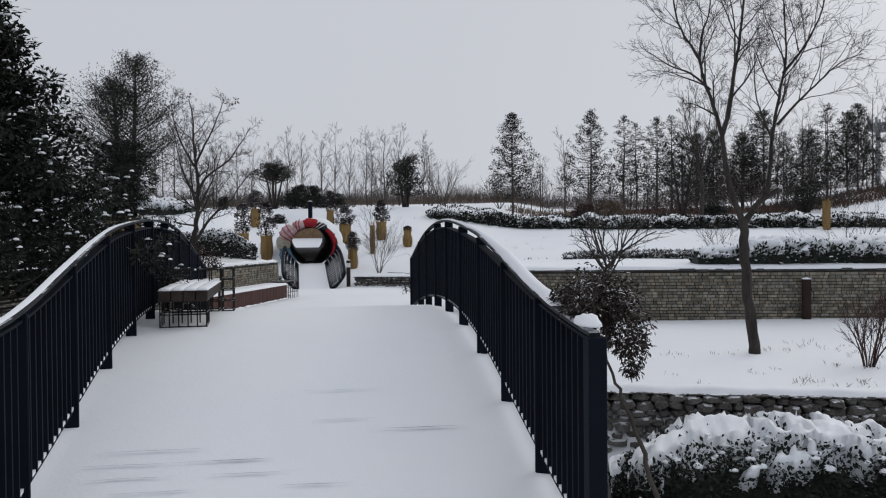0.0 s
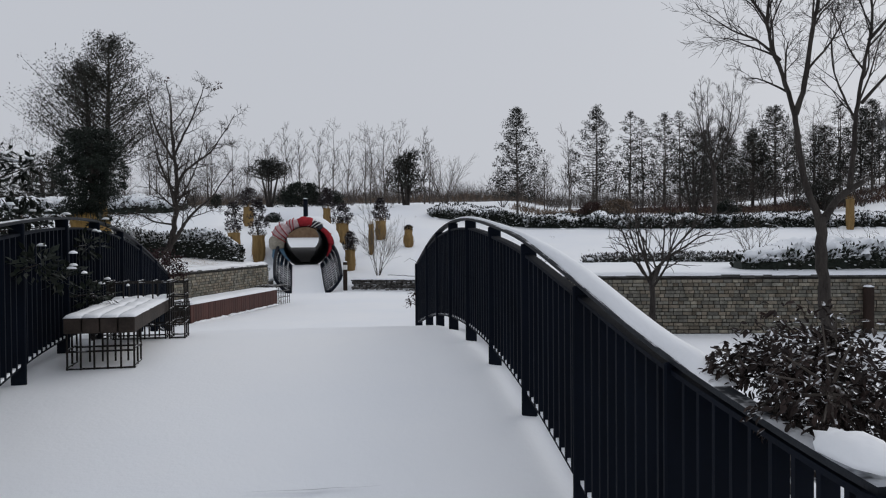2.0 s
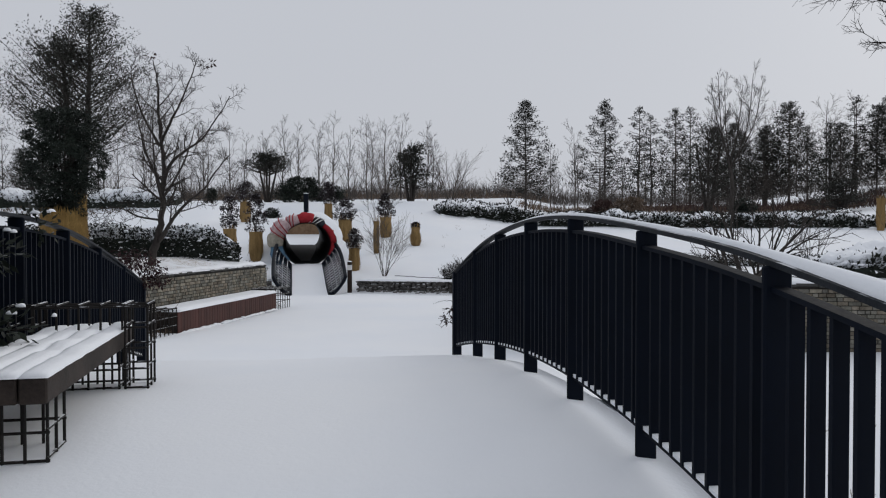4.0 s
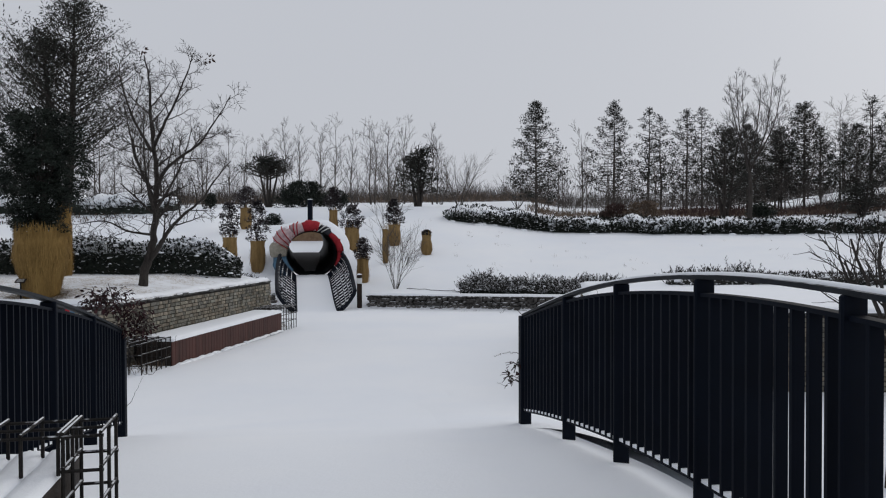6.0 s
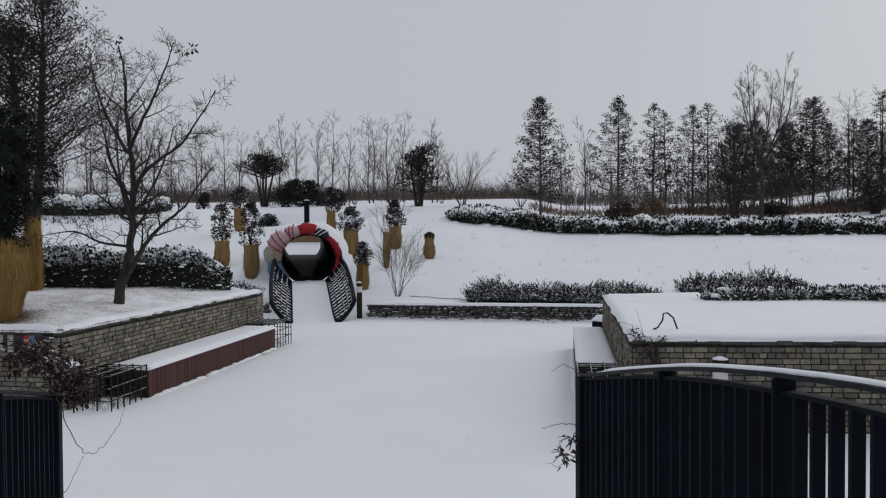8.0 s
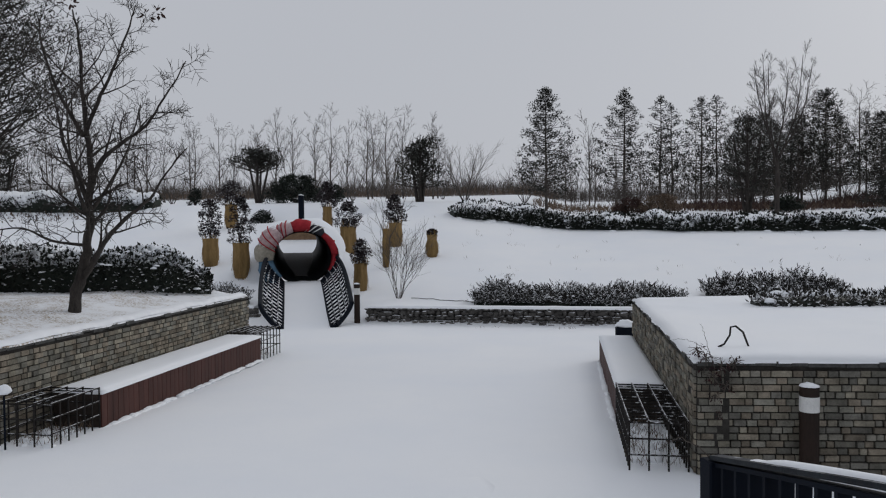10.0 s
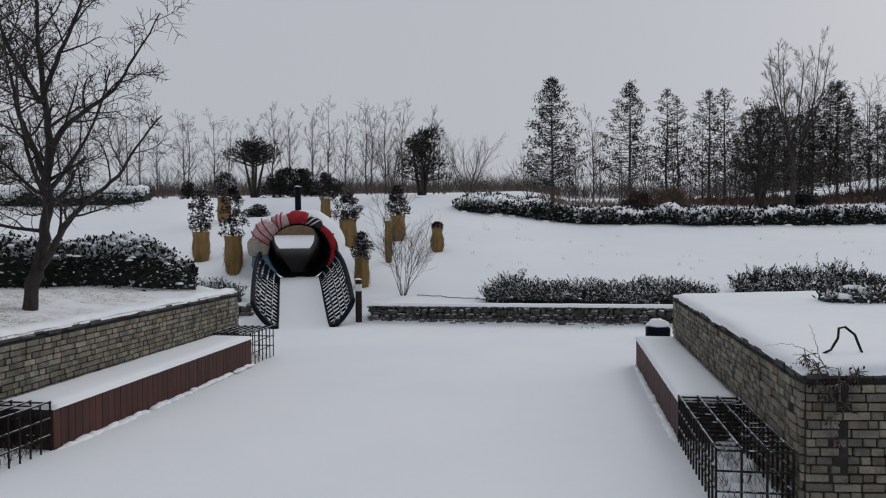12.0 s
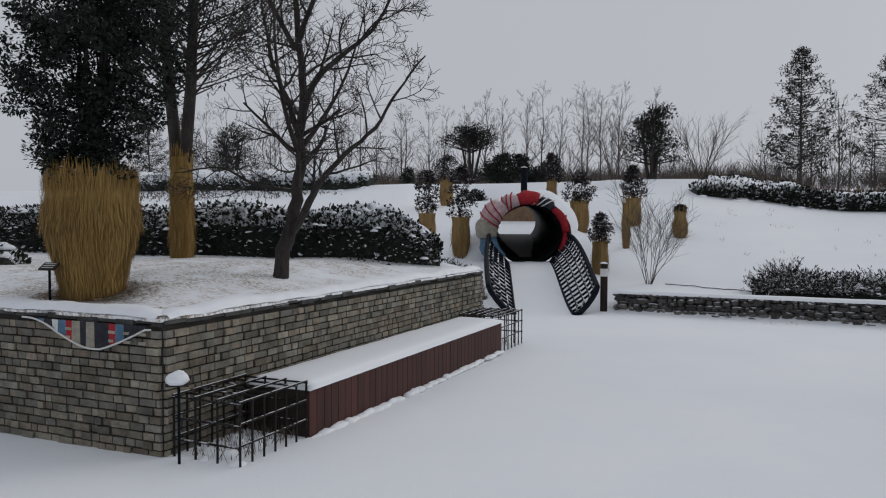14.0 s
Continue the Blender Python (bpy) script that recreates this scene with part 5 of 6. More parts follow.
straw_pot("straw-wrapped shrub with a tall leafy top on the snowy slope", -15.27, 34.0, 0.95, 0.29, 1.35, 0.38, 41)
straw_pot("straw-wrapped shrub with a forked leafy top near the tunnel", -13.39, 32.3, 1.05, 0.28, 1.45, 0.42, 42)
straw_pot("straw-wrapped shrub on the hill crest behind the others", -17.3, 40.2, 1.0, 0.28, 0.95, 0.6, 43)
straw_pot("slim straw-wrapped shrub behind the tunnel mound", -12.45, 38.6, 1.15, 0.2, 0.95, 0.42, 44)
straw_pot("straw-wrapped shrub with a broad snow-dusted top", -10.5, 34.8, 0.92, 0.3, 0.82, 0.47, 45)
straw_pot("short straw-wrapped shrub with a rounded top near the marker post", -9.02, 30.95, 0.8, 0.21, 0.66, 0.3, 46, size=0.07)
straw_pot("thin straw-wrapped sapling leaning on the slope", -8.86, 33.6, 1.28, 0.12, 0, 0, 47)
straw_pot("straw-wrapped shrub with upright dark twigs on the slope", -9.2, 36.6, 0.86, 0.26, 1.0, 0.38, 48)
straw_pot("small bellied straw bundle alone on the snowy slope", -7.58, 35.2, 0.76, 0.19, 0.16, 0.16, 49, 2.6, 0.06)
straw_pot("straw-wrapped trunk far off at the end of the hedge", 13.1, 42.3, 1.5, 0.2, 0, 0, 50)


def bare_shrub(label, x, y, z, h, stems, seed, spread=0.35, thick=0.012, mat=TWIG, levels=2, category="shrub", kids=5):
    rng = random.Random(seed)
    g = Geo()
    for i in range(stems):
        t = 6.28 * i / stems + rng.uniform(-0.4, 0.4)
        d = Vector((math.cos(t) * spread, math.sin(t) * spread, 1)).normalized()
        grow(g, rng, (x + 0.05 * math.cos(t), y + 0.05 * math.sin(t), z - 0.05), d, h * rng.uniform(0.75, 1.05), thick * rng.uniform(0.7, 1.1), levels, kids, 0.5, 0.05, 0.1, 0.55)
    return solid("bare_shrub", g, mat, label, category)


bare_shrub("leafless twiggy shrub in the snow before the slope", -7.68, 30.1, ground_height(-7.68, 30.1), 1.75, 11, 61, 0.34, 0.011, kids=6)
for i, (sx, sy, sh) in enumerate(((-8.86, 33.6, 2.2), (-9.2, 36.6, 2.6))):
    bare_shrub("thin leafless stems rising from a straw wrap", sx, sy, ground_height(sx, sy) + 0.85, sh - 0.7, 3, 70 + i, 0.25, 0.018)
bare_shrub("small leafless shrub standing on the planter snow", 3.9, 21.5, 1.15, 1.0, 6, 64, 0.5, 0.012)
bare_shrub("broad leafless shrub above the planter hedge", 8.2, 24.8, 0.2, 2.4, 7, 66, 0.6, 0.02)
bare_shrub("leafless twiggy shrub at the edge of the garden bed", 3.95, 11.05, 0.0, 0.95, 12, 65, 0.3, 0.012, RED_BRUSH, 2)


# ---- trees near the path ----
def left_tree():
    """Bare garden tree on the planter, forked near its foot."""
    rng = random.Random(81)
    x, y = -9.96, 18.78
    z = left_bed(x, y)

    def Q(dx, dz, dy=0.0):
        return (x + dx, y + dy, z + dz)
    root = thing("bare_tree", "leafless grey-brown garden tree, forked low, growing in the planter", "tree", at=(x, y, z))
    g = Geo()
    limb(g, rng, [Q(-0.03, -0.15), Q(0.06, 0.3), Q(0.17, 0.75), Q(0.25, 1.2), Q(0.27, 1.9, 0.05), Q(0.2, 2.5, 0.08), Q(0.15, 3.2, 0.05), Q(0.17, 3.7), Q(0.06, 4.3)], 0.098, 0.01, 16, 0.9, 2, 1.0, 0.06, 0.3, 6)
    part("trunk", g, BARK, root, smooth=True)
    limbs = (
        ([Q(0.15, 0.5), Q(0.41, 0.76, -0.1), Q(0.63, 1.05, -0.15), Q(0.89, 1.33, -0.1), Q(1.20, 1.6), Q(1.44, 1.95), Q(1.77, 2.3)], 0.052, 10, 0.62),
        ([Q(0.27, 1.7), Q(0.44, 2.12), Q(0.72, 2.4, 0.1), Q(1.10, 2.65, 0.1), Q(1.44, 3.0), Q(1.77, 3.5)], 0.045, 11, 0.65),
        ([Q(0.20, 2.5), Q(0.49, 2.95, -0.1), Q(0.77, 3.35, -0.2), Q(1.01, 3.85, -0.2), Q(1.15, 4.25, -0.2)], 0.036, 9, 0.62),
        ([Q(0.26, 1.55), Q(0.00, 2.0, 0.1), Q(-0.24, 2.4, 0.2), Q(-0.43, 2.9, 0.3), Q(-0.55, 3.5, 0.3)], 0.045, 11, 0.9),
        ([Q(0.20, 2.5), Q(-0.08, 3.05, -0.1), Q(-0.25, 3.65, -0.2), Q(-0.35, 4.2, -0.2)], 0.034, 9, 0.8),
        ([Q(0.20, 0.95), Q(-0.15, 1.02, -0.25), Q(-0.5, 1.2, -0.4), Q(-0.95, 1.15, -0.5)], 0.026, 8, 0.6),
        ([Q(0.25, 1.4), Q(0.30, 1.85, 0.45), Q(0.39, 2.4, 0.8), Q(0.49, 3.1, 1.0)], 0.035, 8, 0.68),
        ([Q(0.25, 1.35), Q(0.38, 1.75, -0.45), Q(0.49, 2.3, -0.75), Q(0.53, 2.9, -0.85)], 0.035, 8, 0.68),
    )
    for pts, r0, kids, reach in limbs:
        g = Geo()
        limb(g, rng, pts, r0, 0.007, kids, reach, 2, 0.9, 0.05, 0.2, 6)
        part("branch", g, BARK, root, smooth=True)
    lv = Geo()
    for c in ((1.2, 4.15), (1.35, 4.2), (0.0, 4.4)):
        spray(lv, rng, Q(c[0], c[1]), 0.09, 12, 0.09)
    part("dead_leaves", lv, RED_BRUSH, root, "few clinging dead leaves")


left_tree()


def right_tree():
    """Tall bare tree beside the bridge, forked at head height."""
    rng = random.Random(83)
    x, y = 2.77, 12.15

    def Q(px, py, dy=0.0):
        return (x + px, y + dy + px * 0.17, py - 0.05)
    root = thing("bare_tree", "tall leafless tree forked at head height, standing in snow", "tree", at=(x, y, 0))
    g = Geo()
    limb(g, rng, [Q(-0.02, -0.1), Q(-0.08, 0.5), Q(-0.14, 1.0), Q(-0.18, 1.6), Q(-0.19, 2.08)], 0.088, 0.066, 0, 1, 2)
    part("trunk", g, BARK, root, smooth=True)
    limbs = (
        ([Q(-0.19, 2.0), Q(-0.35, 2.43), Q(-0.46, 2.95), Q(-0.51, 3.34), Q(-0.6, 3.73, 0.05), Q(-0.76, 4.21, 0.1), Q(-0.84, 4.56, 0.1), Q(-1.1, 4.95, 0.1), Q(-1.22, 5.5, 0.1), Q(-1.3, 6.1)], 0.05, 0.007, 13, 1.0, 3, 0.4),
        ([Q(-0.5, 3.35), Q(-0.41, 3.73, -0.1), Q(-0.34, 4.33, -0.15), Q(-0.28, 4.7, -0.2), Q(-0.22, 5.3, -0.2), Q(-0.15, 6.1, -0.2), Q(-0.2, 6.8, -0.2)], 0.04, 0.007, 12, 1.05, 3, 0.2),
        ([Q(-0.67, 4.03, 0.05), Q(-0.97, 4.27), Q(-1.3, 4.37, -0.1), Q(-1.58, 4.56, -0.1)], 0.022, 0.005, 8, 0.8, 2, 0.2),
        ([Q(-0.82, 4.5, 0.1), Q(-0.76, 4.91, 0.2), Q(-0.63, 5.3, 0.3), Q(-0.6, 6.0, 0.3)], 0.024, 0.005, 9, 0.9, 2, 0.2),
        ([Q(-0.18, 2.02), Q(0.06, 2.33), Q(0.33, 2.52)], 0.052, 0.034, 0, 1, 2, 0.3),
        ([Q(0.16, 2.4), Q(0.22, 2.93), Q(0.25, 3.36), Q(0.37, 3.91, 0.1), Q(0.47, 4.46, 0.1), Q(0.49, 4.9, 0.15), Q(0.47, 5.4, 0.2), Q(0.5, 6.2, 0.2)], 0.038, 0.006, 13, 1.0, 3, 0.3),
        ([Q(0.34, 3.5, 0.08), Q(0.67, 3.86, 0.1), Q(0.95, 4.14), Q(1.27, 4.42), Q(1.6, 4.55)], 0.024, 0.005, 10, 0.9, 2, 0.2),
        ([Q(0.25, 3.25), Q(0.17, 3.62, 0.25), Q(0.09, 4.05, 0.4), Q(0.1, 4.7, 0.5)], 0.02, 0.005, 8, 0.9, 2, 0.2),
        ([Q(0.43, 4.28, 0.1), Q(0.71, 4.66, -0.1), Q(0.93, 5.16, -0.2), Q(1.05, 5.8, -0.2)], 0.024, 0.005, 9, 0.9, 2, 0.2),
    )
    for pts, r0, r1, kids, reach, level, first in limbs:
        g = Geo()
        limb(g, rng, pts, r0, r1, kids, reach, level, 0.7, 0.05, first, 5, 0.0028)
        part("branch", g, BARK, root, smooth=True)



right_tree()


def small_tree():
    rng = random.Random(85)
    x, y = 0.58, 12.5
    g = Geo()
    limb(g, rng, [(x, y, -0.1), (x + 0.02, y, 0.6), (x, y, 1.3)], 0.05, 0.035, 0, 1, 2)
    for i in range(9):
        t = i * 2.4
        d = Vector((math.cos(t) * 0.9, math.sin(t) * 0.9, 0.9)).normalized()
        grow(g, rng, (x, y, 1.1 + 0.025 * i), d, rng.uniform(0.8, 1.15), 0.022, 2, 5, 0.6, 0.05, 0.13, 0.55)
    root = thing("bare_tree", "small leafless spreading tree in the snowy bed before the wall", "tree", at=(x, y, 0))
    part("trunk", g, BARK, root)


small_tree()


def straw_tree():
    """Evergreen whose foot is wrapped in a thick skirt of straw."""
    x, y = -10.55, 16.76
    z = left_bed(x, y)
    root = thing("straw_wrapped_evergreen", "dark leafy evergreen in a thick golden straw skirt on the planter", "tree", at=(x, y, z))
    straw_wrap(root, x, y, z - 0.02, [(0.25, 0), (0.27, 0.12), (0.32, 0.33), (0.37, 0.48), (0.41, 0.68), (0.4, 0.9), (0.385, 1.06)], 91, 11000, STRAW, 0.17, 0.008)
    leafy(root, x, y, z + 1.05, z + 2.95, 0.6, 92, 420, 88, 0.047, LEAF_CLEAN, 18, 0.12, True)
    g = Geo()
    rng = random.Random(93)
    for _ in range(2600):
        t, r = rng.uniform(0, 6.28), 0.26 + abs(rng.gauss(0, 0.22))
        p = Vector((x + r * math.cos(t), y + r * math.sin(t) * 0.7, 0))
        p.y = max(p.y, PL_Y0 + 0.05)
        p.z = left_bed(p.x, p.y) + 0.006
        g.leaf(p, Vector((rng.gauss(0, 1), rng.gauss(0, 1), 0.05)).normalized(), Vector((0, 0, 1)), rng.uniform(0.06, 0.16), 0.007)
    solid("fallen_straw", g, STRAW_DARK, "loose straw fallen round the wrapped tree", "straw", kind="stuff")


straw_tree()


def two_stem_evergreen():
    x, y = -12.35, 19.84
    z = left_bed(x, y)
    rng = random.Random(95)
    root = thing("evergreen_tree", "tall two-stemmed evergreen with a straw-wrapped trunk behind the hedge", "tree", at=(x, y, z))
    straw_wrap(root, x, y, z - 0.05, [(0.15, 0), (0.16, 0.4), (0.148, 0.75), (0.155, 1.1), (0.14, 1.42)], 96, 1500, STRAW, 0.22, 0.012)
    g, lv = Geo(), Geo()
    tips = []
    for sx, top, lean in ((-0.2, 4.85, -0.18), (0.17, 5.55, 0.1)):
        pts = [(x + sx * 0.35, y, z + 1.3), (x + sx, y, z + 2.3), (x + sx + lean * 0.5, y, z + 3.3), (x + sx + lean, y, z + 4.3), (x + sx + lean * 1.2, y, z + top)]
        g.tube(pts, [0.085, 0.075, 0.062, 0.04, 0.012], 8)
        for k in range(110):
            h = 2.15 + (top - 2.2) * (k / 109)
            t = k * 2.4 + rng.uniform(-0.4, 0.4)
            w = 1.3 * (0.14 + math.sin(math.pi * (0.34 + 0.62 * (h - 1.9) / (top - 1.9))) ** 1.2) * rng.uniform(0.6, 1.08) * (1.3 - 0.35 * k / 109)
            f = min(1.0, (h - 1.5) / (top - 1.5))
            p = Vector((x + sx + lean * f, y, z + h))
            e = p + Vector((math.cos(t) * w, math.sin(t) * w, w * rng.uniform(0.35, 0.95)))
            mid = p.lerp(e, 0.5) + Vector((0, 0, -0.08))
            g.tube([p, mid, e], [0.014, 0.009, 0.004], 4, cap=False)
            tips.append((p, e, w))
    for p, e, w in tips:
        for k in range(5):
            c = p.lerp(e, 0.4 + 0.15 * k)
            spray(lv, rng, c, 0.1 + 0.06 * w, 26, 0.075, 0.28, 1.1)
    part("wood", g, BARK, root)["kind"] = "stuff"
    part("foliage", lv, PLUME, root, "sparse grey-green evergreen sprays")["kind"] = "stuff"


two_stem_evergreen()


def near_evergreen():
    """Broad dark evergreen standing beside the bridge, snow on its leaf tufts."""
    x, y, z = -5.25, 5.8, -0.95
    rng = random.Random(97)
    root = thing("evergreen_tree", "dense dark evergreen with snow on its leaf tufts beside the bridge", "tree", at=(x, y, z))
    g, lv, sn = Geo(), Geo(), Geo()
    g.tube([(x, y, z - 0.1), (x, y, 2.0), (x - 0.05, y, 4.3)], [0.13, 0.09, 0.02], 9)
    for k in range(230):
        h = 1.3 + 2.95 * (k / 229) ** 1.1
        t = k * 2.4
        w = 1.45 * min(1.0, max(0.0, 1.0 - (h - 1.75) / 2.6)) * rng.uniform(0.6, 1.1) + 0.08
        wide = 1 + 0.75 * (1 - step(1.2, 3.4, h)) * max(0.0, math.sin(t))
        e = Vector((x + math.cos(t) * w * (1 + 0.3 * (wide - 1)), y + math.sin(t) * w * wide, h + rng.uniform(-0.1, 0.25)))
        g.tube([(x, y, h - 0.2), ((x + e.x) / 2, (y + e.y) / 2, h - 0.12), tuple(e)], [0.02, 0.013, 0.005], 4, cap=False)
        for q in (1.0, 0.72, 0.5):
            c = Vector((x, y, h)).lerp(e, q)
            spray(lv, rng, c, 0.16, 115, 0.06, 0.46, 0.7, 0.2)
        for _ in range(3):
            v = Vector((rng.gauss(0, 0.1), rng.gauss(0, 0.1), rng.uniform(0.03, 0.12)))
            blob(sn, rng, tuple(e + v), rng.uniform(0.012, 0.04), rng.uniform(0.012, 0.04), 0.018, 7, 3)
    part("trunk", g, BARK, root)
    part("foliage", lv, LEAF, root, "dense glossy dark leaves")["kind"] = "stuff"
    part("snow_dusting", sn, SNOW, root, "small lumps of snow", smooth=True)["kind"] = "stuff"


near_evergreen()


# ---- hedges ----
hedge("hedge", "rounded dark clipped hedge flecked with snow behind the planter tree", [(-22, 21.6), (-16.5, 21.1), (-13.4, 21.15), (-11.6, 21.35), (-9.8, 22.65)], 1.7, 0.88, 30000, 0.075, HEDGE_DARK, 101, 0.1, 900, 0.06, 0.5, 0.14, 1.15, 0.04, 0.0)
hedge("hedge", "long low snow-dusted hedge along the crest of the hill", [(-7.9, 42.4), (-4.4, 44.4), (-0.5, 44.5), (3, 43.9), (9.6, 44.1), (17, 43.6)], 1.9, 0.55, 24000, 0.15, HEDGE_DARK, 102, 0.3, 300, 0.1, 0.4, 0.5, None, 0.09, 0.55)
hedge("hedge", "low snow-dusted hedge along the crest beyond the planter", [(-44, 45.5), (-30, 45.2), (-23.5, 45.0)], 2.2, 0.8, 9000, 0.14, HEDGE_DARK, 103, 0.3, 200, 0.11, 0.4, 0.35, None, 0.14, 0.45)
hedge("juniper_bed", "spiky grey-brown juniper bed dusted with snow above the rubble wall", [(-5.4, 29.2), (-3.5, 29.3), (-1.3, 29.3), (0.0, 29.5)], 1.5, 0.36, 26000, 0.22, JUNIPER, 104, 1.0, 110, 0.05, 0.1, 0.55)
hedge("juniper_bed", "straggling spiky juniper bed with snow behind the planter", [(0.9, 30.7), (2.0, 30.9), (3.0, 30.9), (4.4, 30.8)], 1.7, 0.4, 13000, 0.25, JUNIPER, 105, 1.1, 90, 0.06, 0.1, 1.3)
hedge("hedge", "low dark hedge growing on the snow-covered planter", [(-0.2, 20.9), (1.5, 21.0), (3.6, 21.3), (7.0, 21.6), (14, 21.8)], 0.9, 0.22, 12000, 0.085, JUNIPER, 106, 0.3, 260, 0.09, 0.3, 0.2, 1.15)
hedge("hedge", "spreading hedge heavy with snow near the planter edge", [(2.7, 17.5), (4.4, 17.8), (7.0, 18.0), (14, 18.2)], 1.5, 0.5, 9000, 0.1, HEDGE_DARK, 107, 0.3, 160, 0.07, 0.4, 0.35, 1.13, 0.12, 0.7)
hedge("hedge", "dark hedge thick with lumps of snow beside the bridge", [(0.35, 7.4), (1.9, 7.45), (3.2, 7.55), (4.6, 7.4), (7.5, 7.3)], 1.6, 0.84, 34000, 0.048, LEAF, 108, 0.1, 260, 0.05, 0.55, 0.2, -0.93, 0.11, 0.28)
hedge("hedge", "taller dark hedge with clumps of snow beside the bridge", [(2.7, 6.75), (4.2, 6.7), (7.5, 6.5)], 1.3, 1.02, 16000, 0.048, LEAF, 111, 0.1, 200, 0.05, 0.55, 0.25, -0.93, 0.1, 0.2)
hedge("juniper_bed", "spiky juniper bed above the rubble wall past the planter", [(-14.0, 28.5), (-12.6, 28.6), (-11.6, 28.7)], 1.1, 0.5, 12000, 0.16, JUNIPER, 109, 0.9, 20, 0.08, 0.14, 0.4)
hedge("hedge", "low snowy shrub bed on the far side of the planter", [(-22, 18.0), (-17, 17.8), (-13.2, 17.9)], 1.2, 0.5, 5000, 0.09, HEDGE_LEAF, 110, 0.3, 260, 0.1, 0.4, 0.4, 1.15)


# ---- snow left on the planter edge ----
def edge_snow(label, start, along, inward, length, seed):
    """An uneven ridge of snow lying on the planter's coping."""
    a, d, q = Vector((*start, 0)), Vector((*along, 0)), Vector((*inward, 0))
    g = Geo()
    n, m = int(length / 0.05), 9
    for i in range(n + 1):
        r = length * i / n
        w = 0.27 + 0.09 * noise.noise((r * 1.1, seed, 0)) + 0.06 * noise.noise((r * 4.0, seed, 1))
        end = step(0, 3, i) * step(0, 3, n - i)
        for j in range(m):
            k = j / (m - 1)
            p = a + d * r + q * (w * k - 0.03 - 0.03 * noise.noise((r * 7, seed, 2)) - 0.02 * noise.noise((r * 17, seed, 6)))
            rise = (0.05 + 0.03 * noise.noise((r * 1.7, seed, 3))) * math.sin(math.pi * (0.12 + 0.88 * k)) * end
            g.v.append((p.x, p.y, left_bed(p.x, p.y) - 0.012 + rise - (0.03 if j == 0 else 0)))
    g.f = [(i * m + j, (i + 1) * m + j, (i + 1) * m + j + 1, i * m + j + 1) for i in range(n) for j in range(m - 1)]
    solid("edge_snow", g, SNOW, label, "snow", smooth=True)


edge_snow("thick white ridge of snow along the brick planter edge", (PL_X, PL_Y0 + 0.05), (0, 1), (-1, 0), PL_Y1 - PL_Y0 - 0.1, 3.0)
edge_snow("white ridge of snow along the planter edge above the banner", (PL_X - 0.05, PL_Y0), (-1, 0), (0, 1), 9.0, 5.0)


# ---- climbing plants ----
def vine(label, anchor, clumps, stems, seed, leaf=0.055, count=30, thick=0.004, leaf_mat=VINE_LEAF, look_of="drooping dark red leaves with snow"):
    """A tangle of stems with drooping leaves; clumps: offsets and radii; stems: offset polylines."""
    rng = random.Random(seed)
    a = Vector(anchor)
    root = thing("vine", label, "vine", at=tuple(a))
    g, lv = Geo(), Geo()
    for s in stems:
        pts = [Vector(p) for p in s]
        for _ in range(3):
            pts = [pts[0]] + [p.lerp(q, k) for p, q in zip(pts, pts[1:]) for k in (0.25, 0.75)] + [pts[-1]]
        pts = [p + Vector((rng.gauss(0, 1), rng.gauss(0, 1), rng.gauss(0, 1))) * 0.004 for p in pts]
        g.tube([a + p for p in pts], [thick * (1.15 - i / len(pts)) for i in range(len(pts))], 5)
    for off, r in clumps:
        c = a + Vector(off)
        for _ in range(6):
            d = Vector((rng.gauss(0, 1), rng.gauss(0, 1), rng.gauss(0.2, 0.7))).normalized()
            g.tube([c - d * r * 0.6, c + d * r * 0.3 + Vector((0, 0, 0.03)), c + d * r * 1.1], [0.005, 0.004, 0.002], 4, cap=False)
        for _ in range(int(count * (r / 0.15) ** 1.6)):
            v = Vector((rng.gauss(0, 1), rng.gauss(0, 1), rng.gauss(0, 0.8))).normalized() * r * rng.uniform(0.35, 1.05)
            d = (v.normalized() * 0.5 + Vector((rng.gauss(0, 0.5), rng.gauss(0, 0.5), rng.gauss(-0.35, 0.4)))).normalized()
            k = leaf * rng.uniform(0.6, 1.25)
            lv.curled(c + v, d, Vector((rng.gauss(0, 0.6), rng.gauss(0, 0.6), 1)).normalized(), k, k * 0.42)
    part("wood", g, TWIG, root)["kind"] = "stuff"
    part("leaves", lv, leaf_mat, root, look_of)["kind"] = "stuff"
    return root


def rail_offset(run, out, z):
    p = bridge_point(run, out, z)
    return tuple(p - Vector((0.2, 3.9, 1.3)))


vine("tangled brown-green creeper capped with snow on the bridge railing end", (0.2, 3.9, 1.3), [(rail_offset(0.35, 0.12, 1.4), 0.17), (rail_offset(0.58, 0.2, 1.46), 0.17), (rail_offset(0.74, 0.2, 1.44), 0.11), (rail_offset(0.5, 0.24, 1.42), 0.18), (rail_offset(0.35, 0.28, 1.3), 0.15), (rail_offset(0.3, 0.3, 1.2), 0.09), (rail_offset(0.25, 0.28, 1.1), 0.05), (rail_offset(0.45, 0.05, 1.36), 0.07), (rail_offset(0.7, 0.06, 1.43), 0.08)],
     [(rail_offset(0.3, 0.7, -0.6), rail_offset(0.2, 0.55, 0.0), rail_offset(0.2, 0.4, 0.4), rail_offset(0.22, 0.3, 0.75), rail_offset(0.3, 0.22, 1.0), rail_offset(0.4, 0.14, 1.3))], 201, 0.028, 760, 0.02, CREEPER_LEAF, "small curled brown-green leaves capped with snow")
g = Geo()
cap = bridge_point(0.1, 0.0, 1.345)
blob(g, random.Random(12), (0, 0, 0), 0.055, 0.13, 0.05, 12, 5)
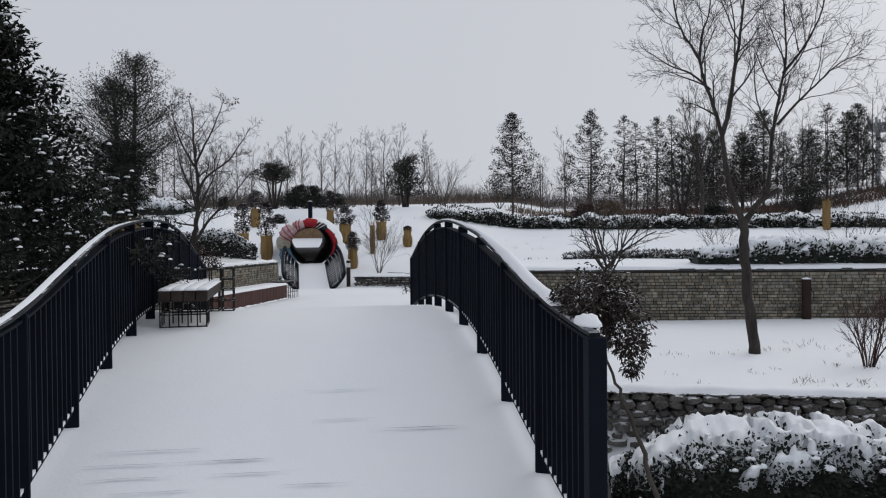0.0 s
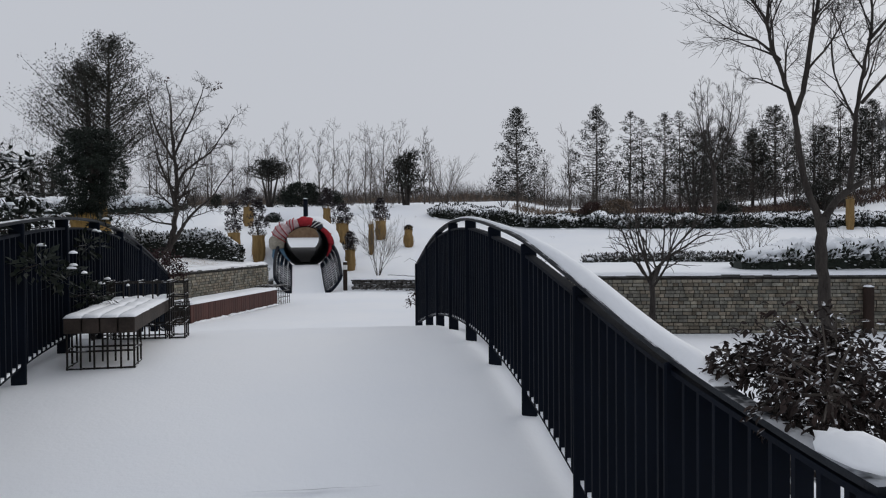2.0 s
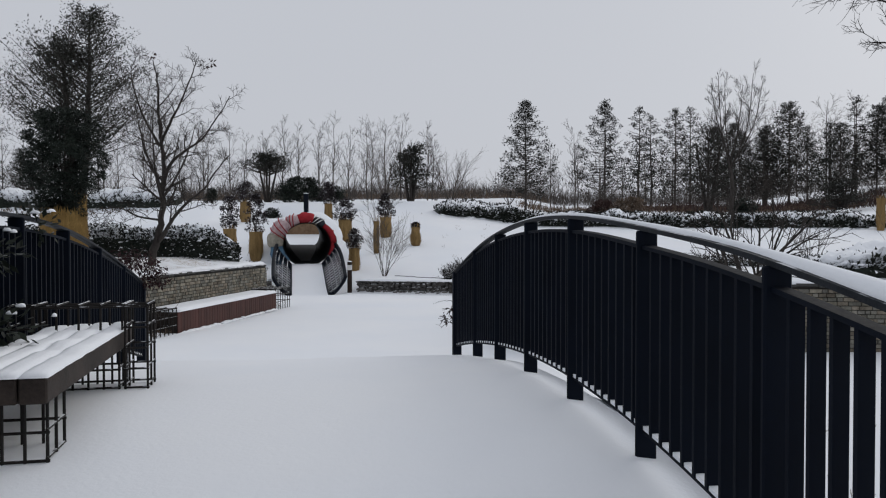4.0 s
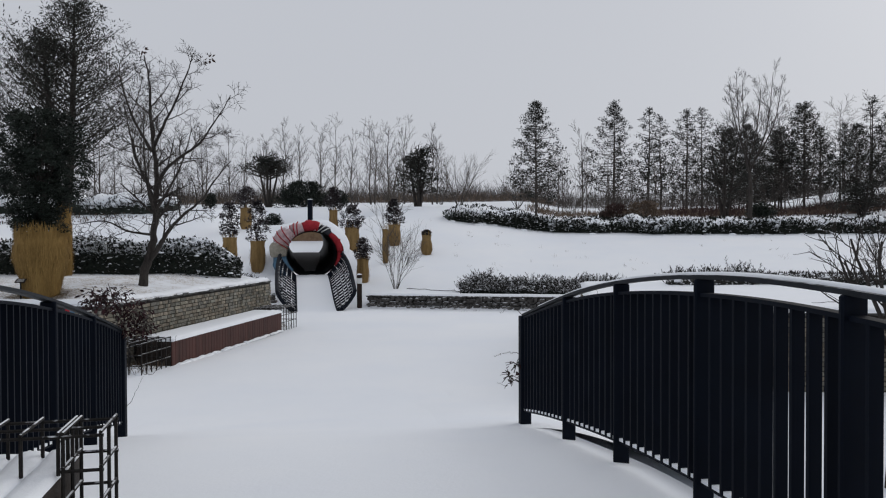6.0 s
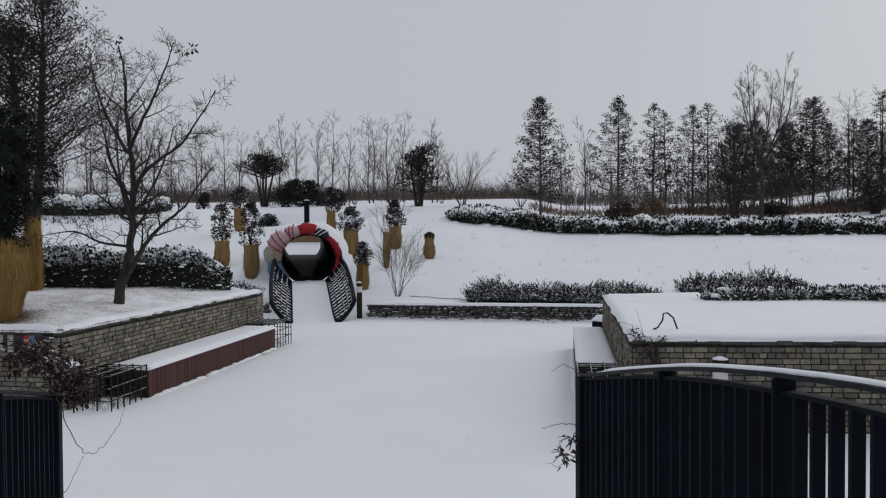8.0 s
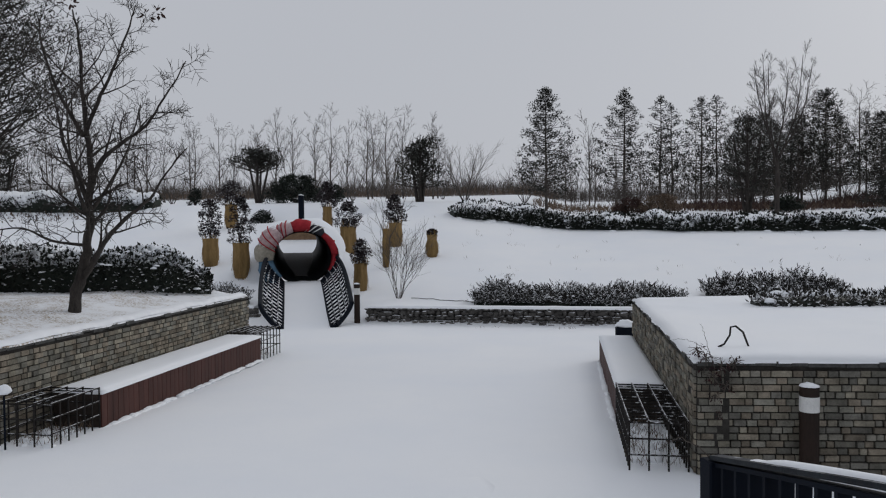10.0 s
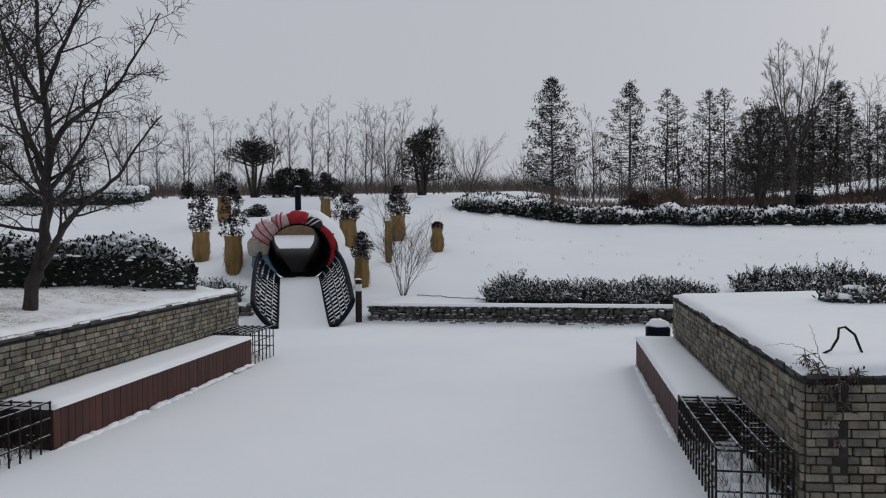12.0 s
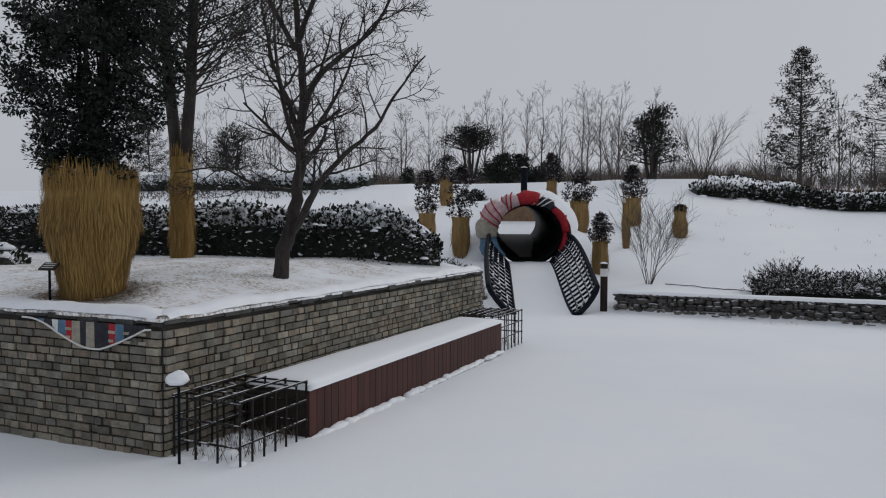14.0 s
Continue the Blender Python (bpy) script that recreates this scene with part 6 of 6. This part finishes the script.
g.v = [tuple(Matrix.Translation(cap) @ Matrix.Rotation(BRIDGE_YAW, 4, "Z") @ Vector(v)) for v in g.v]
solid("snow_cap", g, SNOW, "thick rounded cap of snow on the railing end post", "snow", "snow caps", smooth=True)
vine("dark red climbing vine spilling over the railing end", (-5.84, 11.35, 1.57), [((-0.02, 0.05, 0.02), 0.16), ((0.18, 0.05, -0.08), 0.13), ((0.28, 0.02, -0.2), 0.09), ((-0.2, 0.1, 0.02), 0.13), ((0.06, 0.08, -0.2), 0.11)],
     [((0.05, 0.0, -0.1), (0.1, 0.05, -0.5), (0.06, 0.05, -0.8), (0.02, 0.05, -0.95)), ((0.1, 0.0, -0.2), (0.2, 0.05, -0.55), (0.33, 0.05, -0.6), (0.5, 0.05, -0.4), (0.55, 0.05, -0.25)), ((0.02, 0.05, -0.95), (0.15, 0.05, -0.8), (0.25, 0.05, -0.6))], 202, 0.046, 200, 0.003)
vine("few dark vine leaves curling off the railing end", (-2.47, 11.82, 1.05), [((-0.06, 0.02, 0.0), 0.09), ((-0.12, 0.02, -0.1), 0.08)],
     [((0, 0, 0.1), (-0.1, 0.02, 0.12), (-0.2, 0.02, 0.1), (-0.25, 0.02, 0.08)), ((0, 0, -0.05), (-0.14, 0.02, -0.16), (-0.22, 0.02, -0.14)), ((0.02, 0, 0.4), (-0.1, 0.03, 0.5), (-0.2, 0.03, 0.44))], 203, 0.05, 34, 0.003)
vine("dead creeper hanging over the corner of the brick planter", (-1.75, 16.28, 1.15), [((0.05, 0.0, -0.05), 0.12), ((0.18, -0.04, -0.12), 0.1), ((0.12, -0.06, -0.4), 0.06), ((0.1, -0.05, -0.2), 0.1), ((0.22, -0.05, -0.3), 0.08), ((0.3, -0.03, -0.08), 0.09), ((-0.02, 0.06, 0.02), 0.09), ((0.16, -0.05, -0.55), 0.05)],
     [((0.1, 0.05, 0.0), (0.0, 0.0, 0.1), (-0.15, 0.05, 0.15), (-0.3, 0.1, 0.12)), ((0.1, 0.0, 0.0), (0.14, -0.06, -0.3), (0.18, -0.06, -0.55)), ((0.1, 0.1, 0.0), (0.05, 0.1, 0.2), (0.02, 0.1, 0.28))], 204, 0.036, 60, 0.003)


# ---- distance ----
def far_bare(seed, h, slim):
    rng = random.Random(seed)
    g = Geo()
    pts = [(0, 0, -0.3), (rng.gauss(0, 0.1), 0, h * 0.3), (rng.gauss(0, 0.15), 0, h * 0.62), (rng.gauss(0, 0.2), 0, h)]
    limb(g, rng, pts, 0.1 * h / 8, 0.015, 16, h * 0.3, 2, slim, 0.09, 0.25, 4, 0.013)
    return g.mesh("far_trunk", FAR_TWIG)


def far_conifer(seed, h, w, dense, mat, cone=0.8):
    """A slender conifer: trunk, many rising limbs, small tufts of needles with gaps."""
    rng = random.Random(seed)
    g, lv = Geo(), Geo()
    g.tube([(0, 0, -0.3), (rng.gauss(0, 0.08), 0, h * 0.3), (rng.gauss(0, 0.1), 0, h * 0.6), (0, 0, h)], [0.12, 0.09, 0.06, 0.012], 6)
    n = int(dense * h)
    for k in range(n):
        f = (k + rng.random()) / n
        z = h * (0.14 + 0.86 * f)
        t = k * 2.4 + rng.uniform(-0.5, 0.5)
        r = w * (0.07 + 0.93 * (1 - f) ** cone) * (0.35 + 0.75 * rng.random() ** 0.6)
        out = Vector((math.cos(t), math.sin(t), 0))
        a = Vector((0, 0, z - 0.1))
        m = a + out * r * 0.55 + Vector((0, 0, r * rng.uniform(-0.05, 0.2)))
        e = a + out * r + Vector((0, 0, r * rng.uniform(0.1, 0.6)))
        g.tube([tuple(a), tuple(m), tuple(e)], [0.03, 0.02, 0.008], 3, cap=False)
        for q in (0.55, 0.8, 1.0):
            if rng.random() < q * 0.85:
                spray(lv, rng, m.lerp(e, q * 2 - 1) + Vector((rng.gauss(0, 0.1), rng.gauss(0, 0.1), 0.05)), rng.uniform(0.2, 0.42) * (1 - 0.45 * f), 18, 0.24 - 0.08 * f, 0.4, 0.4)
    return g.mesh("far_trunk", FAR_TWIG), lv.mesh("far_needles", mat)


def spot(px, depth, yaw=0.1536):
    """A plan place by its bearing (tangent, to the right) and depth, seen from the foot of the bridge."""
    ex, ey, a = -3.28, 9.57, yaw
    return ex - math.sin(a) * depth + math.cos(a) * px * depth, ey + math.cos(a) * depth + math.sin(a) * px * depth


BARE = [far_bare(300 + i, 8.0, 0.55 if i < 3 else 0.8) for i in range(6)]
CONIFER = [far_conifer(320 + i, 9.0, (2.1, 2.7, 2.7, 2.9)[i], (8, 11, 19, 25)[i], FAR_LEAF, (0.6, 0.8, 0.7, 0.6)[i]) for i in range(4)]
CONIFER.append(far_conifer(329, 9.0, 4.2, 15, FAR_LEAF, 1.15))


def plant_bare(x, y, h, k, rng):
    ob = tagged(new("far_bare_tree", BARE[k]), "distant leafless tree with fine upright twigs", "tree", "far bare trees")
    ob.matrix_world = Matrix.Translation((x, y, ground_height(x, y) - 0.05)) @ Matrix.Rotation(rng.uniform(0, 6.28), 4, "Z") @ Matrix.Scale(h / 8.0, 4)


def plant_conifer(x, y, h, k, rng, label="distant slender conifer with tufted, snow-dusted needles"):
    z = ground_height(x, y) - 0.05
    root = thing("far_conifer", label, "tree", "far conifers", at=(x, y, z))
    rot = Matrix.Translation((x, y, z)) @ Matrix.Rotation(rng.uniform(0, 6.28), 4, "Z") @ Matrix.Scale(h / 9.0, 4)
    for nm, me in (("trunk", CONIFER[k][0]), ("needles", CONIFER[k][1])):
        ob = new(nm, me)
        ob.matrix_world = rot
        hang(ob, root)


rng = random.Random(400)
# the row of bare trees on the plateau
for i in range(30):
    px = -0.62 + 0.62 * i / 29 + rng.uniform(-0.012, 0.012)
    d = rng.uniform(58, 74)
    x, y = spot(px, d)
    plant_bare(x, y, rng.uniform(5.6, 7.7) * d / 66, rng.randrange(6), rng)
for px, d, h in ((0.47, 60, 8), (0.335, 66, 6.5), (0.20, 62, 5.0), (0.23, 70, 5.5), (0.17, 58, 4.5), (0.38, 70, 7), (0.55, 68, 8.5), (0.6, 60, 8), (0.66, 64, 9), (0.72, 62, 8), (0.52, 74, 7.5)):
    x, y = spot(px, d)
    plant_bare(x, y, h, rng.randrange(3, 5), rng)
for i in range(20):
    d = rng.uniform(64, 80)
    x, y = spot(0.14 + 0.03 * i + rng.uniform(-0.012, 0.012), d)
    plant_bare(x, y, rng.uniform(4.6, 7.2) * d / 66, rng.randrange(6), rng)
for px, d, h, k in ((0.138, 44, 7.2, 2), (0.24, 62, 9.6, 4), (0.288, 64, 9.4, 0), (0.302, 68, 9.0, 0), (0.342, 60, 8.8, 1), (0.362, 62, 9.0, 0), (0.405, 58, 7.0, 2), (0.425, 62, 7.6, 2), (0.507, 58, 8.8, 3), (0.525, 66, 7.2, 1), (0.56, 62, 7.0, 1), (0.6, 60, 8.6, 0), (0.65, 58, 8.0, 2), (0.69, 66, 9.0, 1), (0.39, 70, 8.0, 1), (0.46, 70, 7.5, 2), (0.44, 56, 6.2, 3), (0.475, 58, 7.0, 3), (0.58, 58, 6.5, 3), (0.63, 60, 7.5, 3), (-0.66, 56, 6.0, 2), (-0.72, 60, 7.0, 2), (-0.6, 62, 5.0, 2)):
    x, y = spot(px, d)
    plant_conifer(x, y, h, k, rng)


def forked_bare(x, y, h, seed):
    """A larger leafless tree whose trunk forks into several rising limbs."""
    r = random.Random(seed)
    z = ground_height(x, y) - 0.05
    root = thing("bare_tree", "dark leafless tree with a rounded twiggy crown among the woods", "tree", at=(x, y, z))
    g = Geo()
    g.tube([(x, y, z - 0.2), (x + 0.08, y, z + h * 0.2), (x - 0.05, y, z + h * 0.42)], [0.15, 0.12, 0.1], 8)
    part("trunk", g, BARK, root)
    for i in range(6):
        g = Geo()
        t = 1.05 * i + r.uniform(-0.3, 0.3)
        w = h * r.uniform(0.1, 0.24)
        c, s = math.cos(t), math.sin(t)
        z0 = z + h * r.uniform(0.28, 0.42)
        limb(g, r, [(x - 0.03, y, z0), (x + w * 0.45 * c, y + w * 0.45 * s, z0 + h * 0.16), (x + w * 0.8 * c, y + w * 0.8 * s, z0 + h * 0.34), (x + w * c, y + w * s, z + h * r.uniform(0.86, 1.0))], 0.06, 0.014, 11, h * 0.17, 2, 0.6, 0.1, 0.25, 5, 0.009)
        part("branch", g, BARK, root)


x, y = spot(0.445, 42)
forked_bare(x, y, 8.7, 499)


def far_pine(x, y, h, w, seed, label, low=0.25):
    """A spreading pine with a layered, flat-topped crown on leaning stems."""
    r = random.Random(seed)
    z = ground_height(x, y) - 0.05
    root = thing("far_pine", label, "tree", at=(x, y, z))
    g, lv = Geo(), Geo()
    for i in range(4):
        t = 1.57 * i + r.uniform(-0.4, 0.4)
        pts = [(x + 0.1 * math.cos(t), y, z - 0.2), (x + w * 0.2 * math.cos(t), y + w * 0.2 * math.sin(t), z + h * 0.4), (x + w * 0.35 * math.cos(t), y + w * 0.3 * math.sin(t), z + h * 0.8)]
        g.tube(pts, [0.1, 0.08, 0.04], 6)
    # flat tiers of needles, shrinking upwards, each on its own limbs
    tiers = 7
    for i in range(tiers):
        k = i / (tiers - 1)
        zt = z + h * (low + (0.95 - low) * k)
        cx, cy = x + r.gauss(0, 0.12) * w, y + r.gauss(0, 0.12) * w
        for j in range(9):
            t = 0.7 * j + r.uniform(-0.3, 0.3)
            m = w * (1.0 - 0.6 * k) * r.uniform(0.6, 1.1)
            e = Vector((cx + m * math.cos(t), cy + m * math.sin(t), zt + r.uniform(-0.05, 0.12) * h))
            g.tube([(x, y, zt - 0.12 * h), tuple(e)], [0.04, 0.012], 4, cap=False)
            for q in (0.3, 0.55, 0.8, 1.0):
                p = Vector((cx, cy, zt)).lerp(e, q)
                spray(lv, r, p, 0.32 * r.uniform(0.6, 1.3), 15, 0.18, 0.35, 0.35)
    part("wood", g, BARK, root)["kind"] = "stuff"
    part("needles", lv, FAR_LEAF, root, "dark layered needles")["kind"] = "stuff"


x, y = spot(-0.245, 47)
far_pine(x, y, 3.4, 2.1, 501, "spreading dark pine with a flat layered crown on the hill", 0.68)
x, y = spot(-0.03, 38)
far_pine(x, y, 3.1, 1.4, 502, "dark leaning pine with several stems on the hill crest", 0.35)
x, y = spot(0.405, 46)
far_pine(x, y, 6.0, 2.3, 503, "dense dark evergreen on the hill crest")
x, y = spot(-0.585, 50)
far_pine(x, y, 4.2, 2.4, 506, "dark rounded evergreen on the plateau behind the planter", 0.3)
x, y = spot(0.6, 46)
far_pine(x, y, 2.2, 2.2, 505, "broad low dark pine beside the woods")


def round_bush(label, px, depth, r, h, seed, mat=LEAF_CLEAN, leaf=0.18):
    x, y = spot(px, depth)
    z = ground_height(x, y)
    q = random.Random(seed)
    lv, st = Geo(), Geo()
    for i in range(5):
        t = 1.256 * i
        st.tube([(x, y, z - 0.1), (x + 0.5 * r * math.cos(t), y + 0.5 * r * math.sin(t), z + 0.6 * h)], [0.04, 0.015], 5)
    for _ in range(int(60 * r / 0.7)):
        t, f = q.uniform(0, 6.28), q.random()
        w = r * math.sqrt(max(0.05, 1 - (f * 0.95) ** 2)) * q.uniform(0.5, 1)
        spray(lv, q, (x + w * math.cos(t), y + w * math.sin(t), z + 0.1 + h * f * 0.9), 0.3 * min(1, r * 1.3), 36, leaf, 0.45, 0.7)
    root = thing("round_bush", label, "bush", "bushes on the hill", at=(x, y, z))
    part("wood", st, BARK, root)["kind"] = "stuff"
    part("leaves", lv, mat, root)["kind"] = "stuff"


round_bush("large rounded dark bush dusted with snow on the hill", -0.195, 46, 1.9, 1.6, 511)
round_bush("small dark cone-shaped bush on the hill", -0.33, 42, 0.35, 0.9, 512, leaf=0.12)
round_bush("small dark bush on the hill beside the pillar", -0.24, 41, 0.5, 0.6, 513, leaf=0.12)
round_bush("low dark bush on the hill", -0.15, 45, 0.9, 0.9, 514, leaf=0.14)
round_bush("brown-leaved bush on the hill crest behind the hedge", 0.29, 45, 1.3, 0.9, 515, DRY_BRUSH, 0.14)
round_bush("reddish twiggy bush behind the hedge", 0.25, 46, 1.0, 0.8, 516, RED_BRUSH, 0.14)
round_bush("dark bush behind the far hedge", 0.46, 44, 0.9, 0.8, 517, LEAF_CLEAN, 0.14)


def twiggy_bush(label, px, depth, h, seed, stems=9, mat=FAR_TWIG, spread=0.55):
    x, y = spot(px, depth)
    bare_shrub(label, x, y, ground_height(x, y), h, stems, seed, spread, 0.03, mat, 2, "bush", 6)


twiggy_bush("spreading leafless bush on the hill crest", 0.03, 40, 2.8, 521, 11, TWIG)
twiggy_bush("leafless brown bush among the straw-wrapped shrubs", -0.07, 42, 3.0, 522, 7, TWIG, 0.3)
for i in range(16):
    twiggy_bush("leafless bush among the distant trees", 0.1 + 0.04 * i + rng.uniform(-0.01, 0.01), rng.uniform(46, 60), rng.uniform(1.8, 3.4), 530 + i, 8)
for i in range(12):
    twiggy_bush("leafless bush among the distant trees", -0.66 + 0.06 * i, rng.uniform(50, 60), rng.uniform(1.5, 2.6), 560 + i, 7)


def brush_belt(name, label, px0, px1, d0, d1, h, count, mat, seed):
    """Tangled undergrowth too fine to count."""
    q = random.Random(seed)
    g = Geo()
    for _ in range(count):
        px, d = q.uniform(px0, px1), q.uniform(d0, d1)
        x, y = spot(px, d)
        p = Vector((x, y, ground_height(x, y) - 0.05))
        k = h * q.uniform(0.3, 1.0) * (0.75 + 0.5 * noise.noise((x * 0.3, y * 0.3, seed)))
        v = Vector((q.gauss(0, 0.35), q.gauss(0, 0.35), 1)).normalized()
        g.leaf(p, v, Vector((q.gauss(0, 1), q.gauss(0, 1), 0)), k, 0.035 + 0.03 * q.random())
        for _ in range(3):
            w = (v + Vector((q.gauss(0, 0.6), q.gauss(0, 0.6), 0.1))).normalized()
            g.leaf(p + v * k * q.uniform(0.2, 0.7), w, Vector((q.gauss(0, 1), q.gauss(0, 1), 0.2)), k * 0.5, 0.03)
    solid(name, g, mat, label, "undergrowth", kind="stuff")


brush_belt("undergrowth", "belt of dry brown undergrowth in front of the far trees", 0.12, 0.85, 47, 60, 0.8, 3600, DRY_BRUSH, 601)
brush_belt("undergrowth", "dark reddish undergrowth on the bank beyond the hedge", 0.3, 0.95, 47, 62, 1.1, 5200, RED_BRUSH, 602)
brush_belt("undergrowth", "dry brown undergrowth under the far row of trees", -0.75, 0.15, 88, 104, 2.0, 6000, DRY_BRUSH, 603)
brush_belt("undergrowth", "dim far undergrowth at the edge of the plateau", -0.8, 0.9, 84, 116, 3.6, 13000, FAR_TWIG, 604)
brush_belt("undergrowth", "low snowy weeds along the hill crest", -0.75, -0.42, 36, 44, 0.35, 1500, DRY_BRUSH, 605)


def mast():
    """Far telephone mast with a round platform and aerials."""
    x, y = 40.5, 110.0
    z = ground_height(x, y)
    root = thing("telephone_mast", "distant grey telephone mast with a round aerial platform", "mast", at=(x, y, z))
    g = Geo()
    g.lathe(x, y, [(0.36, z - 0.5), (0.26, z + 8.8)], 12)
    part("pole", g, GREY_METAL, root)
    g = Geo()
    g.lathe(x, y, [(0.8, z + 8.4), (1.15, z + 8.7), (1.15, z + 9.5), (1.1, z + 9.6)], 16)
    part("platform", g, GREY_METAL, root)
    for i in range(6):
        g = Geo()
        t = i * 1.047
        g.box(Matrix.Translation((x + 1.2 * math.cos(t), y + 1.2 * math.sin(t), z + 9.6)), 0.2, 0.2, 1.4)
        part("aerial", g, GREY_METAL, root)
    g = Geo()
    g.tube([(x, y, z + 9.0), (x, y, z + 12)], [0.06, 0.03], 6)
    part("rod", g, GREY_METAL, root)


mast()


# ---- traces in the snow ----
def weeds(name, label, x0, x1, y0, y1, n, seed, h=0.14):
    q = random.Random(seed)
    g = Geo()
    for _ in range(n):
        cx, cy = q.uniform(x0, x1), q.uniform(y0, y1)
        off = Vector((cx - TUNNEL.x, cy - TUNNEL.y, 0))
        if noise.noise((cx * 0.9, cy * 0.9, seed)) < 0.05 or (abs(off.dot(TS)) < 5.5 and off.dot(TD) > -7.5):
            continue
        for _ in range(5):
            p = Vector((cx + q.gauss(0, 0.05), cy + q.gauss(0, 0.05), 0))
            p.z = ground_height(p.x, p.y)
            g.leaf(p, Vector((q.gauss(0, 0.5), q.gauss(0, 0.5), 0.8)).normalized(), Vector((q.gauss(0, 1), q.gauss(0, 1), 0.2)), h * q.uniform(0.4, 1.2), 0.007)
    solid(name, g, DRY_BRUSH, label, "weeds", kind="stuff")


weeds("weeds", "dry weeds poking through the snow of the garden bed", 0.6, 7.5, 9.3, 13.5, 260, 701, 0.09)
weeds("weeds", "dry stalks poking through the snow at the foot of the slope", -9, -4, 28.2, 33.5, 160, 702, 0.16)
weeds("weeds", "dry stalks on the snowy slope", -18, 8, 30, 42, 260, 703, 0.16)
weeds("weeds", "scattered stalks before the low rubble wall", -7.5, 2, 26.9, 27.55, 80, 704, 0.07)


def board_marks():
    """Flat grey strips painting shade in furrows where board gaps show through the snow."""
    q = random.Random(711)
    # pale greys hold the shade that a sunk groove would have
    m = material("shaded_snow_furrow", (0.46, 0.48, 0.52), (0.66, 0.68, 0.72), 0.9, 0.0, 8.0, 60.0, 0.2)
    g = Geo()
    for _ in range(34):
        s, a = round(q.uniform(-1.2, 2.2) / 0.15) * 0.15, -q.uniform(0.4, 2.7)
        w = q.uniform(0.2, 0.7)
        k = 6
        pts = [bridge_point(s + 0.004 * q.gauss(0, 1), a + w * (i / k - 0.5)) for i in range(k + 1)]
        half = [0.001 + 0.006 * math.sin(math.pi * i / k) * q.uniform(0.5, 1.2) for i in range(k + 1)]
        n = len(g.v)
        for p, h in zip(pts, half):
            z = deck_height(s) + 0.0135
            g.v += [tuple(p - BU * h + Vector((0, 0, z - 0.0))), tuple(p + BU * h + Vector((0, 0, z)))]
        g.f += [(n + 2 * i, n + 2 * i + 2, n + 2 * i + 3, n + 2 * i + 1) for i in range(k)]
    solid("board_furrows", g, m, "faint grey strips painting furrow shade above the deck board gaps", "snow", kind="stuff")


board_marks()
